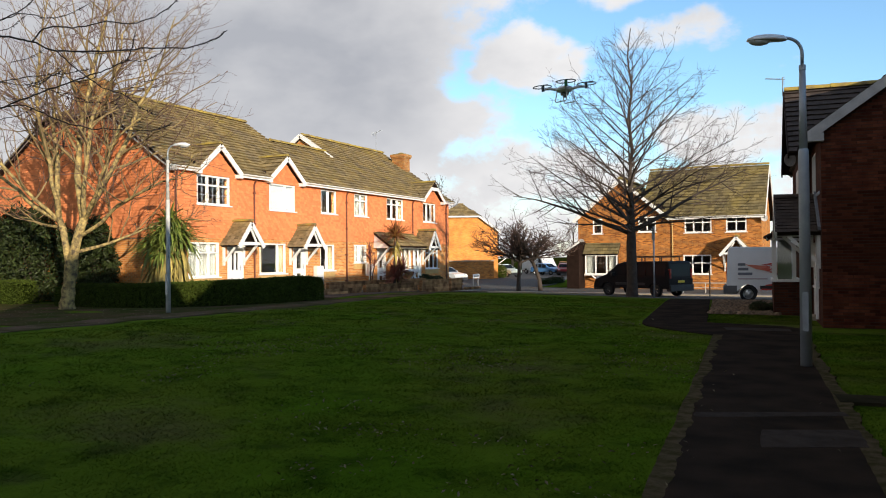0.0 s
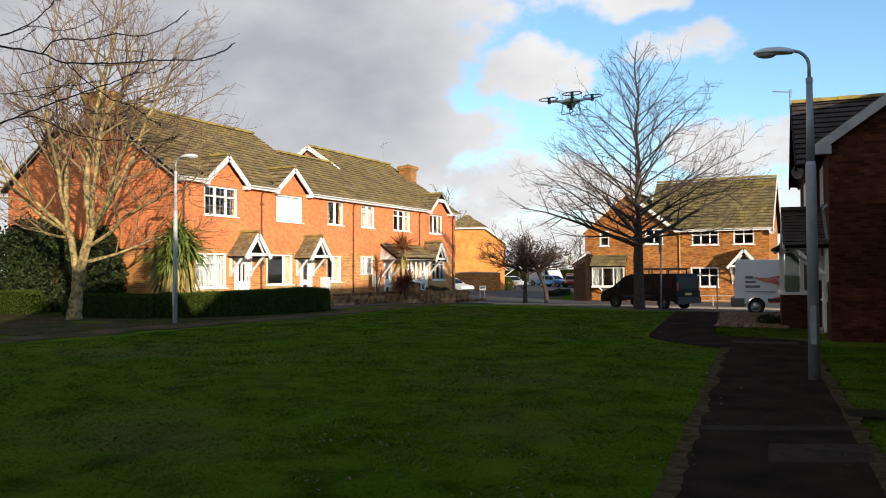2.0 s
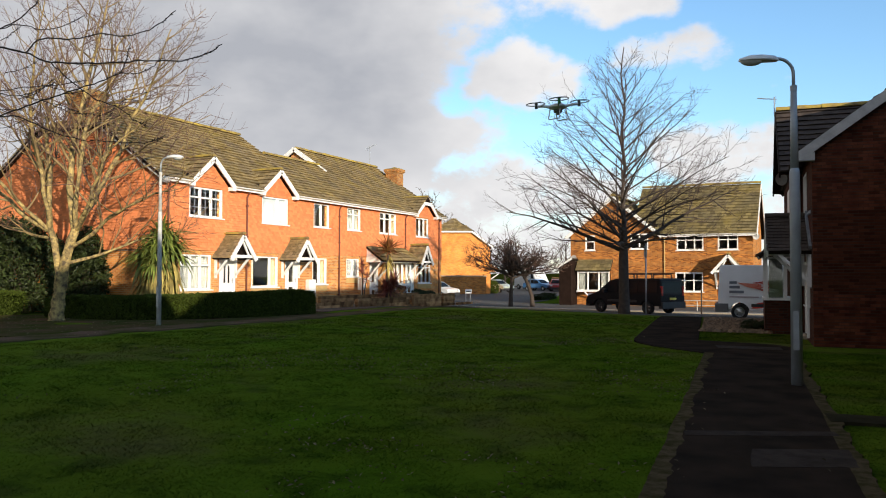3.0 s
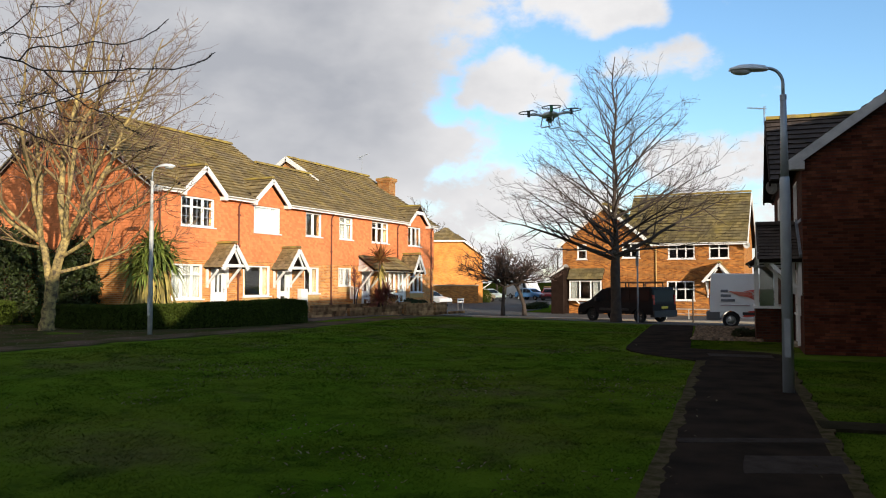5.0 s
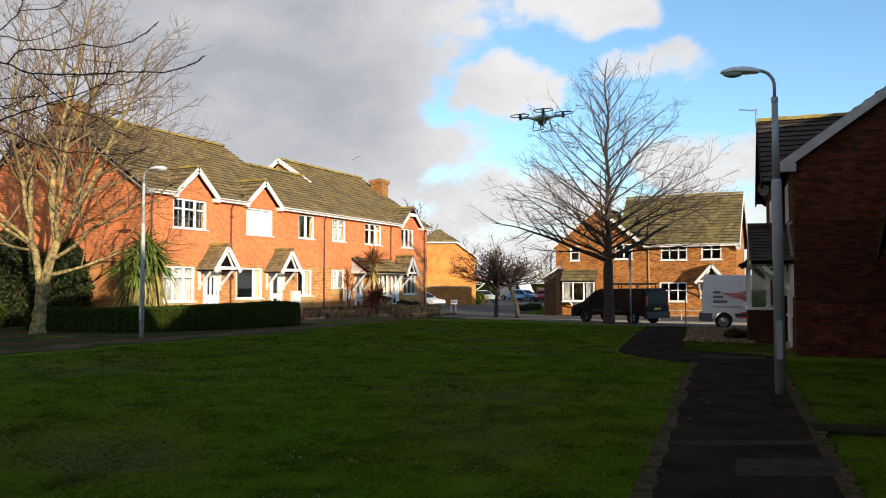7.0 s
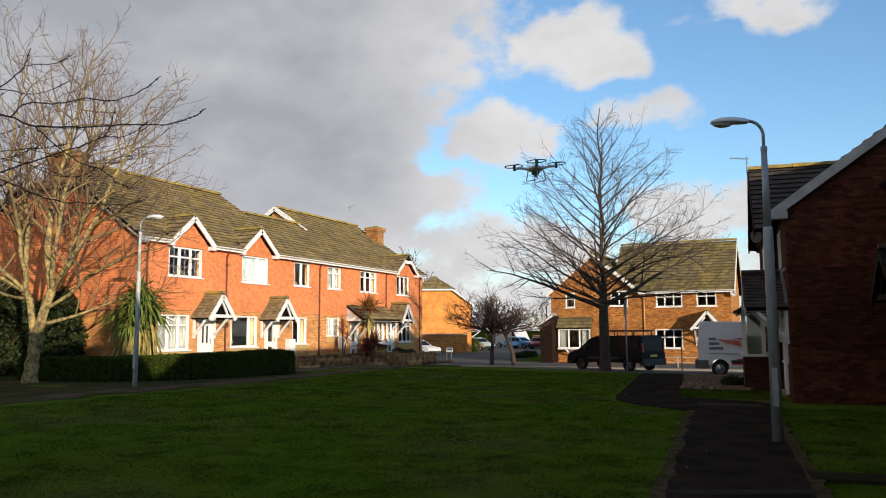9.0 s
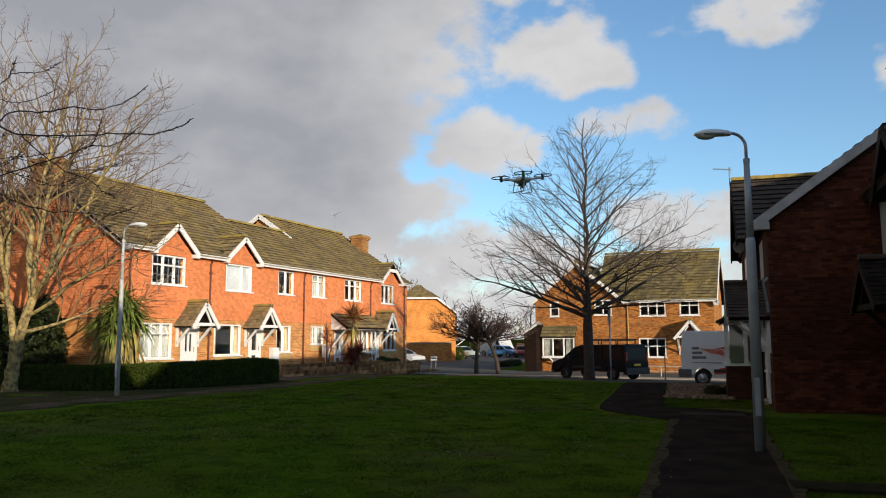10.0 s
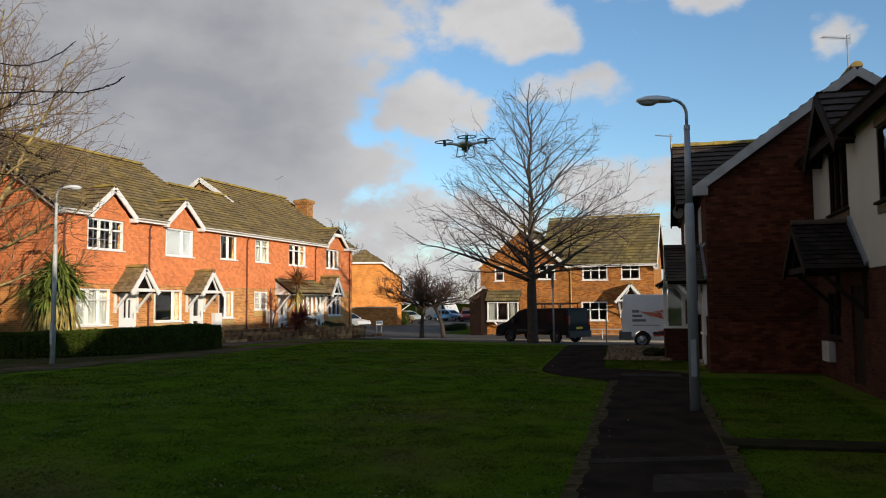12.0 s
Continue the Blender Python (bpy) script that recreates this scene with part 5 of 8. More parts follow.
# ---- street lamps ----
def street_lamp(m, label, material, height, ang, stout=1.0):
    h = thing("street_lamp", label, "street lamp", m, group="street lamps")
    bm = tube(bmesh.new(), [(0, 0, -0.1), (0, 0, 3.34), (0, 0, 3.40)], [0.088 * stout, 0.077 * stout, 0.066 * stout], 16)
    part("base", bm, material, h, smooth=True)
    part("pole", tube(bmesh.new(), [(0, 0, 3.39), (0, 0, height - 0.35)], [0.064 * stout, 0.046 * stout], 14), material, h, smooth=True)
    part("collar", tube(bmesh.new(), [(0, 0, height - 0.42), (0, 0, height - 0.34)], 0.052, 14), material, h)
    part("inspection_door", boxes((-0.045, 0.045, -0.088 * stout - 0.004, -0.075 * stout, 0.55, 1.15), bevel=0.004), material, h)
    c, s = math.cos(ang), math.sin(ang)
    pts = [(0, 0, height - 0.36), (0, 0, height - 0.15)]
    for t in np.linspace(0.2, 1.45, 6):
        r = 0.24
        d = r * (1 - math.cos(t))
        pts.append((c * d, s * d, height - 0.15 + r * math.sin(t)))
    pts.append((c * 0.34, s * 0.34, height + 0.10))
    part("arm", tube(bmesh.new(), pts, 0.026, 10), STEEL, h, smooth=True)
    bm = bmesh.new()
    rows = []
    prof = [(0.24, 0.04, 0.045), (0.29, 0.075, 0.085), (0.50, 0.12, 0.105), (0.70, 0.12, 0.09), (0.84, 0.06, 0.04)]
    for d, w, hh in prof:
        row = []
        for t in np.linspace(0, math.pi, 9):
            o = math.cos(t) * w
            row.append(bm.verts.new((c * d - s * o, s * d + c * o, height + 0.055 + math.sin(t) * hh)))
        rows.append(row)
    for a, b in zip(rows, rows[1:]):
        for i in range(8):
            bm.faces.new((a[i], a[i + 1], b[i + 1], b[i]))
        bm.faces.new((a[0], b[0], b[8], a[8]))
    bm.faces.new(rows[0])
    bm.faces.new(rows[-1][::-1])
    bmesh.ops.recalc_face_normals(bm, faces=bm.faces)
    part("lantern", bm, mat("lantern shell", (0.74, 0.75, 0.75), 0.4, 0.15), h, "pale grey lantern head", smooth=True)
    bm = bmesh.new()
    bmesh.ops.create_uvsphere(bm, u_segments=14, v_segments=8, radius=1)
    bmesh.ops.transform(bm, matrix=Matrix.Translation((c * 0.66, s * 0.66, height + 0.05)) @ Matrix.Rotation(ang, 4, "Z") @ Matrix.Diagonal((0.17, 0.10, 0.07, 1)), verts=bm.verts)
    part("lens", bm, mat("lamp bowl", (0.5, 0.52, 0.52), 0.2, 0.1), h, "clear lamp bowl", smooth=True)
    return h

street_lamp(pose(-0.80, 12.77, 0.02), "grey steel street lamp beside the asphalt path", STEEL, 5.06, math.radians(205))
street_lamp(pose(-18.3, 16.4, 0.2), "pale street lamp beside the clipped hedge", PALEPOST, 4.93, math.radians(2), 0.8)


# ---- trees ----
class Wood:
    """Collects tapered limbs as rings of points."""
    def __init__(self, seed):
        self.rnd = random.Random(seed)
        self.v, self.f = {}, {}
        self.gnarl = 0.0

    def limb(self, layer, pts, radii, sides):
        v, f = self.v.setdefault(layer, []), self.f.setdefault(layer, [])
        ref = None
        base = len(v)
        n = len(pts)
        for i, p in enumerate(pts):
            d = (pts[min(i + 1, n - 1)] - pts[max(i - 1, 0)]).normalized()
            if ref is None:
                ref = d.orthogonal().normalized()
            ref = (ref - d * ref.dot(d)).normalized()
            o = d.cross(ref)
            for k in range(sides):
                a = k * math.tau / sides
                u = ref * math.cos(a) + o * math.sin(a)
                g = 1 + self.gnarl * (noise.noise(p * 3.1 + u * 0.9) + 0.6 * noise.noise(p * 9.0 + u * 2.0)) if self.gnarl else 1
                v.append(tuple(p + u * radii[i] * g))
        for i in range(n - 1):
            for k in range(sides):
                q = base + i * sides
                f.append((q + k, q + (k + 1) % sides, q + sides + (k + 1) % sides, q + sides + k))
        f.append(tuple(base + (n - 1) * sides + k for k in range(sides)))

    def path(self, p, d, length, segs, wander, lift):
        """A wandering line that bends towards the light."""
        r = self.rnd
        pts = [p.copy()]
        step = length / segs
        d = d.normalized()
        for _ in range(segs):
            d = (d + Vector((r.gauss(0, wander), r.gauss(0, wander), r.gauss(0, wander))) + Vector((0, 0, lift))).normalized()
            p = p + d * step
            pts.append(p.copy())
        return pts

    def side(self, d, angle):
        """A direction turned off d by an angle, round about by chance."""
        o = d.orthogonal().normalized()
        o.rotate(Matrix.Rotation(self.rnd.uniform(0, math.tau), 3, d).to_quaternion())
        return (d * math.cos(angle) + o * math.sin(angle)).normalized()

    def grow(self, pts, rad, length, level, spec):
        """Side shoots along a limb, level by level."""
        if level >= len(spec):
            return
        s = spec[level]
        r = self.rnd
        n = len(pts) - 1
        count = max(2, int(s["per_m"] * length))
        for i in range(count):
            t = s.get("from", 0.2) + (1 - s.get("from", 0.2)) * (i + r.random()) / count
            k = min(int(t * n), n - 1)
            p = pts[k].lerp(pts[k + 1], t * n - k)
            d = (pts[k + 1] - pts[k]).normalized()
            dd = self.side(d, radians(r.uniform(*s["angle"])))
            if dd.z < s.get("min_z", -0.5):
                dd.z = -dd.z * 0.5
                dd.normalize()
            L = length * s["ratio"] * r.uniform(0.6, 1.25) * (1.15 - 0.65 * t)
            L = max(L, s.get("least", 0.12))
            ra = max(rad * (1 - 0.75 * t) * s["thin"], s.get("rmin", 0.006))
            q = self.path(p, dd, L, s["segs"], s["wander"], s["lift"])
            m = len(q)
            self.limb(s["layer"], q, [max(ra * (1 - 0.8 * j / (m - 1)), s.get("rmin", 0.006) * 0.7) for j in range(m)], s["sides"])
            self.grow(q, ra, L, level + 1, spec)

    def finish(self, h, mats, labels):
        for layer in self.v:
            me = grid_mesh(layer, self.v[layer], self.f[layer])
            for p in me.polygons:
                p.use_smooth = True
            ob = add_mesh(layer, me, mats[layer], h, labels.get(layer, ""))
            if layer != "trunk":
                ob["kind"] = "stuff"


def spread_tree():
    """The tall bare tree by the parking bay: a straight leader with long arms that sweep outwards."""
    h = thing("bare_tree", "tall leafless tree with a straight dark trunk by the parked vans", "tree", pose(-9.1, 36.2, -0.16))
    w = Wood(11)
    r = w.rnd
    H = 12.75
    lead = [Vector((0.03 * math.sin(i * 1.3) * i / 5, 0.03 * math.cos(i * 1.7) * i / 5, H * i / 20)) for i in range(21)]
    rad = [0.30, 0.245, 0.235, 0.23, 0.23, 0.19, 0.14, 0.115, 0.10, 0.088, 0.078] + [0.07 * (1 - i / 10) + 0.012 for i in range(10)]
    w.limb("trunk", lead, rad, 12)
    spec = [dict(per_m=2.1, angle=(28, 55), ratio=0.44, thin=0.55, segs=6, wander=0.065, lift=0.025, sides=4, layer="crown", rmin=0.0095),
            dict(per_m=2.4, angle=(28, 55), ratio=0.50, thin=0.65, segs=4, wander=0.07, lift=0.03, sides=3, layer="twigwork", rmin=0.0068, least=0.4),
            dict(per_m=1.7, angle=(25, 55), ratio=0.5, thin=0.7, segs=3, wander=0.08, lift=0.02, sides=3, layer="twigwork", rmin=0.0056, least=0.3)]
    across = math.radians(25)        # bearing of the broadest spread
    n = 62
    for i in range(n):
        t = i / (n - 1)
        z = 3.05 + (H - 3.9) * t ** 1.42
        az = across + i * 2.4 + r.uniform(-0.35, 0.35)
        east = math.cos(az - across)
        up = 0.45 + 0.62 * t + r.uniform(-0.16, 0.16)
        reach = 4.5
        for _ in range(12):
            # the tip meets the crown's dome
            reach = 0.5 * (reach + float(np.interp(z + reach * up * 0.85, (3.0, 4.6, 7.1, 9.8, 11.8, 13.2), (5.0, 5.6, 5.4, 3.7, 1.2, 0.2))))
        L = (reach * math.hypot(1, up) + 0.2) * r.uniform(0.78, 1.0) * (1 + 0.06 * east * math.sin(math.pi * min(1.0, t * 1.5)))
        ra = 0.080 * (1 - 0.68 * t) * r.uniform(0.7, 1.05)
        if i < 4:
            # the four low arms leave the trunk together and carry the skirt of the crown
            az = across + (3.05, 0.1, 4.4, 1.5)[i]
            z, up, L, ra = 3.0 + 0.12 * i, (0.50, 0.46, 0.3, 0.45)[i], (5.9, 6.6, 5.2, 5.6)[i], 0.115
        d = Vector((math.cos(az), math.sin(az), up))
        k = min(int(z / H * 20), 19)
        p = lead[k].lerp(lead[k + 1], z / H * 20 - k)
        q = w.path(p, d, L, 10, 0.055, -0.030 + 0.05 * t)
        w.limb("crown", q, [max(ra * (1 - 0.88 * j / 10), 0.010) for j in range(11)], 6)
        w.grow(q, ra, L, 0, spec)
    w.finish(h, dict(trunk=BARK_D, crown=BARK_D, twigwork=BARK_R), dict(twigwork="fine purple-brown twigs"))


def vase_tree():
    """The sunlit tree before the near gable: it forks low into many rising stems."""
    h = thing("bare_tree", "sunlit leafless tree with pale yellowish bark forking low by the hedge", "tree", pose(-23.0, 16.5, 0.12))
    w = Wood(23)
    w.gnarl = 0.22
    r = w.rnd
    trunk = [Vector(p) for p in ((0, 0, -0.15), (0.03, 0, 0.12), (0.07, 0.02, 0.5), (0.12, 0.03, 1.0), (0.18, 0.04, 1.4), (0.27, 0.05, 1.8))]
    fine, radii = [], []
    thick = [0.34, 0.245, 0.20, 0.19, 0.21, 0.18]
    for i in range(5):
        for j in range(5):
            fine.append(trunk[i].lerp(trunk[i + 1], j / 5))
            radii.append(thick[i] + (thick[i + 1] - thick[i]) * j / 5)
    w.limb("trunk", fine, radii, 20)
    spec = [dict(per_m=2.3, angle=(25, 65), ratio=0.50, thin=0.58, segs=7, wander=0.15, lift=0.05, sides=5, layer="boughwork", rmin=0.011, min_z=-0.1),
            dict(per_m=2.6, angle=(25, 60), ratio=0.46, thin=0.62, segs=5, wander=0.13, lift=0.07, sides=3, layer="twigwork", rmin=0.0082, least=0.5),
            dict(per_m=2.1, angle=(25, 60), ratio=0.52, thin=0.7, segs=3, wander=0.12, lift=0.05, sides=3, layer="twigwork", rmin=0.0062, least=0.35)]
    # two main stems rise from the low fork and carry the limbs
    west, east = Vector((-0.5, 0.1, 3.1)), Vector((0.75, 0.1, 3.05))
    for end, bow, r0 in ((west, (-0.12, 0.05, 2.3), 0.125), (east, (0.52, 0.0, 2.3), 0.15)):
        q = [trunk[4] + Vector((0, 0, -0.1)), Vector(bow).lerp(trunk[4], 0.5), Vector(bow), Vector(bow).lerp(end, 0.5) + Vector((r.gauss(0, 0.03), 0, 0)), end]
        w.limb("trunk", q, [r0 * 1.05, r0, r0 * 0.93, r0 * 0.9, r0 * 0.82], 12)
    stems = [(west, (-1.1, -0.1, 0.62), 5.2, 0.11), (west, (-0.18, 0.2, 1.0), 6.6, 0.125), (west, (-0.6, 0.55, 0.9), 5.6, 0.09), (west, (0.25, -0.35, 1.0), 6.4, 0.10), (west, (-0.7, -0.6, 0.7), 5.2, 0.085),
             (east, (-0.35, 0.0, 1.0), 7.6, 0.15), (east, (0.65, 0.1, 0.8), 6.0, 0.115), (east, (0.2, 0.5, 1.0), 6.6, 0.10), (east, (0.3, -0.45, 1.0), 6.6, 0.10), (east, (1.0, -0.35, 0.55), 4.8, 0.075),
             (Vector((0.62, 0.05, 2.55)), (1.3, -0.1, 0.42), 4.6, 0.08), (Vector((-0.35, 0.1, 2.8)), (-1.1, 0.35, 0.35), 4.2, 0.07), (Vector((0.35, 0.0, 2.0)), (0.5, 0.9, 0.6), 4.2, 0.07)]
    for i, (p, d, L, ra) in enumerate(stems):
        L *= 1.22
        ra *= 0.84
        q = w.path(p + Vector((0, 0, -0.08)), Vector(d), L, 12, 0.15, 0.05)
        w.limb("crown", q, [max(ra * (1 - 0.85 * j / 12) * r.uniform(0.9, 1.1), 0.016) for j in range(13)], 8)
        w.grow(q, ra, L, 0, spec)
    w.finish(h, dict(trunk=BARK_Y, crown=BARK_Y, boughwork=mat("tan bough bark", (0.27, 0.19, 0.085), 0.9, 0.5), twigwork=mat("reddish twig bark", (0.150, 0.088, 0.068), 0.9, 0.4)), dict(twigwork="fine reddish twigs"))


BARK_S = mat("red-brown twig bark", (0.14, 0.080, 0.058), 0.95, 0.5, 5, 0.5, 40)


def small_tree(x, y, spread, seed, lean):
    """A low crowned street tree with a dense dark tangle of twigs."""
    h = thing("bare_tree", "small dark leafless tree with a low dense crown by the pavement", "tree", pose(x, y, ground_z(x, y)), group="small street trees")
    w = Wood(seed)
    r = w.rnd
    top = Vector((lean, 0, 2.05))
    trunk = [Vector((0, 0, -0.1)), Vector((lean * 0.1, 0, 0.7)), Vector((lean * 0.5, 0, 1.4)), top]
    w.limb("trunk", trunk, [0.17, 0.13, 0.115, 0.12], 9)
    spec = [dict(per_m=3.3, angle=(25, 65), ratio=0.5, thin=0.55, segs=5, wander=0.13, lift=0.02, sides=4, layer="crown", rmin=0.024, min_z=0.0),
            dict(per_m=3.2, angle=(25, 70), ratio=0.48, thin=0.6, segs=4, wander=0.14, lift=0.01, sides=3, layer="twigwork", rmin=0.015, least=0.4),
            dict(per_m=2.8, angle=(25, 70), ratio=0.55, thin=0.7, segs=3, wander=0.12, lift=0.0, sides=3, layer="twigwork", rmin=0.010, least=0.35)]
    for i in range(20):
        az = i * 2.4 + r.uniform(-0.3, 0.3)
        rise = r.uniform(0.28, 0.6) if i < 12 else r.uniform(0.6, 1.3)
        d = Vector((math.cos(az), math.sin(az), rise))
        L = spread * r.uniform(0.8, 1.15) * (1.0 if i < 12 else 0.82)
        q = w.path(top + Vector((0, 0, r.uniform(-0.25, 0.25))), d, L, 7, 0.13, 0.02)
        w.limb("crown", q, [max(0.07 * (1 - 0.85 * j / 7), 0.012) for j in range(8)], 5)
        w.grow(q, 0.07, L, 0, spec)
    w.finish(h, dict(trunk=BARK_D, crown=BARK_D, twigwork=BARK_S), dict(twigwork="dark tangled twigs"))


def near_tree():
    """The tree beside the camera whose budded shoots hang into view."""
    h = thing("bare_tree", "leafless tree whose dark budded shoots reach overhead", "tree", pose(-9.2, 1.6, 0.03))
    w = Wood(5)
    r = w.rnd
    w.limb("trunk", [Vector((0, 0, -0.1)), Vector((0.02, 0, 1.2)), Vector((0.1, 0.1, 2.3)), Vector((0.1, 0.1, 3.6)), Vector((0, 0.1, 5.2))], [0.2, 0.15, 0.13, 0.09, 0.05], 12)
    # the shoots fan out in a leaning plane: metres along it, upwards, and off it
    org, along, off = Vector((2.48, 2.08, 3.69)), Vector((0.899, 0.437, 0)), Vector((-0.437, 0.899, 0))

    def at(u, v, o=0.0):
        return org + along * u + off * o + Vector((0, 0, v))

    def soft(pts, n=5):
        """A smooth line through the given points."""
        ext = [pts[0] * 2 - pts[1]] + pts + [pts[-1] * 2 - pts[-2]]
        out = []
        for a, b, c, d in zip(ext, ext[1:], ext[2:], ext[3:]):
            for i in range(n):
                t = i / n
                out.append(0.5 * (2 * b + (c - a) * t + (2 * a - 5 * b + 4 * c - d) * t * t + (3 * b - a - 3 * c + d) * t ** 3))
        return out + [pts[-1]]

    def shoot(pts, r0, r1, budded=0.0):
        q = soft([at(*p) for p in pts])
        n = len(q) - 1
        for j in range(1, n):
            q[j] += Vector((r.gauss(0, 0.004), r.gauss(0, 0.004), r.gauss(0, 0.004)))
        w.limb("crown", q, [0.8 * (r0 + (r1 - r0) * j / n) for j in range(n + 1)], 6)
        for j in range(1, n):
            if j / n < budded:
                continue
            for b in range(2 if j / n > 0.8 else r.random() < 0.6):
                d = w.side((q[j] - q[j - 1]).normalized(), radians(48))
                p = q[j - 1].lerp(q[j], r.random())
                w.limb("budwork", [p, p + d * 0.010, p + d * 0.022], [0.004, 0.0056, 0.002], 5)
        return q
    # three boughs carry them in from the trunk
    for end, z0, ra in (((-0.75, 0.06, -0.1), 2.7, 0.022), ((-0.75, -0.78, 0.1), 2.3, 0.020), ((-0.75, 0.10, 0.15), 3.3, 0.018), ((-0.75, -0.32, 0.2), 2.9, 0.014)):
        b = at(*end)
        a = Vector((0.1, 0.1, z0))
        m = a.lerp(b, 0.5) + Vector((0, 0, 0.12))
        w.limb("crown", [a, a.lerp(m, 0.5), m, m.lerp(b, 0.5), b], [ra * 2.4, ra * 1.9, ra * 1.5, ra * 1.2, ra * 0.55], 8)
    shoot([(-0.75, 0.06, -0.1), (-0.3, 0.03, -0.04), (0.0, -0.015), (0.15, -0.045), (0.37, -0.13), (0.74, -0.124, 0.06), (1.09, -0.09, 0.1), (1.48, -0.08, 0.12), (1.70, -0.025, 0.1), (1.84, 0.06, 0.1)], 0.0125, 0.0048, 0.55)
    shoot([(0.15, -0.045), (0.28, 0.085, 0.02), (0.54, 0.09, 0.05), (0.79, 0.148, 0.07), (0.99, 0.133, 0.1), (1.235, 0.212, 0.1), (1.43, 0.355, 0.08)], 0.0088, 0.0046, 0.35)
    shoot([(0.37, -0.13), (0.54, -0.296, 0.04), (0.74, -0.44, 0.1), (0.91, -0.494, 0.14), (1.02, -0.59, 0.18), (1.16, -0.66, 0.2)], 0.0075, 0.0035, 0.7)
    shoot([(-0.75, -0.78, 0.1), (-0.3, -0.66, 0.06), (0.0, -0.57), (0.25, -0.484), (0.54, -0.405, -0.05), (0.79, -0.336, -0.08), (1.01, -0.247, -0.1), (1.08, -0.13, -0.1), (1.11, 0.01, -0.1)], 0.0105, 0.0042, 0.6)
    shoot([(1.01, -0.247, -0.1), (1.18, -0.257, -0.12), (1.33, -0.198, -0.14), (1.41, -0.12, -0.15)], 0.0055, 0.0035, 0.4)
    shoot([(-0.3, -0.66, 0.06), (0.0, -0.585, 0.06), (0.25, -0.68, 0.1), (0.45, -0.755, 0.14), (0.69, -0.79, 0.18), (1.13, -0.80, 0.2), (1.31, -0.73, 0.2)], 0.0080, 0.0038, 0.75)
    shoot([(-0.75, 0.10, 0.15), (-0.3, 0.16, 0.12), (0.0, 0.27, 0.1), (0.10, 0.355, 0.1), (0.19, 0.455, 0.1), (0.24, 0.62, 0.1)], 0.0085, 0.005, 0.5)
    shoot([(-0.3, 0.16, 0.12), (0.0, 0.247, 0.15), (0.2, 0.222, 0.2), (0.395, 0.26, 0.2), (0.57, 0.356, 0.2)], 0.0065, 0.004, 0.4)
    shoot([(0.19, 0.455, 0.1), (0.28, 0.48, 0.12), (0.46, 0.50, 0.14), (0.62, 0.59, 0.14)], 0.0055, 0.004, 0.2)
    shoot([(-0.75, -0.32, 0.2), (-0.3, -0.34, 0.22), (0.0, -0.29, 0.25), (0.3, -0.25, 0.3), (0.55, -0.21, 0.3)], 0.0065, 0.0035, 0.5)
    shoot([(-0.3, -0.34, 0.22), (0.0, -0.375, 0.2), (0.18, -0.31, 0.2), (0.33, -0.245, 0.2)], 0.0055, 0.0035, 0.4)
    shoot([(0.0, -0.375, 0.2), (0.2, -0.42, 0.25), (0.4, -0.51, 0.3), (0.66, -0.51, 0.34)], 0.0050, 0.003, 0.6)
    shoot([(0.91, -0.494, 0.14), (0.99, -0.40, 0.15), (1.19, -0.35, 0.16)], 0.0045, 0.003, 0.4)
    for u, v, o in ((-0.1, -0.2, 0.1), (0.1, -0.45, 0.0), (-0.2, -0.5, 0.2), (0.3, -0.47, -0.02), (0.5, -0.42, -0.04), (-0.15, 0.05, 0.0), (0.45, -0.13, 0.02), (0.2, -0.28, 0.26), (-0.2, -0.72, 0.05)):
        e, f2 = r.uniform(0.18, 0.42), r.uniform(-0.12, 0.26)
        shoot([(u, v, o), (u + e * 0.5, v + f2 * 0.35, o + 0.03), (u + e, v + f2, o + 0.05)], 0.0045, 0.0028, 0.5)
    m = mat("dark young bark", (0.045, 0.033, 0.028), 0.8, 0.4, 20, 0.4, 200)
    w.finish(h, dict(trunk=BARK_D, crown=m, budwork=m), dict(budwork="small dark winter buds"))


spread_tree()
vase_tree()
small_tree(-18.95, 46.6, 3.2, 31, 0.12)
small_tree(-17.7, 47.3, 2.3, 37, -0.60)
near_tree()


# ---- hedges, shrubs and palms ----
def leaves(points, size, seed, up=0.3):
    """Small folded leaves at points, turned by chance."""
    rnd = np.random.RandomState(seed)
    n = len(points)
    P = np.array(points)
    a = rnd.normal(size=(n, 3))
    a[:, 2] = np.abs(a[:, 2]) * 0.6 + up
    a /= np.linalg.norm(a, axis=1)[:, None]
    b = np.cross(a, rnd.normal(size=(n, 3)))
    b /= np.linalg.norm(b, axis=1)[:, None] + 1e-9
    c = np.cross(a, b)
    s = size * (0.6 + 0.8 * rnd.rand(n))[:, None]
    tip, tail = P + b * s, P - b * s
    l, r = P + c * s * 0.45 + a * s * 0.2, P - c * s * 0.45 + a * s * 0.2
    v = np.stack([tail, r, tip, l], 1).reshape(-1, 3)
    f = [(4 * i, 4 * i + 1, 4 * i + 2, 4 * i + 3) for i in range(n)]
    return grid_mesh("leaves", v.tolist(), f)


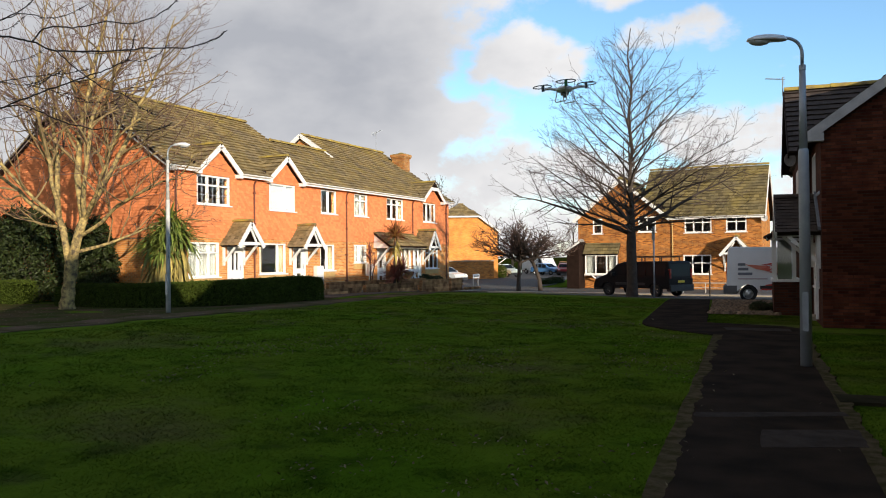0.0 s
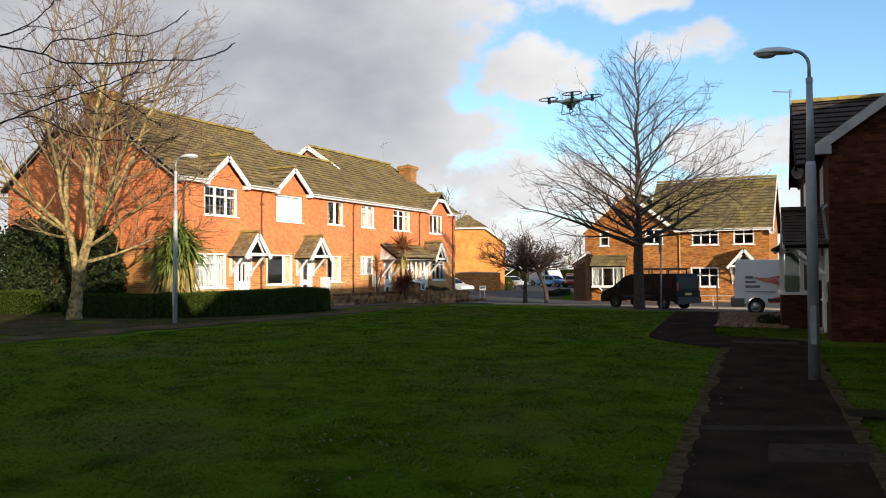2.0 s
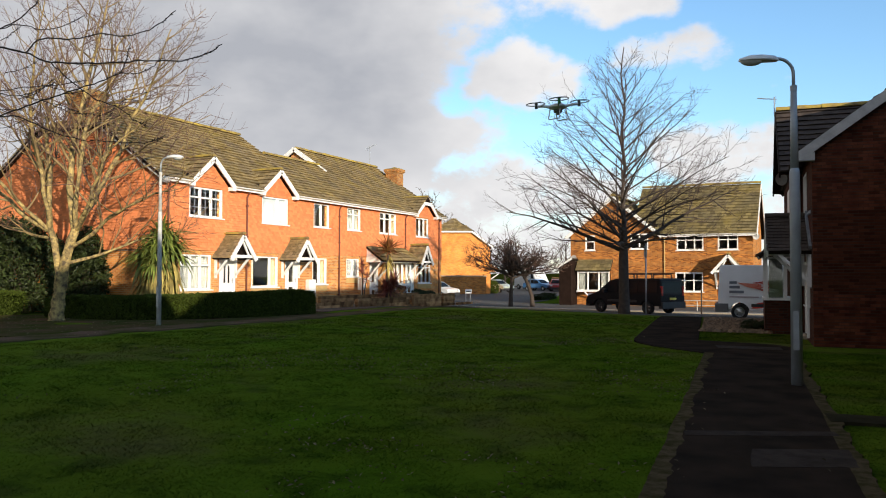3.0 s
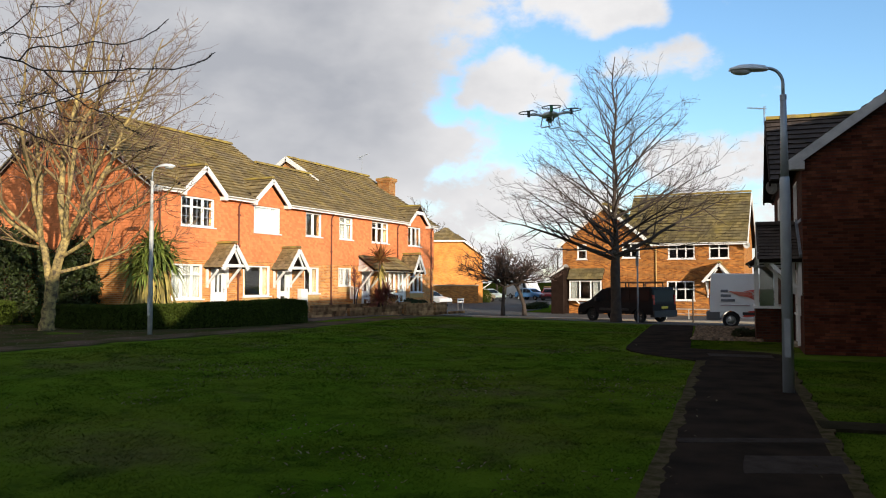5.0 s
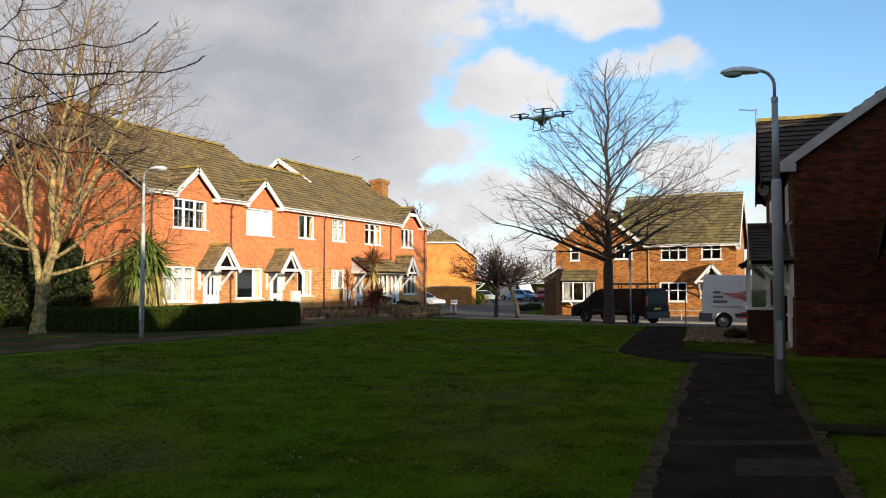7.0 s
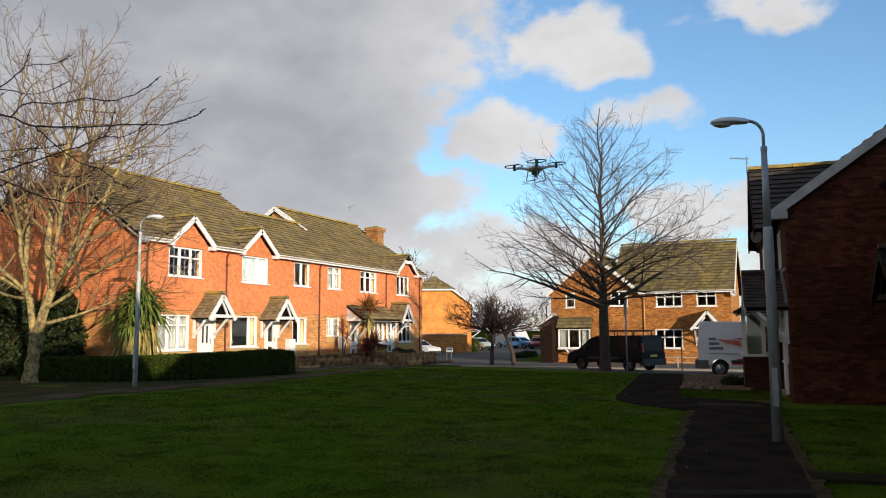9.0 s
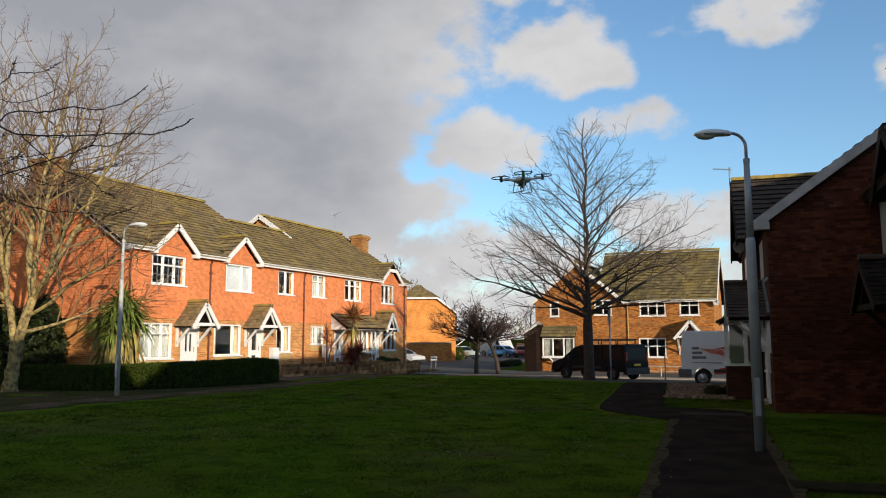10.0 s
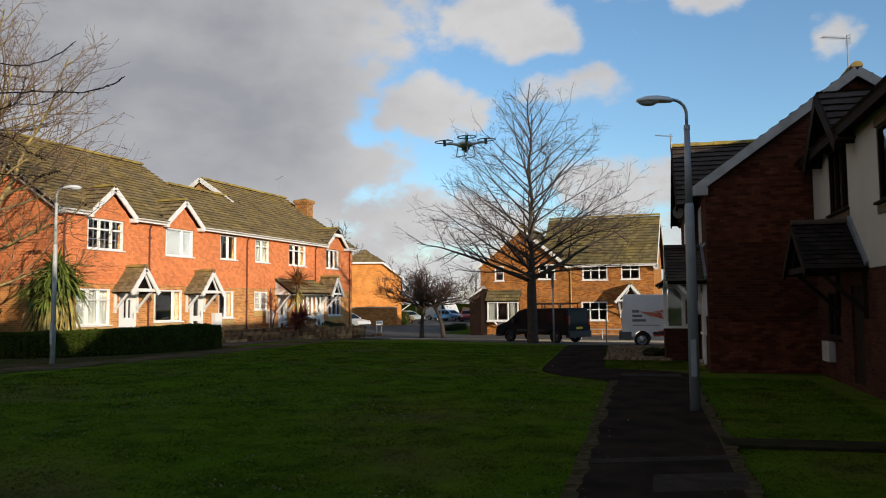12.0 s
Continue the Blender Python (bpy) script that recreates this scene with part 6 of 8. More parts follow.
def hedge(name, label, line_pts, width, height, count, seed, material, z0=None, round_top=0.12):
    """A clipped hedge along a line: a solid core darkened as the shade inside, and a skin of leaves with uneven tufts.
    """
    rnd = random.Random(seed)
    h = thing(name, label, "hedge")
    pts = [Vector((x, y, 0)) for x, y in line_pts]
    for _ in range(3):
        # cut the corners until the line bends softly
        pts = [pts[0]] + [q for a, b in zip(pts, pts[1:]) for q in (a.lerp(b, 0.25), a.lerp(b, 0.75))] + [pts[-1]]
    seg = [(b - a).length for a, b in zip(pts, pts[1:])]
    tot = sum(seg)

    def at(s):
        s = min(max(s, 0), tot)
        for (a, b), l in zip(zip(pts, pts[1:]), seg):
            if s <= l or b is pts[-1]:
                d = (b - a).normalized()
                return a + d * min(s, l), d
            s -= l
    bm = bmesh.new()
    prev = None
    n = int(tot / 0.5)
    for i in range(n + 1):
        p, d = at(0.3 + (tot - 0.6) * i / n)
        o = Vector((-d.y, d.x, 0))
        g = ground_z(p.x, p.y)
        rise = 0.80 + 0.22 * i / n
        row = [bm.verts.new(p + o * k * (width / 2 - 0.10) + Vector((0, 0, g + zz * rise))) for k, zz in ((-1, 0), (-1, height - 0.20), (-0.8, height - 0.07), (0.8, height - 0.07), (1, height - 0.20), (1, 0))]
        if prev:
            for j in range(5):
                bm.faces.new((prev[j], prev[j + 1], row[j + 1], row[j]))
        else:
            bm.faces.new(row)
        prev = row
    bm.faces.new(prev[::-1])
    # leaf green darkened to stand for the shade between the leaves
    part("core", bm, mat("hedge core shade green", (0.022, 0.032, 0.006), 1.0, 0.6, 12, 0.8, 40, spec=0.0), h)
    P = []
    while len(P) < count:
        s = rnd.uniform(0, tot)
        p, d = at(s)
        o = Vector((-d.y, d.x, 0))
        t = rnd.random()
        if t < 0.38:
            k, z = -1, rnd.uniform(0.02, height)
        elif t < 0.55:
            k, z = 1, rnd.uniform(0.02, height)
        else:
            k, z = rnd.uniform(-1, 1), height
        if rnd.random() < 0.07:
            # the rounded ends
            p, d = at(0 if rnd.random() < 0.5 else tot)
            out = d if (p - pts[-1]).length < 0.01 else -d
            o = Vector((-d.y, d.x, 0))
            phi = rnd.uniform(-1.55, 1.55)
            zz = rnd.uniform(0.02, height * 0.97) * (1.02 if out is d else 0.80)
            ins = 0.22 * max(0.0, zz / height - 0.7)
            q = p - out * (0.22 + ins) + (out * math.cos(phi) * 0.26 + o * math.sin(phi) * width / 2 * 0.9)
            P.append((q.x + rnd.gauss(0, 0.03), q.y + rnd.gauss(0, 0.03), ground_z(q.x, q.y) + zz))
            continue
        endk = min(s, tot - s)
        rr = min(1.0, 0.55 + endk / 0.6)
        q = p + o * k * width / 2 * rr
        z = z * (0.86 + 0.14 * min(1.0, endk / 0.4)) * (0.80 + 0.22 * s / tot)
        bump = 0.06 * noise.noise((q.x * 1.8, q.y * 1.8, z * 1.8))
        if abs(k) == 1 and z > height - 3 * round_top:
            q -= o * k * 0.14 * ((z - height) / (3 * round_top) + 1) ** 2
        q += o * k * bump + Vector((rnd.gauss(0, 0.02), rnd.gauss(0, 0.02), 0))
        P.append((q.x, q.y, ground_z(q.x, q.y) + z + bump + rnd.gauss(0, 0.02)))
    ob = add_mesh("leaves", leaves(P, 0.036, seed), material, h)
    ob["kind"] = "stuff"
    return h


def shrub(name, label, x, y, blobs, count, size, seed, material, z=None):
    """A bush of many leaves in uneven lobes over bare stems."""
    rnd = random.Random(seed)
    g = ground_z(x, y) if z is None else z
    h = thing(name, label, "shrub", pose(x, y, g))
    P = []
    tot = sum(b[3] * b[4] for b in blobs)
    for bx, by, bz, rx, rz in blobs:
        for _ in range(int(count * rx * rz / tot)):
            d = Vector((rnd.gauss(0, 1), rnd.gauss(0, 1), rnd.gauss(0, 1))).normalized()
            rr = rnd.uniform(0.55, 1.0) ** 0.6 * (1 + 0.25 * noise.noise(d * 2.3 + Vector((seed, bx, bz))))
            q = Vector((bx + d.x * rx * rr, by + d.y * rx * rr, bz + d.z * rz * rr))
            if q.z > 0.02:
                P.append(tuple(q))
    ob = add_mesh("leaves", leaves(P, size, seed), material, h)
    ob["kind"] = "stuff"
    bm = bmesh.new()
    for bx, by, bz, rx, rz in blobs:
        for _ in range(5):
            tube(bm, [(rnd.gauss(0, 0.08), rnd.gauss(0, 0.08), -0.05), (bx * 0.5 + rnd.gauss(0, 0.1), by * 0.5, bz * 0.5), (bx + rnd.gauss(0, rx * 0.4), by + rnd.gauss(0, rx * 0.4), bz + rnd.uniform(0, rz * 0.7))], [0.025, 0.018, 0.006], 5)
    part("branchwork", bm, BARK_D, h)["kind"] = "stuff"
    return h


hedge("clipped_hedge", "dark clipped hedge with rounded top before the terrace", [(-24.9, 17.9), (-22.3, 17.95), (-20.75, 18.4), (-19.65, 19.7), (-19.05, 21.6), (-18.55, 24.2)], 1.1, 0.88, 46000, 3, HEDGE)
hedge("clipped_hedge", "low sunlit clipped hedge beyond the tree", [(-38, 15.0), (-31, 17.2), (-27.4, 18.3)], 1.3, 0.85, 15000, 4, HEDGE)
shrub("dark_shrub", "large dark evergreen shrub against the gable", -25.6, 19.55, [(0, 0, 1.6, 0.85, 1.5), (0.6, -0.1, 1.2, 0.7, 1.2), (-0.8, 0.1, 1.5, 0.75, 1.4), (0.2, 0, 2.5, 0.6, 0.8)], 9000, 0.07, 8, LAURELGREEN)
shrub("dark_shrub", "broad dark evergreen shrub behind the leafless tree", -29.0, 19.6, [(0, 0, 1.8, 1.3, 1.8), (1.2, 0, 1.5, 0.9, 1.5), (-1.4, 0, 1.9, 1.2, 1.9), (-0.5, 0, 3.0, 0.9, 0.8)], 11000, 0.08, 10, LAURELGREEN)
shrub("dark_shrub", "tall dark evergreen shrubs at the lawn's edge", -33.5, 19.6, [(0, 0, 1.9, 1.6, 2.0), (-2.2, 0, 1.8, 1.5, 2.0), (1.8, 0.1, 1.6, 1.2, 1.7), (-4.5, 0.2, 2.1, 1.7, 2.2), (-7, -0.5, 2.2, 1.8, 2.3)], 16000, 0.085, 9, LAURELGREEN)
shrub("garden_shrub", "low dark green shrub below the end window", -21.7, 38.9, [(0, 0, 0.30, 0.42, 0.35), (0.0, 0.8, 0.25, 0.40, 0.30), (0.05, 1.5, 0.25, 0.35, 0.28)], 2400, 0.05, 12, LAURELGREEN, z=0.25)
shrub("garden_shrub", "sunny yellow-green bush by the far corner", -33.9, 77.2, [(0, 0, 0.75, 0.95, 1.0), (0.8, 0, 0.7, 0.7, 0.85)], 3800, 0.07, 13, HEDGE)
shrub("garden_shrub", "low grey shrub on the gravel", -2.6, 25.6, [(0, 0, 0.16, 0.30, 0.18), (0.38, 0.1, 0.14, 0.22, 0.16)], 1400, 0.035, 14, LAURELGREEN)


def palm(x, y, z, heads, stem_r, material, label, seed, skirt=0.0, blade=(0.045, 1.0), bend=(0.10, 0.34)):
    """A cordyline: a corky stem with bursts of long strap leaves, old ones hanging down."""
    rnd = random.Random(seed)
    h = thing("cordyline_palm", label, "palm", pose(x, y, z))
    bm = bmesh.new()
    for hx, hy, hz, count in heads:
        tube(bm, [(hx * 0.2, hy * 0.2, -0.1), (hx * 0.5, hy * 0.5, hz * 0.5), (hx, hy, hz)], [stem_r, stem_r * 0.9, stem_r * 0.8], 8)
    part("stem", bm, BARK_D, h)
    green, old = ([], []), ([], [])
    for hx, hy, hz, count in heads:
        for i in range(count):
            az = rnd.uniform(0, math.tau)
            hang = rnd.random() < skirt
            el = rnd.uniform(-1.3, -0.5) if hang else rnd.uniform(-0.25, 1.45)
            L = blade[1] * rnd.uniform(0.65, 1.15) * (1.25 if hang else 1)
            w = blade[0] * rnd.uniform(0.7, 1.2)
            d = Vector((math.cos(az) * math.cos(el), math.sin(az) * math.cos(el), math.sin(el)))
            sd = Vector((-math.sin(az), math.cos(az), 0))
            p = Vector((hx, hy, hz - (rnd.random() * 0.8 if hang else rnd.random() * 0.15)))
            vs, fs = old if hang else green
            base = len(vs)
            n = 7
            droop = rnd.uniform(*bend)
            for k in range(n + 1):
                ww = w * (0.55 + 0.9 * min(k, 2) / 2) * (1 - (k / n) ** 2.2) * 0.5 + 0.001
                up = Vector((0, 0, 0.25 * ww))
                vs += [tuple(p - sd * ww + up), tuple(p - Vector((0, 0, 0.15 * ww))), tuple(p + sd * ww + up)]
                if k:
                    q = base + (k - 1) * 3
                    fs += [(q, q + 1, q + 4, q + 3), (q + 1, q + 2, q + 5, q + 4)]
                d = (d + Vector((0, 0, -droop * (k + 1) / n * 0.9))).normalized()
                p = p + d * L / n
                p.z = max(p.z, 0.02)
    for nm, (vs, fs), mt in (("leaves", green, material), ("old_leaves", old, PALM_OLD)):
        if vs:
            ob = add_mesh(nm, grid_mesh(nm, vs, fs), mt, h, "yellowed hanging leaves" if nm == "old_leaves" else "")
            ob["kind"] = "stuff"
    return h


palm(-21.75, 19.75, 0.15, [(0.0, 0.0, 2.75, 300), (-0.35, -0.2, 2.2, 170), (0.35, 0.15, 2.3, 170), (0.1, -0.4, 1.95, 150)], 0.10, PALM, "green cordyline palm with hanging yellowed leaves", 41, skirt=0.30, blade=(0.075, 1.2), bend=(0.30, 0.75))
palm(-20.9, 34.0, 0.3, [(0.1, 0.1, 2.7, 240)], 0.06, PALM_G, "bronze-tipped cordyline palm on a pale stem beside the door", 42, skirt=0.12, blade=(0.05, 0.95), bend=(0.02, 0.22))
palm(-20.95, 34.25, 0.3, [(0.0, 0.0, 0.75, 120), (0.25, 0.3, 0.95, 110), (0.1, -0.3, 0.6, 80)], 0.05, PALM_R, "low dark red cordyline under the bay window", 44, skirt=0.1, blade=(0.05, 0.95))
palm(-21.6, 32.9, 0.3, [(0.0, 0.0, 1.5, 26), (0.15, 0.15, 1.2, 20), (-0.1, 0.1, 1.95, 24)], 0.03, PALM_R, "thin reddish garden plant against the wall", 43, skirt=0.0, blade=(0.05, 0.6))


# ---- vehicles ----
CARGLASS = mat("tinted car glass", (0.013, 0.016, 0.020), 0.08, 0.1, 3, 0.0, spec=0.06)
RUBBER = mat("tyre rubber", (0.02, 0.02, 0.02), 0.9, 0.3, 8, 0.3)
ALLOY = mat("wheel alloy", (0.45, 0.46, 0.47), 0.35, 0.2, 6, 0.05, metal=0.8)
TRIM = mat("black plastic trim", (0.028, 0.028, 0.03), 0.65, 0.3, 6, 0.1)
REDLAMP = mat("red lamp lens", (0.35, 0.02, 0.02), 0.2, 0.1)
CLEARLAMP = mat("clear lamp lens", (0.6, 0.62, 0.64), 0.15, 0.1)


def paint(name, color, rough=0.28, spec=0.5):
    return mat(name, color, rough, 0.12, 1.5, 0.02, 30, spec=spec)


def wheel(parent, x, y, r, side, rims=None):
    """A tyre with its rim; side is the sign of y that the hub looks to."""
    bm = bmesh.new()
    prof = [(r * 0.62, -0.10), (r * 0.93, -0.11), (r, -0.08), (r, 0.08), (r * 0.93, 0.11), (r * 0.62, 0.10)]
    n = 24
    rows = [[bm.verts.new((x + a * math.cos(t), y + b * side, r + a * math.sin(t))) for a, b in prof] for t in np.linspace(0, math.tau, n, endpoint=False)]
    for i in range(n):
        p, q = rows[i], rows[(i + 1) % n]
        for j in range(len(prof)):
            bm.faces.new((p[j], p[(j + 1) % len(prof)], q[(j + 1) % len(prof)], q[j]))
    bmesh.ops.recalc_face_normals(bm, faces=bm.faces)
    w = part("wheel", bm, RUBBER, parent, "black rubber tyre")
    bm = bmesh.new()
    rim = [(r * 0.63, 0.07), (r * 0.58, 0.085), (r * 0.5, 0.05), (r * 0.2, 0.075), (0.02, 0.08)]
    rows = [[bm.verts.new((x + a * math.cos(t), y + b * side, r + a * math.sin(t))) for a, b in rim] for t in np.linspace(0, math.tau, 20, endpoint=False)]
    for i in range(20):
        p, q = rows[i], rows[(i + 1) % 20]
        for j in range(len(rim) - 1):
            if j == 2 and i % 4 == 0:
                continue
            bm.faces.new((p[j], p[j + 1], q[j + 1], q[j]))
    bm.faces.new([rw[-1] for rw in rows])
    part("rim", bm, rims or ALLOY, w)
    return w


def vehicle(name, label, category, m, profile, width, wheels, r, body_mat, glass_sides, tumble=0.10, belt=0.95, glass_front=None, glass_rear=None, trims=(), lamps=(), rims=None):
    """A car or van: the outline of its side drawn inwards above the belt, arches cut, glass and trim laid on."""
    h = thing(name, label, category, m)
    hw = width / 2
    # cut wheel arches into the lower edge
    low = min(z for _, z in profile)
    arch = []
    for cx in sorted(wheels):
        arch.append([(cx + (r + 0.07) * math.cos(t), max(low, r + (r + 0.07) * math.sin(t))) for t in np.linspace(math.pi + 0.35, -0.35, 11)])
    bottom = [(min(x for x, _ in profile) + 0.12, low)]
    for a in arch:
        bottom += a
    bottom += [(max(x for x, _ in profile) - 0.12, low)]
    loop = bottom + list(profile)
    bm = bmesh.new()

    def inset(z):
        return hw - tumble * max(0.0, (z - belt)) ** 1.0 - 0.05 * max(0.0, 0.5 - z)
    L = [bm.verts.new((x, -inset(z), z)) for x, z in loop]
    R = [bm.verts.new((x, inset(z), z)) for x, z in loop]
    fl, fr = bm.faces.new(L), bm.faces.new(R[::-1])
    n = len(loop)
    for i in range(n):
        j = (i + 1) % n
        bm.faces.new((L[j], L[i], R[i], R[j]))
    bmesh.ops.recalc_face_normals(bm, faces=bm.faces)
    es = [e for e in bm.edges if (e.verts[0].co.y * e.verts[1].co.y > 0) and len(e.link_faces) == 2 and (fl in e.link_faces or fr in e.link_faces) and (e.verts[0].co.z > low + 0.3 and e.verts[1].co.z > low + 0.3) and e.calc_length() > 0.2]
    bmesh.ops.bevel(bm, geom=es, offset=0.055, segments=3, affect="EDGES", profile=0.6)
    bmesh.ops.triangulate(bm, faces=[f for f in bm.faces if len(f.verts) > 6])
    part("body", bm, body_mat, h)
    for poly in glass_sides:
        for s in (-1, 1):
            bm = bmesh.new()
            vo = [bm.verts.new((x, s * (inset(z) + 0.006), z)) for x, z in poly]
            vi = [bm.verts.new((x, s * (inset(z) - 0.03), z)) for x, z in poly]
            bm.faces.new(vo)
            for i in range(len(poly)):
                j = (i + 1) % len(poly)
                bm.faces.new((vo[i], vo[j], vi[j], vi[i]))
            bmesh.ops.recalc_face_normals(bm, faces=bm.faces)
            part("side_window", bm, CARGLASS, h)
    for nm, seg in (("windscreen", glass_front), ("rear_window", glass_rear)):
        if seg:
            (x0, z0), (x1, z1) = seg
            d = Vector((z1 - z0, 0, -(x1 - x0))).normalized() * 0.008
            if nm == "rear_window":
                d = -d if d.x > 0 else d
            else:
                d = d if d.x > 0 else -d
            bm = bmesh.new()
            ring = [(x0, -inset(z0) + 0.10, z0), (x0, inset(z0) - 0.10, z0), (x1, inset(z1) - 0.10, z1), (x1, -inset(z1) + 0.10, z1)]
            vo = [bm.verts.new(Vector(c) + d) for c in ring]
            vi = [bm.verts.new(Vector(c) - d * 4) for c in ring]
            bm.faces.new(vo)
            for i in range(4):
                bm.faces.new((vo[i], vo[(i + 1) % 4], vi[(i + 1) % 4], vi[i]))
            bmesh.ops.recalc_face_normals(bm, faces=bm.faces)
            part(nm, bm, CARGLASS, h)
    for cx in wheels:
        for s in (-1, 1):
            wheel(h, cx, s * (hw - 0.13), r, s, rims)
    for nm, spec, mt in trims:
        part(nm, boxes(spec, bevel=0.02), mt, h)
    for nm, spec, mt in lamps:
        part(nm, boxes(spec, bevel=0.012), mt, h)
    return h


GREYTRIM = mat("grey plastic cladding", (0.12, 0.12, 0.125), 0.7, 0.2, 6, 0.1)


def vans():
    black = paint("dark blue-black van paint", (0.016, 0.016, 0.018), 0.45, 0.05)
    prof = [(2.35, 0.42), (2.42, 0.62), (2.30, 0.86), (1.60, 1.10), (0.85, 1.66), (0.45, 1.76), (-2.2, 1.79), (-2.33, 1.71), (-2.42, 0.95), (-2.40, 0.42)]
    g = [[(1.42, 1.08), (0.82, 1.56), (0.36, 1.64), (0.30, 1.06)], [(0.20, 1.06), (0.20, 1.66), (-0.98, 1.68), (-0.98, 1.06)], [(-1.04, 1.06), (-1.04, 1.68), (-2.18, 1.66), (-2.18, 1.08)]]
    v = vehicle("black_van", "dark panel van with roof rack parked by the lawn", "van", pose(-9.5, 40.0, -0.24, 0, 0, 154), prof, 1.9, (1.5, -1.55), 0.33, black, g, glass_front=((1.52, 1.16), (0.90, 1.62)), glass_rear=((-2.40, 1.06), (-2.345, 1.62)), rims=TRIM,
        trims=[("front_bumper", (2.20, 2.47, -0.92, 0.92, 0.30, 0.62), TRIM), ("rear_bumper", (-2.50, -2.25, -0.93, 0.93, 0.30, 0.62), TRIM), ("side_moulding", (-0.95, 0.95, -0.965, -0.93, 0.58, 0.70), TRIM), ("side_moulding", (-0.95, 0.95, 0.93, 0.965, 0.58, 0.70), TRIM), ("number_plate", (-2.44, -2.415, -0.26, 0.26, 0.72, 0.83), mat("yellow plate", (0.7, 0.5, 0.05), 0.5, 0.1)),
               ("wing_mirror", (1.00, 1.16, 0.93, 1.12, 1.04, 1.24), TRIM), ("wing_mirror", (1.00, 1.16, -1.12, -0.93, 1.04, 1.24), TRIM)],
        lamps=[("tail_lamp", (-2.43, -2.33, 0.78, 0.90, 0.92, 1.40), REDLAMP), ("tail_lamp", (-2.43, -2.33, -0.90, -0.78, 0.92, 1.40), REDLAMP), ("headlamp", (2.12, 2.40, 0.55, 0.86, 0.78, 0.98), CLEARLAMP), ("headlamp", (2.12, 2.40, -0.86, -0.55, 0.78, 0.98), CLEARLAMP)])
    for x in (-1.8, -0.6, 0.35):
        part("roof_bar", boxes((x - 0.025, x + 0.025, -0.72, 0.72, 1.96, 2.00), (x - 0.025, x + 0.025, -0.74, -0.70, 1.74, 1.96), (x - 0.025, x + 0.025, 0.70, 0.74, 1.74, 1.96)), TRIM, v)
    bm = bmesh.new()
    for y in (-0.55, -0.15):
        beam(bm, (-2.1, y, 2.03), (0.9, y, 2.03), 0.06, 0.06)
    for x in np.arange(-1.95, 0.9, 0.28):
        beam(bm, (x, -0.53, 2.03), (x, -0.17, 2.03), 0.03, 0.03)
    part("ladder", bm, mat("brown ladder", (0.20, 0.10, 0.05), 0.6, 0.3), v, "brown ladder on the roof bars")

    white = paint("white van paint", (0.72, 0.72, 0.73), 0.35)
    prof = [(2.5, 0.45), (2.55, 0.85), (2.35, 1.10), (1.75, 1.25), (1.05, 2.05), (0.6, 2.32), (-2.3, 2.36), (-2.42, 2.28), (-2.48, 1.1), (-2.46, 0.45)]
    g = [[(1.55, 1.26), (1.0, 1.90), (0.55, 1.92), (0.50, 1.22)]]
    m = pose(-2.28, 35.9, -0.20, 0, 0, 4)
    v = vehicle("white_van", "white high-roofed utility van with a red swirl emblem", "van", m, prof, 1.95, (1.62, -1.62), 0.34, white, g, tumble=0.07, belt=1.2, glass_front=((1.70, 1.30), (1.08, 1.98)),
        trims=[("rear_bumper", (-2.62, -2.06, -0.985, 0.985, 0.34, 0.70), GREYTRIM), ("front_bumper", (2.3, 2.62, -0.96, 0.96, 0.32, 0.66), TRIM), ("side_moulding", (-1.15, 1.15, -0.99, -0.955, 0.56, 0.70), TRIM), ("roof_seam", (-2.2, 0.4, -0.90, -0.86, 2.02, 2.05), white)],
        lamps=[("tail_lamp", (-2.50, -2.42, -0.92, -0.80, 1.0, 1.5), REDLAMP), ("tail_lamp", (-2.50, -2.42, 0.80, 0.92, 1.0, 1.5), REDLAMP)])
    # the emblem and its wording as plain shapes on the near side
    ink, red, violet = mat("grey sign ink", (0.16, 0.17, 0.20), 0.5, 0.1), mat("red sign ink", (0.55, 0.05, 0.03), 0.5, 0.1), mat("violet sign ink", (0.16, 0.05, 0.13), 0.5, 0.1)
    y = lambda z: -(0.975 - 0.07 * max(0, z - 1.2)) - 0.006
    for z, w in ((1.60, 0.30), (1.40, 0.42), (1.20, 0.58)):
        part("sign_bar", boxes((-2.02, -2.02 + w, y(z) - 0.004, y(z) + 0.03, z - 0.055, z + 0.055)), ink, v)
    part("sign_bar", boxes((-2.02, -0.85, y(0.98) - 0.004, y(0.98) + 0.03, 0.96, 1.01)), mat("pale sign ink", (0.42, 0.34, 0.36), 0.5, 0.1), v)
    for i in range(6):
        cx, cz, rx, rz = -0.72 - 0.13 * i + 0.35, 1.42 + 0.015 * i, 0.62 - 0.085 * i, 0.27 - 0.034 * i
        bm = bmesh.new()
        a, b = [], []
        for t in np.linspace(-1.9, 1.9, 26):
            for lst, k in ((a, 1.0), (b, 0.86 - 0.01 * i)):
                x, z = cx + rx * k * math.cos(t), cz + rz * k * math.sin(t)
                lst.append((bm.verts.new((x, y(z) - 0.004 - 0.0012 * i, z)), bm.verts.new((x, y(z) + 0.03, z))))
        for j in range(25):
            bm.faces.new((a[j][0], a[j + 1][0], b[j + 1][0], b[j][0]))
            bm.faces.new((a[j][0], a[j][1], a[j + 1][1], a[j + 1][0]))
        part("emblem_arc", bm, red if i > 1 else violet, v)
    bm = prism(bmesh.new(), [(-1.72, 1.60), (-0.75, 1.52), (-0.75, 1.30), (-1.3, 1.40)], y(1.45) - 0.004, y(1.45) + 0.03)
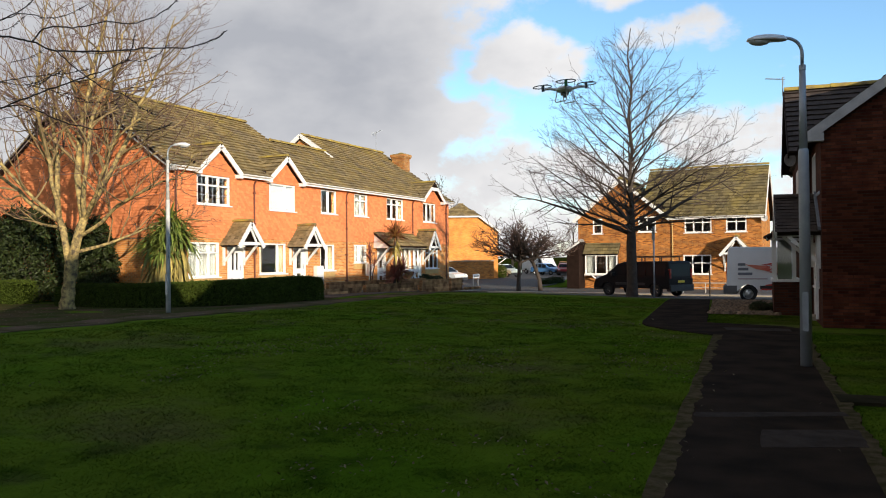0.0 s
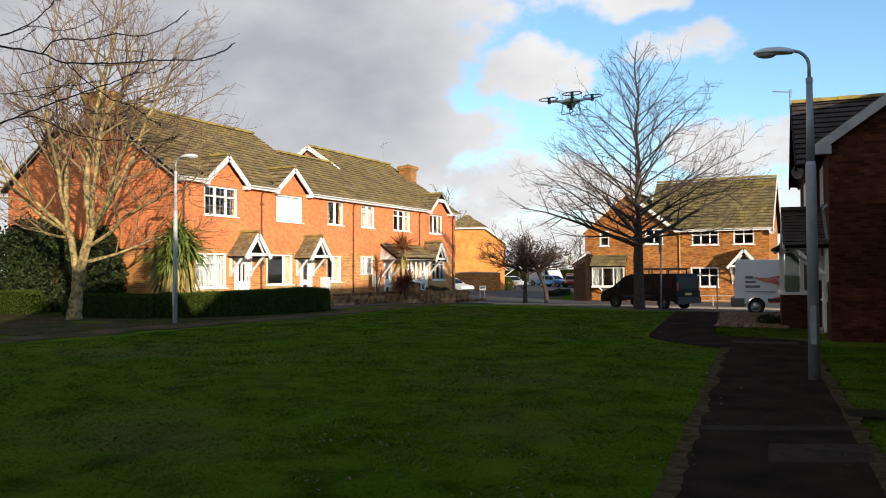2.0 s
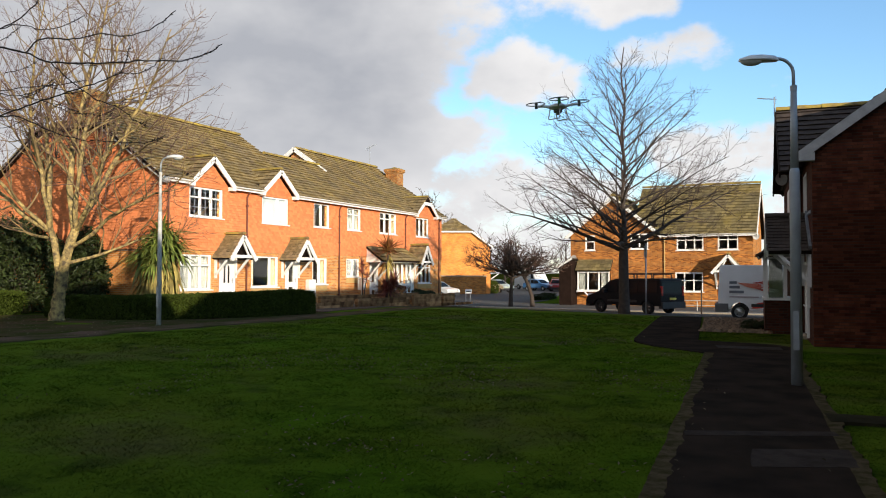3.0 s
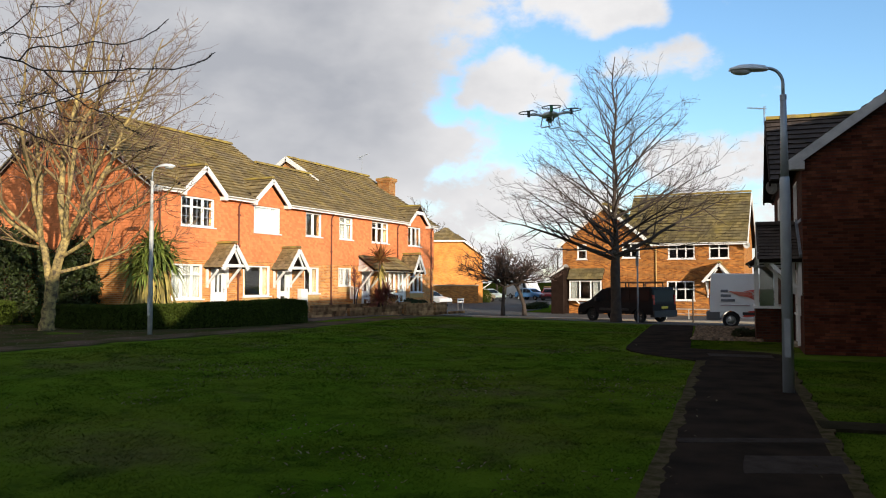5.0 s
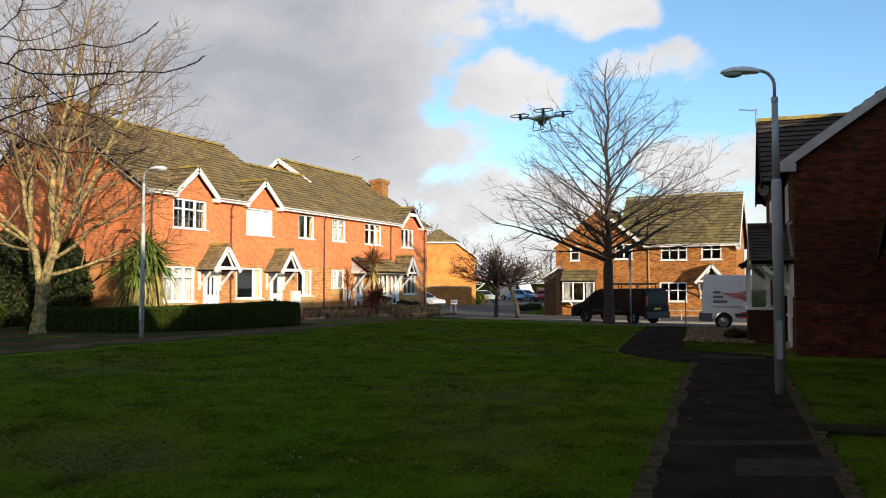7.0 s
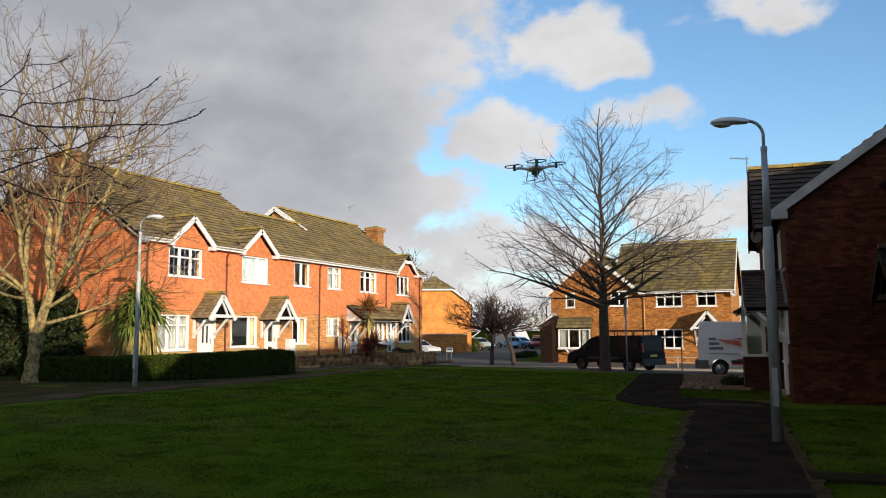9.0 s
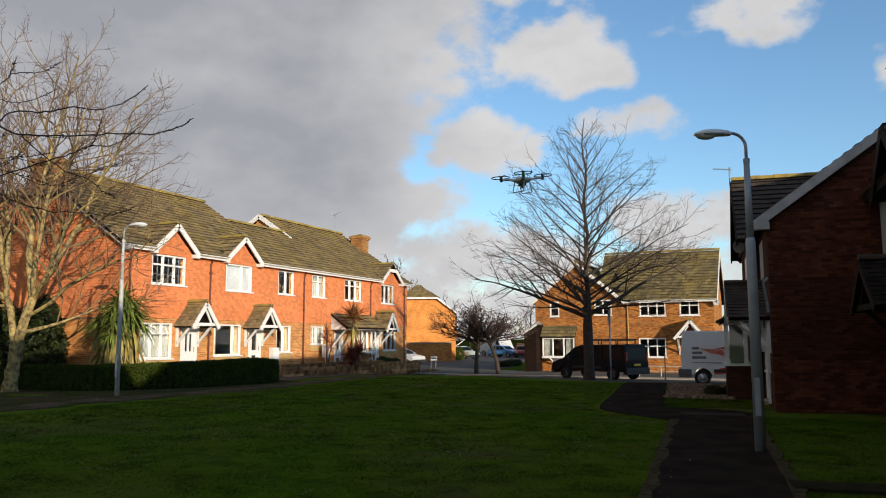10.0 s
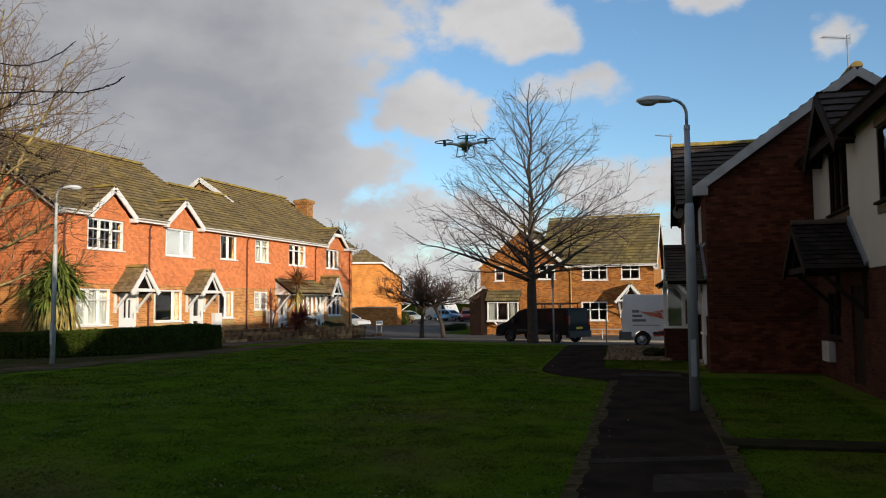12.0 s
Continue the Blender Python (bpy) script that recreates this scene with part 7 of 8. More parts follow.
    part("emblem_tail", bm, mat("salmon sign ink", (0.62, 0.20, 0.14), 0.5, 0.1), v)
    bm = prism(bmesh.new(), [(-1.15, 0.50), (-0.9, 0.74), (-0.55, 0.78), (-0.7, 0.52)], -0.985, -0.95)
    part("emblem_flash", bm, red, v)


def hatchback(m, color, label, seed=0, big=False):
    c = paint("car paint " + label.split()[0], color)
    prof = [(1.95, 0.40), (2.0, 0.62), (1.85, 0.80), (0.95, 0.95), (0.25, 1.40), (-0.2, 1.47), (-1.2, 1.43), (-1.75, 1.05), (-1.95, 0.92), (-1.98, 0.40)]
    g = [[(0.80, 0.96), (0.22, 1.34), (-0.15, 1.38), (-0.15, 0.96)], [(-0.25, 0.96), (-0.25, 1.38), (-1.10, 1.35), (-1.35, 1.02)]]
    return vehicle("parked_car", label, "car", m, prof, 1.72, (1.25, -1.3), 0.30, c, g, tumble=0.28, belt=0.92, glass_front=((0.90, 0.98), (0.30, 1.37)), glass_rear=((-1.72, 1.07), (-1.24, 1.39)),
        trims=[("front_bumper", (1.85, 2.05, -0.82, 0.82, 0.24, 0.50), TRIM), ("rear_bumper", (-2.05, -1.85, -0.82, 0.82, 0.24, 0.50), TRIM), ("wing_mirror", (0.62, 0.75, 0.84, 0.98, 0.95, 1.08), c), ("wing_mirror", (0.62, 0.75, -0.98, -0.84, 0.95, 1.08), c)],
        lamps=[("headlamp", (1.78, 1.99, 0.5, 0.78, 0.62, 0.78), CLEARLAMP), ("headlamp", (1.78, 1.99, -0.78, -0.5, 0.62, 0.78), CLEARLAMP), ("tail_lamp", (-2.0, -1.88, 0.6, 0.8, 0.72, 0.95), REDLAMP), ("tail_lamp", (-2.0, -1.88, -0.8, -0.6, 0.72, 0.95), REDLAMP)])


vans()
hatchback(pose(-31.65, 60.95, -0.37, 0, 0, -14), (0.62, 0.63, 0.63), "white hatchback parked beyond the terrace")
hatchback(pose(-34.95, 82.8, -0.37, 0, 0, -24), (0.55, 0.60, 0.50), "pale silver-green car parked behind the bush")
hatchback(pose(-33.5, 93.3, -0.37, 0, 0, -20), (0.08, 0.22, 0.46), "blue car parked along the side road")
hatchback(pose(-30.6, 91.8, -0.37, 0, 0, -75), (0.30, 0.03, 0.03), "dark red car parked by the fence")


def far_truck():
    c = paint("white lorry paint", (0.6, 0.6, 0.6), 0.4)
    prof = [(2.6, 0.5), (2.65, 1.1), (2.3, 1.5), (1.7, 2.45), (-2.6, 2.5), (-2.65, 0.5)]
    v = vehicle("white_van", "white van parked far along the side road", "van", pose(-37.1, 100.3, -0.37, 0, 0, -35), prof, 2.1, (1.7, -1.7), 0.36, c, [[(2.05, 1.5), (1.6, 2.25), (1.1, 2.25), (1.1, 1.5)]], tumble=0.05, glass_front=((2.25, 1.55), (1.75, 2.35)), glass_rear=((-2.635, 1.3), (-2.61, 2.3)),
        lamps=[("tail_lamp", (-2.68, -2.6, 0.8, 1.0, 0.9, 1.4), REDLAMP), ("tail_lamp", (-2.68, -2.6, -1.0, -0.8, 0.9, 1.4), REDLAMP)])


far_truck()


# ---- garden walls, posts and small fixtures ----
SLEEPER = mat("weathered timber sleeper", (0.40, 0.225, 0.105), 0.95, 0.6, 3, 0.8, 25, spec=0.0, objrand=0.9, second=(0.14, 0.07, 0.032))


def sleeper_wall(a, b, rows, z, label):
    """A low retaining wall of stacked timber sleepers, each a piece of its own."""
    a, b = Vector((*a, 0)), Vector((*b, 0))
    d = (b - a)
    L = d.length
    h = thing("sleeper_wall", label, "garden wall", Matrix.Translation((a.x, a.y, z)) @ Matrix.Rotation(math.atan2(d.y, d.x), 4, "Z"), group="low timber garden walls")
    rnd = random.Random(int(L * 100))
    for r in range(rows):
        x = -0.4 if r % 2 else 0.0
        while x < L - 0.1:
            e = min(x + 1.5, L)
            s = max(x, 0)
            o = rnd.uniform(-0.015, 0.015)
            part("sleeper", boxes((s + 0.005, e - 0.005, -0.09 + o, 0.09 + o, r * 0.135, r * 0.135 + 0.128), bevel=0.012), SLEEPER, h)
            x += 1.5
    return h


sleeper_wall((-20.75, 26.6), (-20.45, 30.2), 3, 0.05, "low wall of weathered timber sleepers before the terrace")
sleeper_wall((-20.35, 30.4), (-20.0, 34.8), 4, 0.03, "four-course timber sleeper wall edging the front garden")
sleeper_wall((-19.85, 35.0), (-19.55, 37.6), 5, 0.0, "stacked timber sleeper wall before the bay window")
sleeper_wall((-19.5, 37.75), (-19.35, 38.9), 5, 0.0, "short timber sleeper wall at the terrace's end")
sleeper_wall((-19.3, 39.2), (-19.15, 40.9), 1, 0.0, "single worn timber sleeper edging the pavement")
sleeper_wall((-21.6, 29.2), (-21.2, 38.0), 3, 0.30, "upper timber sleeper kerb along the terrace path")
sheet("pavement", [(-22.4, 20.5), (-22.4, 28), (-22.4, 35), (-22.4, 43.3)], [(-20.4, 23), (-20.6, 28), (-20.1, 35), (-19.2, 42.2)], 0.10, mat("brown paving slab", (0.20, 0.155, 0.115), 0.95, 0.4, 2, 0.4, spec=0.1), "paved strip along the terrace front", n=5, thick=0.3)
tagged(part("stone_steps", boxes((-20.5, -19.7, 25.0, 25.9, 0.05, 0.24), (-20.9, -20.1, 25.1, 26.0, 0.24, 0.38), bevel=0.015), mat("buff stone", (0.36, 0.25, 0.13), 0.9, 0.4, 4, 0.4)), "two buff stone steps at the hedge's end", "steps")


def fixture_box(parent_name, label, m, w, d, hgt, leg=0.0):
    h = thing(parent_name, label, "meter box", m)
    part("cabinet", boxes((-w / 2, w / 2, -d / 2, d / 2, leg, leg + hgt), bevel=0.012), WHITE, h)
    part("cabinet_door", boxes((-w / 2 + 0.03, w / 2 - 0.03, -d / 2 - 0.012, -d / 2 - 0.001, leg + 0.03, leg + hgt - 0.03), bevel=0.005), WHITE, h)
    if leg:
        part("leg", boxes((-0.04, 0.04, -0.03, 0.03, 0, leg - 0.002)), WHITE, h)
    return h


fixture_box("meter_box", "white meter cabinet on the brick wall", pose(-22.27, 29.42, 0.62, 0, 0, 90), 0.52, 0.22, 0.85)
fixture_box("meter_box", "white meter cabinet on a post by the wall", pose(-21.9, 33.3, 0.3, 0, 0, 90), 0.40, 0.24, 0.62, leg=0.62)


def post(x, y, hgt, r, material, name, label, plate=None):
    z = ground_z(x, y)
    h = thing(name, label, "post", pose(x, y, z))
    part("pole", tube(bmesh.new(), [(0, 0, -0.1), (0, 0, hgt)], r, 10), material, h, smooth=True)
    part("cap", tube(bmesh.new(), [(0, 0, hgt), (0, 0, hgt + 0.02)], r * 1.1, 10), material, h)
    if plate:
        w, t, z0, mt = plate
        part("plate", boxes((-w / 2, w / 2, -0.045 - r, -r - 0.01, z0, z0 + t), bevel=0.006), mt, h)
    return h


post(-8.3, 37.3, 3.4, 0.04, STEEL, "sign_post", "thin grey metal post by the parking bay", (0.14, 0.55, 2.75, STEEL))
post(-6.3, 41.2, 1.4, 0.035, mat("dark timber post", (0.05, 0.035, 0.025), 0.8, 0.3), "bollard_post", "thin dark post at the road's edge")
post(-24.9, 66.5, 3.0, 0.05, mat("pale grey post", (0.4, 0.42, 0.42), 0.6, 0.2), "sign_post", "pale grey post beside the side road")
post(-31.0, 99.0, 6.5, 0.09, mat("timber pole", (0.30, 0.24, 0.16), 0.8, 0.3), "utility_pole", "tall pale timber pole in the distance")


def low_rail():
    h = thing("low_rail", "low pale metal rail before the far house", "railing", pose(-8.6, 46.6, ground_z(-8, 46.6), 0, 0, -4))
    m = mat("pale rail paint", (0.45, 0.44, 0.40), 0.6, 0.2)
    for i in range(4):
        part("post", tube(bmesh.new(), [(i * 1.3, 0, -0.1), (i * 1.3, 0, 0.62)], 0.03, 8), m, h)
    part("rail", tube(bmesh.new(), [(-0.1, 0, 0.6), (4.0, 0, 0.6)], 0.028, 8), m, h)
    part("rail", tube(bmesh.new(), [(-0.1, 0, 0.32), (4.0, 0, 0.32)], 0.022, 8), m, h)


low_rail()


def name_plate():
    h = thing("street_name_sign", "white street name plate on two short posts", "sign", pose(-25.4, 54.0, ground_z(-25.4, 54.0), 0, 0, 84))
    for x in (-0.35, 0.35):
        part("post", boxes((x - 0.035, x + 0.035, -0.03, 0.03, -0.1, 0.95)), mat("grey sign post", (0.25, 0.25, 0.25), 0.7, 0.2), h)
    part("plate", boxes((-0.48, 0.48, -0.055, -0.031, 0.62, 0.95), bevel=0.008), WHITE, h)
    part("lettering_bar", boxes((-0.38, 0.38, -0.059, -0.054, 0.74, 0.83)), TRIM, h)


name_plate()


def dish(parent, m):
    d = part("satellite_dish", tube(bmesh.new(), [(0, 0.0, 0.0), (0, 0.16, 0.0), (0, 0.2, 0.06)], 0.02, 8), STEEL, parent, "small wall-mounted satellite dish", m=m)
    bm = bmesh.new()
    rows = []
    for r, y in ((0.02, 0.25), (0.14, 0.262), (0.25, 0.30), (0.29, 0.325)):
        rows.append([bm.verts.new((r * math.cos(t), y, 0.08 + r * 1.1 * math.sin(t))) for t in np.linspace(0, math.tau, 16, endpoint=False)])
    for a, b in zip(rows, rows[1:]):
        for i in range(16):
            bm.faces.new((a[i], a[(i + 1) % 16], b[(i + 1) % 16], b[i]))
    bm.faces.new(rows[0])
    s = part("reflector", bm, WHITE_OLD, d)
    sm = s.modifiers.new("thickness", "SOLIDIFY")
    sm.thickness = 0.012
    part("feed_arm", tube(bmesh.new(), [(0, 0.25, -0.2), (0, 0.48, -0.12), (0, 0.56, 0.04)], 0.012, 6), STEEL, d)
    return d


def aerial(parent, m, hgt=1.3, ahead=0.62, behind=0.34):
    """A rooftop aerial: bent mast, boom and rods."""
    a = part("aerial", tube(bmesh.new(), [(0, 0, 0), (0, 0, hgt)], 0.017, 6), STEEL, parent, "rooftop television aerial", m=m)
    bm = tube(bmesh.new(), [(-ahead, 0, hgt - 0.03), (behind, 0, hgt - 0.03 - (ahead + behind) * 0.094)], 0.012, 6)
    for x in np.linspace(-ahead + 0.02, behind - 0.14, 10):
        z = hgt - 0.03 - (x + ahead) * 0.094
        tube(bm, [(x, -0.13, z), (x, 0.13, z)], 0.006, 4)
    for z in (-0.14, -0.07, 0.0, 0.07):
        tube(bm, [(behind - 0.06, -0.17, hgt - 0.1 + z), (behind - 0.06, 0.17, hgt - 0.1 + z)], 0.007, 4)
    part("boom", bm, STEEL, a)
    return a


aerial(hR1, pose(-0.62, 6.3, 6.9, 0, 0, 10), 0.62, 0.52, 0.08)
aerial(hR1, pose(3.55, 0.2, 7.5, 0, 0, 10), 1.0, 0.62, 0.08)
aerial(hD, pose(4.1, 4.9, 8.7, 0, 0, 60), 1.45, 0.75, 0.4)
dish(hR1, pose(-0.6, 4.4, 4.55, 0, 0, 205) @ Matrix.Scale(0.62, 4))
dish(hF, pose(12.12, -0.02, 4.12, 0, 0, 200) @ Matrix.Scale(0.72, 4))
dish(hF, pose(0.3, -0.02, 2.75, 0, 0, 180) @ Matrix.Scale(0.8, 4))
dish(hD, pose(4.95, 3.6, 7.6, 0, 0, 120))


# ---- the hovering drone ----
def drone():
    h = thing("quadcopter_drone", "small pale grey quadcopter with rotor guards hovering over the lawn", "drone", pose(-2.47, 5.97, 3.24, 2, -3, 22))
    pale, dark = mat("pale grey plastic", (0.78, 0.80, 0.80), 0.4, 0.15, 20, 0.02), mat("dark plastic", (0.10, 0.115, 0.11), 0.5, 0.2, 20, 0.02)
    bm = bmesh.new()
    bmesh.ops.create_uvsphere(bm, u_segments=18, v_segments=10, radius=1)
    bmesh.ops.transform(bm, matrix=Matrix.Diagonal((0.075, 0.095, 0.032, 1)), verts=bm.verts)
    part("shell", bm, pale, h, smooth=True)
    part("battery_pack", boxes((-0.035, 0.035, -0.05, 0.05, -0.048, -0.026), bevel=0.006), dark, h)
    for i in range(4):
        a = radians(90 * i)
        c, s = math.cos(a), math.sin(a)
        arm = part("arm", tube(bmesh.new(), [(c * 0.05, s * 0.05, 0.0), (c * 0.12, s * 0.12, 0.012), (c * 0.19, s * 0.19, 0.015)], [0.016, 0.011, 0.012], 8), pale, h)
        part("motor", tube(bmesh.new(), [(c * 0.19, s * 0.19, -0.005), (c * 0.19, s * 0.19, 0.045)], 0.014, 10), mat("green motor cap", (0.03, 0.22, 0.08), 0.4, 0.1) if i == 3 else dark, arm)
        ring = [(c * 0.195 + 0.082 * math.cos(t), s * 0.195 + 0.082 * math.sin(t), 0.035) for t in np.linspace(0, math.tau, 29)]
        part("rotor_guard", tube(bmesh.new(), ring, 0.0045, 6, caps=False), dark, arm)
        bm = bmesh.new()
        for k in (0, 1):
            t = radians(25 + 50 * i + 180 * k)
            d, e = Vector((math.cos(t), math.sin(t), 0)), Vector((-math.sin(t), math.cos(t), 0))
            o = Vector((c * 0.19, s * 0.19, 0.047))
            vs = [bm.verts.new(o + d * u + e * w + Vector((0, 0, z))) for u, w, z in ((0.005, -0.004, 0), (0.035, -0.011, 0.002), (0.072, -0.005, 0.001), (0.072, 0.004, -0.001), (0.035, 0.007, -0.002), (0.005, 0.004, 0))]
            bm.faces.new(vs)
        bmesh.ops.solidify(bm, geom=bm.faces[:], thickness=0.0015)
        part("rotor_blade", bm, dark, arm)
    for s in (-1, 1):
        bm = tube(bmesh.new(), [(s * 0.04, -0.055, -0.015), (s * 0.062, -0.062, -0.10), (s * 0.064, -0.055, -0.112), (s * 0.064, 0.055, -0.112), (s * 0.062, 0.062, -0.10), (s * 0.04, 0.055, -0.015)], 0.005, 6)
        bm.transform(Matrix.Rotation(radians(48), 4, "Z"))
        part("landing_skid", bm, pale, h)
    bm = boxes((-0.014, 0.014, -0.05, -0.02, -0.078, -0.049), bevel=0.004)
    part("camera_pod", bm, dark, h)


drone()


# ---- distance ----
def far_wood():
    """Bare trees, hedges and fences far off, where the side road runs out."""
    spots = [(-47, 120, 8.5, 3), (-41, 128, 9.5, 4), (-34, 120, 8, 5), (-27, 112, 8.5, 6), (-22, 100, 10.5, 7), (-19, 84, 10.5, 8), (-2.0, 66, 8.2, 9), (3.5, 64, 8.0, 10), (-55, 135, 9, 11), (-16.5, 72, 9.8, 12), (-43.5, 82, 13.0, 13)]
    for x, y, H, seed in spots:
        h = thing("bare_tree", "distant leafless tree in soft brown haze of twigs", "tree", pose(x, y, ground_z(x, y)), group="distant bare trees")
        w = Wood(seed + 100)
        r = w.rnd
        lead = [Vector((0, 0, H * 0.75 * i / 6)) + Vector((r.gauss(0, 0.05), r.gauss(0, 0.05), 0)) for i in range(7)]
        w.limb("trunk", lead, [0.22 * (1 - i / 7) + 0.03 for i in range(7)], 7)
        spec = [dict(per_m=2.2, angle=(25, 60), ratio=0.5, thin=0.6, segs=4, wander=0.12, lift=0.05, sides=3, layer="crown", rmin=0.034),
                dict(per_m=3.0, angle=(25, 60), ratio=0.5, thin=0.7, segs=3, wander=0.12, lift=0.04, sides=3, layer="twigwork", rmin=0.026, least=0.6)]
        for i in range(16):
            t = i / 15
            p = lead[1].lerp(lead[6], t)
            az = i * 2.4
            L = H * (0.42 - 0.22 * t)
            q = w.path(p, Vector((math.cos(az), math.sin(az), 0.5 + t)), L, 6, 0.1, 0.05)
            w.limb("crown", q, [max(0.08 * (1 - t * 0.5) * (1 - 0.8 * j / 6), 0.02) for j in range(7)], 4)
            w.grow(q, 0.07, L, 0, spec)
        w.finish(h, dict(trunk=BARK_D, crown=BARK_D, twigwork=BARK_FAR), dict(twigwork="brown twigs"))


BARK_FAR = mat("brown far twigs", (0.16, 0.105, 0.072), 0.95, 0.3)
far_wood()
hedge("garden_hedge", "distant sunny garden hedge along the side road", [(-52, 108), (-44, 100), (-36.5, 84)], 1.6, 1.7, 5000, 51, HEDGE)
hedge("garden_hedge", "dark distant hedge at the end of the road", [(-75, 150), (-40, 142), (-18, 128)], 2.5, 2.6, 6000, 52, LAURELGREEN)
hedge("garden_hedge", "low dark hedge beside the far house", [(-21.5, 58.5), (-22.0, 64)], 1.0, 0.5, 3000, 53, LAURELGREEN)


def fence():
    m = mat("brown fence panel", (0.20, 0.12, 0.06), 0.9, 0.4, 4, 0.4, objrand=0.3)
    h = thing("timber_fence", "brown timber panel fence along the side road", "fence", pose(-27.5, 86, -0.38, 0, 0, 112))
    for i in range(16):
        part("fence_panel", boxes((i * 1.85, i * 1.85 + 1.75, 0, 0.05, 0.05, 1.55)), m, h)
        part("fence_post", boxes((i * 1.85 - 0.09, i * 1.85 - 0.005, -0.02, 0.08, 0, 1.68)), m, h)


fence()


def far_house_row():
    """Small pale houses that close the view down the side road."""
    for i, (x, y, w, c) in enumerate(((-46, 150, 9, RENDER), (-33, 152, 10, BRICK_T))):
        h = thing("distant_house", "distant small house with brown roof beyond the trees", "house", pose(x, y, -0.38), group="distant houses")
        part("wall", wall_mesh(w, 0, 4.8, [(1.2, 2.6, 3.2, 4.3), (5.5, 7.0, 3.2, 4.3), (1.2, 2.8, 0.9, 2.1), (5.4, 7.0, 0.9, 2.1)], 0.3), c, h)
        for q in ((1.2, 2.6, 3.2, 4.3), (5.5, 7.0, 3.2, 4.3), (1.2, 2.8, 0.9, 2.1), (5.4, 7.0, 0.9, 2.1)):
            window(h, *q, cols=2, fill="net")
        part("wall", boxes((0, w, 7.7, 8, 0, 4.8), (0, 0.3, 0.3, 7.7, 0, 4.8), (w - 0.3, w, 0.3, 7.7, 0, 4.8)), c, h)
        roof_slope(h, (0, -0.3, 4.7), (1, 0, 0), (0, 1, 0.7), -0.2, w + 0.2, 5.25, None, 80 + i)
        roof_slope(h, (0, 8.3, 4.7), (-1, 0, 0), (0, -1, 0.7), -w - 0.2, 0.2, 5.25, None, 82 + i)


far_house_row()


# ---- lawn and path detail ----
def grass_blades():
    rnd = np.random.RandomState(7)
    n = 380000
    d = 2.2 + 32 * rnd.rand(n) ** 1.55
    a = np.radians(rnd.uniform(-8, 66, n))
    x, y = -0.3 - d * np.sin(a), -0.7 + d * np.cos(a)
    left = np.interp(y, [-6, 17.3, 18.6, 19.6, 33.6], [-0.6, -2.8, -4.4, -5.12, -6.95])
    ragged = np.array([noise.noise((p * 2.1, q * 2.1, 4)) + 0.5 * noise.noise((p * 7, q * 7, 1)) for p, q in zip(x, y)])
    keep = (x < left + 0.03 + 0.09 * ragged) & (x > -16.2) & (y > 0.5)
    # a second patch on the right of the path
    m = 50000
    y2 = 2 + 17 * rnd.rand(m) ** 1.3
    x2 = 0.52 - 0.0895 * y2 + 0.05 + 2.6 * rnd.rand(m)
    x2 -= 0.08 * rnd.rand(m) ** 2
    # the strip before the red house
    y3 = 20.9 + 3.2 * rnd.rand(9000)
    x3 = np.interp(y3, [20.7, 24.2], [-3.5, -3.9]) + 2.6 * rnd.rand(9000)
    x, y = np.concatenate([x[keep], x2, x3]), np.concatenate([y[keep], y2, y3])
    n = len(x)
    z = np.array([ground_z(p, q) + (0.03 * noise.noise((p * 0.35, q * 0.35, 0)) + 0.012 * noise.noise((p * 1.7, q * 1.7, 3)) if -30 < p < -1 else 0) - 0.02 for p, q in zip(x, y)])
    dist = np.hypot(x + 0.3, y + 0.7)
    tuft = np.array([noise.noise((p * 0.9, q * 0.9, 9)) for p, q in zip(x, y)])
    hgt = (0.011 + 0.013 * rnd.rand(n)) * (1 + 0.6 * np.clip(tuft, -0.5, 1)) * (1 + dist * 0.02)
    clump = np.array([noise.noise((p * 1.5, q * 1.5, 21)) + 0.4 * noise.noise((p * 4, q * 4, 2)) for p, q in zip(x, y)])
    hgt *= 1 + 3.2 * np.clip(clump - 0.34, 0, 0.6)
    wid = 0.0020 + 0.0006 * dist
    t = rnd.uniform(0, math.tau, n)
    lean = rnd.normal(0, 1.9, (n, 2)) * hgt[:, None]
    P = np.stack([x, y, z], 1)
    s = np.stack([np.cos(t) * wid, np.sin(t) * wid, np.zeros(n)], 1)
    top = P + np.stack([lean[:, 0], lean[:, 1], hgt], 1)
    v = np.stack([P - s, P + s, top], 1).reshape(-1, 3)
    f = np.arange(3 * n).reshape(-1, 3)
    me = bpy.data.meshes.new("grass")
    me.vertices.add(3 * n)
    me.vertices.foreach_set("co", v.ravel())
    me.loops.add(3 * n)
    me.loops.foreach_set("vertex_index", f.ravel())
    me.polygons.add(n)
    me.polygons.foreach_set("loop_start", np.arange(0, 3 * n, 3))
    me.update(calc_edges=True)
    ob = add_mesh("grass", me, grass_mat("grass blade", 0.82, 0.0))
    tagged(ob, "short green lawn grass with uneven tufts", "grass", kind="stuff")


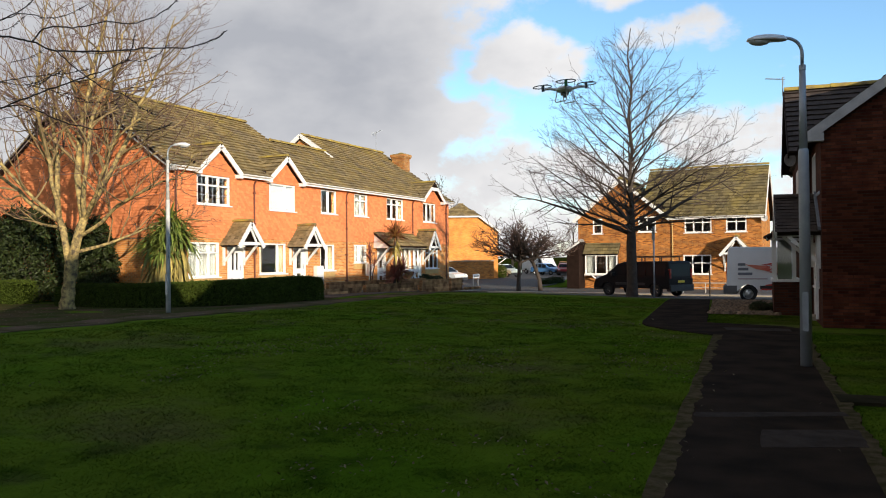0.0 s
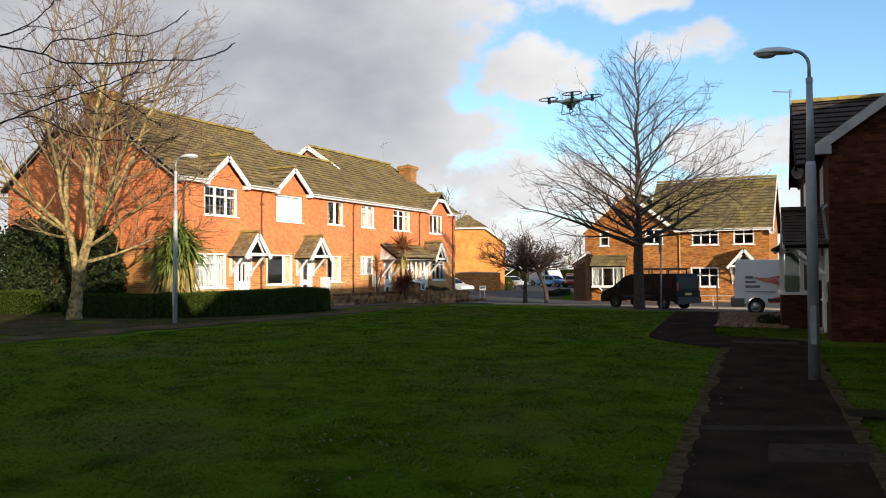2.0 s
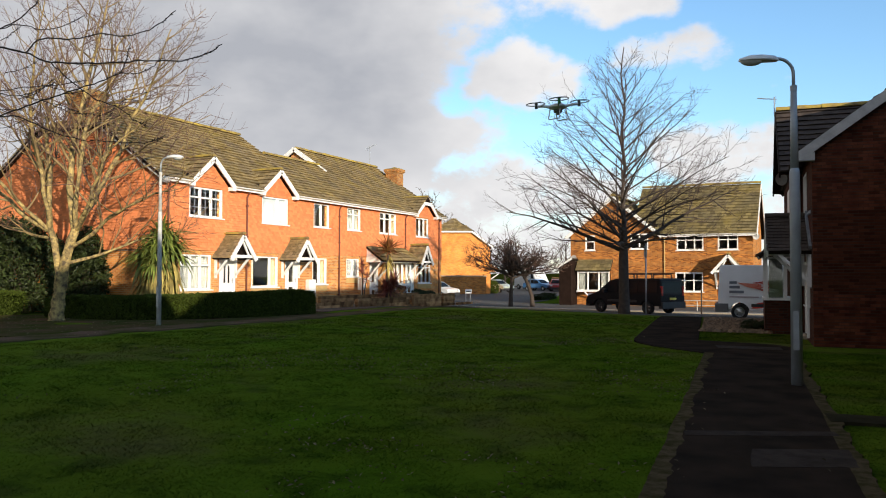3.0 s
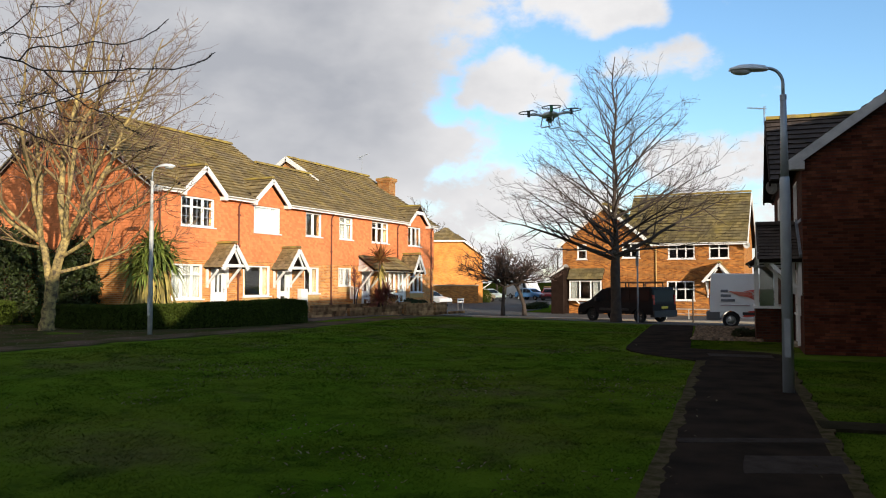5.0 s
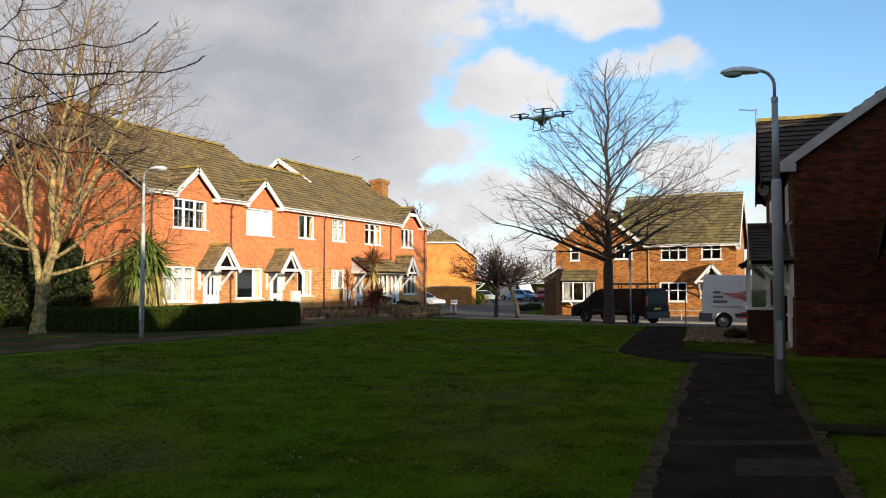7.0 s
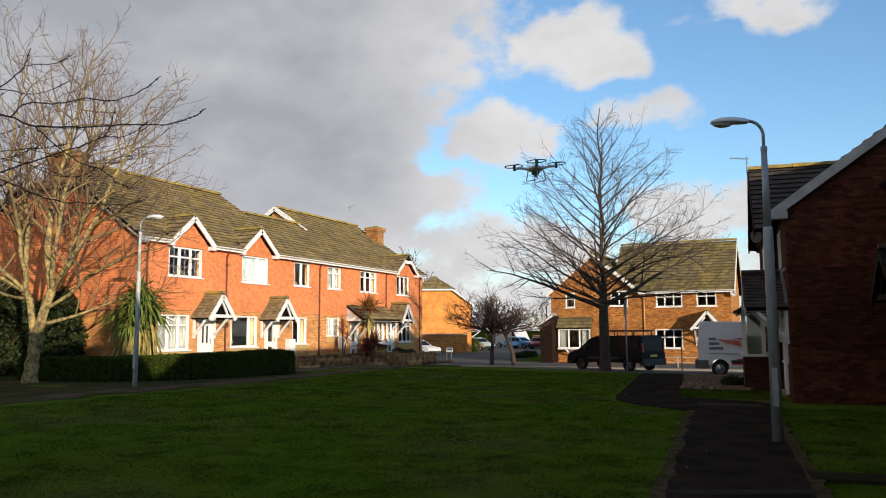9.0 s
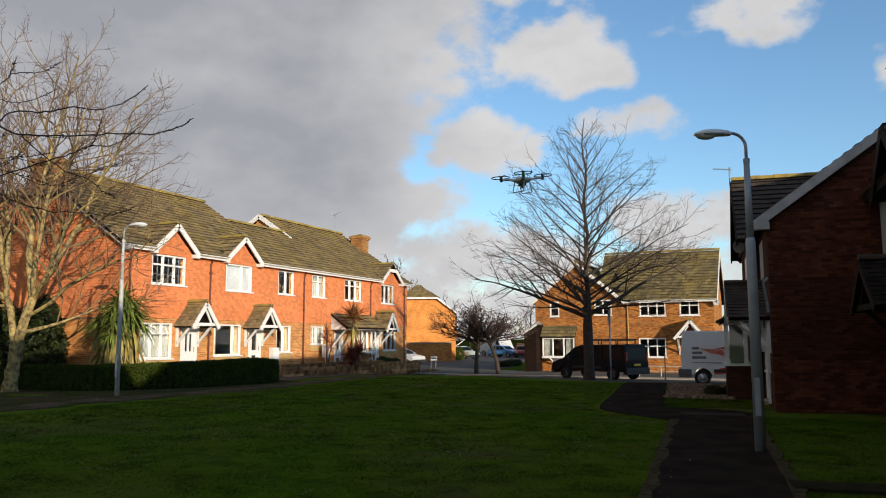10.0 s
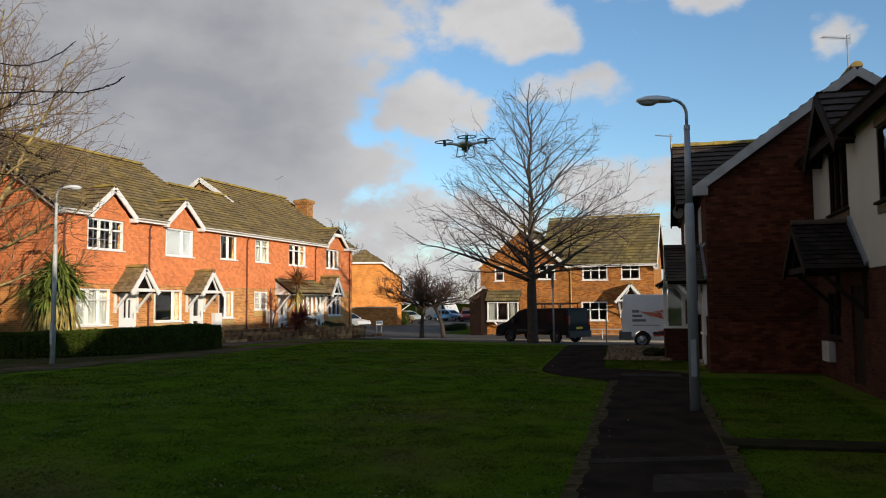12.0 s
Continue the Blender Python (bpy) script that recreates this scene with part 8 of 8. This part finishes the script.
def litter():
    """Dead leaves lying on the lawn and along the path."""
    rnd = np.random.RandomState(3)
    P = []
    while len(P) < 2600:
        x, y = rnd.uniform(-14, -1.5), rnd.uniform(4, 22)
        belt = math.exp(-((y - 12.5) / 4.0) ** 2 - ((x + 5.0) / 5.0) ** 2)
        if noise.noise((x * 0.45, y * 0.30, 5)) + 0.5 * noise.noise((x * 1.3, y * 0.9, 8)) + 0.2 * rnd.rand() + 0.35 * belt > 0.42 and x < -1.2 - 0.0935 * y:
            P.append((x, y, ground_z(x, y) + 0.03))
    for _ in range(26):
        y = rnd.uniform(4, 12)
        x = -1.05 - 0.0935 * y + abs(rnd.normal(0, 0.22)) if rnd.rand() < 0.7 else 0.4 - 0.0895 * y - abs(rnd.normal(0, 0.1))
        P.append((x, y, ground_z(x, y) + 0.03))
    for _ in range(900):
        x, y = rnd.uniform(-26, -16.5), rnd.uniform(11, 19)
        P.append((x, y, ground_z(x, y) + 0.03))
    me = leaves(P, 0.022, 5, up=1.6)
    tagged(add_mesh("fallen_leaves", me, mat("dead leaf", (0.17, 0.14, 0.085), 1.0, 0.4, 5, 0.1, spec=0.0, island=1.2)), "scattered dry fallen leaves on the grass", "leaves", kind="stuff")


grass_blades()
litter()


def stones():
    """Rounded stones over the gravel strip, with a rough row along its near edge."""
    rnd = random.Random(12)
    vs, fs = [], []
    for i in range(1500):
        t = rnd.random()
        y = 24.2 + 9.2 * t ** 1.6
        x = rnd.uniform(np.interp(y, [24, 33.6], [-3.85, -5.05]), np.interp(y, [24, 33.6], [-2.0, -2.7]))
        r = rnd.uniform(0.02, 0.05)
        if i < 90:
            x, y, r = -3.9 + 2.0 * i / 90, 24.15 + rnd.gauss(0, 0.05), rnd.uniform(0.05, 0.10)
        k = len(vs)
        z = ground_z(x, y) + 0.03 + r * 0.2
        a = rnd.uniform(0, 1.5)
        for j in range(6):
            q = rnd.uniform(0.8, 1.2)
            vs.append((x + r * q * math.cos(a + j * 1.047), y + r * q * math.sin(a + j * 1.047), z - r * 0.3))
        for j in range(4):
            vs.append((x + 0.55 * r * math.cos(a + j * 1.57), y + 0.55 * r * math.sin(a + j * 1.57), z + r * 0.5))
        fs += [(k + 6, k + 7, k + 8, k + 9)] + [(k + 0, k + 1, k + 7, k + 6), (k + 1, k + 2, k + 7), (k + 2, k + 3, k + 8, k + 7), (k + 3, k + 4, k + 9, k + 8), (k + 4, k + 5, k + 9), (k + 5, k + 0, k + 6, k + 9)]
    ob = add_mesh("stones", grid_mesh("stones", vs, fs), mat("garden stone", (0.24, 0.165, 0.105), 0.95, 0.5, 12, 0.4, spec=0.05, island=0.9, second=(0.13, 0.10, 0.075)))
    tagged(ob, "rounded brown stones covering the gravel strip", "stones", kind="stuff")


stones()
sheet("path_patch", wavy([(-0.97, 6.87), (-1.02, 7.65)], 0.04, 11), wavy([(-0.08, 7.27), (-0.17, 8.03)], 0.04, 12), 0.0235, mat("grey repair patch", (0.056, 0.044, 0.036), 0.95, 0.7, 5, 0.6, spec=0.03, second=(0.034, 0.027, 0.022)), "paler grey repair patch in the footpath", n=4)
sheet("path_patch", wavy([(-1.74, 8.02), (-1.79, 8.28)], 0.05, 13), wavy([(-0.25, 8.72), (-0.30, 8.95)], 0.05, 14), 0.0232, mat("grey seam", (0.050, 0.040, 0.032), 0.95, 0.8, 6, 0.6, spec=0.03, second=(0.030, 0.024, 0.020)), "pale worn seam across the footpath", n=6)
sheet("path_patch", [(-2.7, 18.6), (-2.85, 19.3)], [(-1.3, 18.7), (-1.4, 19.4)], 0.0265, mat("worn pale asphalt", (0.046, 0.036, 0.028), 0.95, 0.4, 5, 0.5, spec=0.05), "worn pale patch at the path's bend", n=4)
# concrete colour taken down to the footpath's shade-darkened level
sheet("path", [(-0.33, 9.6), (0.6, 9.72), (2.4, 9.95)], [(-0.40, 10.15), (0.55, 10.27), (2.35, 10.5)], 0.028, mat("darkened concrete", (0.040, 0.036, 0.022), 0.95, 0.5, 3, 0.4, spec=0.0), "narrow concrete path to a front door", n=4)
for xa, xb, s in (((-0.50, -6), (-2.84, 17.4), 1), ((1.01, -6), (-1.08, 17.4), -1)):
    L = wavy(line(xa, xb, 15), 0.03, s + 5, 24)
    R = [(x + 0.16 + 0.07 * noise.noise((x * 2, y * 2, s)) + 0.03 * noise.noise((x * 9, y * 9, s)), y) for x, y in L]
    sheet("edging", L, R, 0.0225, KERBM, "crumbling mossy soil edge along the footpath", n=2, thick=0.01)


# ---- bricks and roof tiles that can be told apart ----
# same darkened red as the gable behind: shade put into the colour
BRICK_ONE = mat("single shade-dark red brick", (0.094, 0.032, 0.017), 0.95, 0.3, 3, 0.4, 60, spec=0.05, objrand=0.8, island=0.8, second=(0.058, 0.0165, 0.0105))


def brick_verts(w, hgt, d):
    e = 0.006
    return [(0, 0, 0), (w, 0, 0), (w, 0, hgt), (0, 0, hgt), (e, -d, e), (w - e, -d, e), (w - e, -d, hgt - e), (e, -d, hgt - e)]


BRICK_FACES = [(4, 5, 6, 7), (0, 1, 5, 4), (1, 2, 6, 5), (2, 3, 7, 6), (3, 0, 4, 7)]


def gable_bricks(h, W, ze, k):
    """Stretcher courses over the gable; those about eye height are pieces of their own."""
    bl, bh, j = 0.215, 0.065, 0.010
    whole = grid_mesh("brick", brick_verts(bl, bh, 0.009), BRICK_FACES)
    rest_v, rest_f = [], []
    single = 0
    z, row = 0.0, 0
    rnd = random.Random(4)
    while z < 7.4:
        x = 0.0 if row % 2 == 0 else -(bl + j) / 2
        while x < W:
            a, b = max(x, 0.002), min(x + bl, W - 0.002)
            x += bl + j
            if b - a < 0.05:
                continue
            cx = (a + b) / 2
            if z + bh > ze - 0.1 + k * min(a, W - b) - 0.05 or (cx > 2.54 and z < 5.3):
                continue
            d = rnd.uniform(-0.0015, 0.0015)
            if b - a > bl - 0.01 and 1.25 < z < 3.3 and single < 300:
                ob = new("brick", whole)
                if not whole.materials:
                    whole.materials.append(BRICK_ONE)
                ob.parent = h
                ob.matrix_basis = Matrix.Translation((a, d - 0.002, z))
                single += 1
            else:
                n = len(rest_v)
                rest_v += [(p + a, q + d - 0.002, r + z) for p, q, r in brick_verts(b - a, bh, 0.009)]
                rest_f += [tuple(i + n for i in f) for f in BRICK_FACES]
        z += bh + j
        row += 1
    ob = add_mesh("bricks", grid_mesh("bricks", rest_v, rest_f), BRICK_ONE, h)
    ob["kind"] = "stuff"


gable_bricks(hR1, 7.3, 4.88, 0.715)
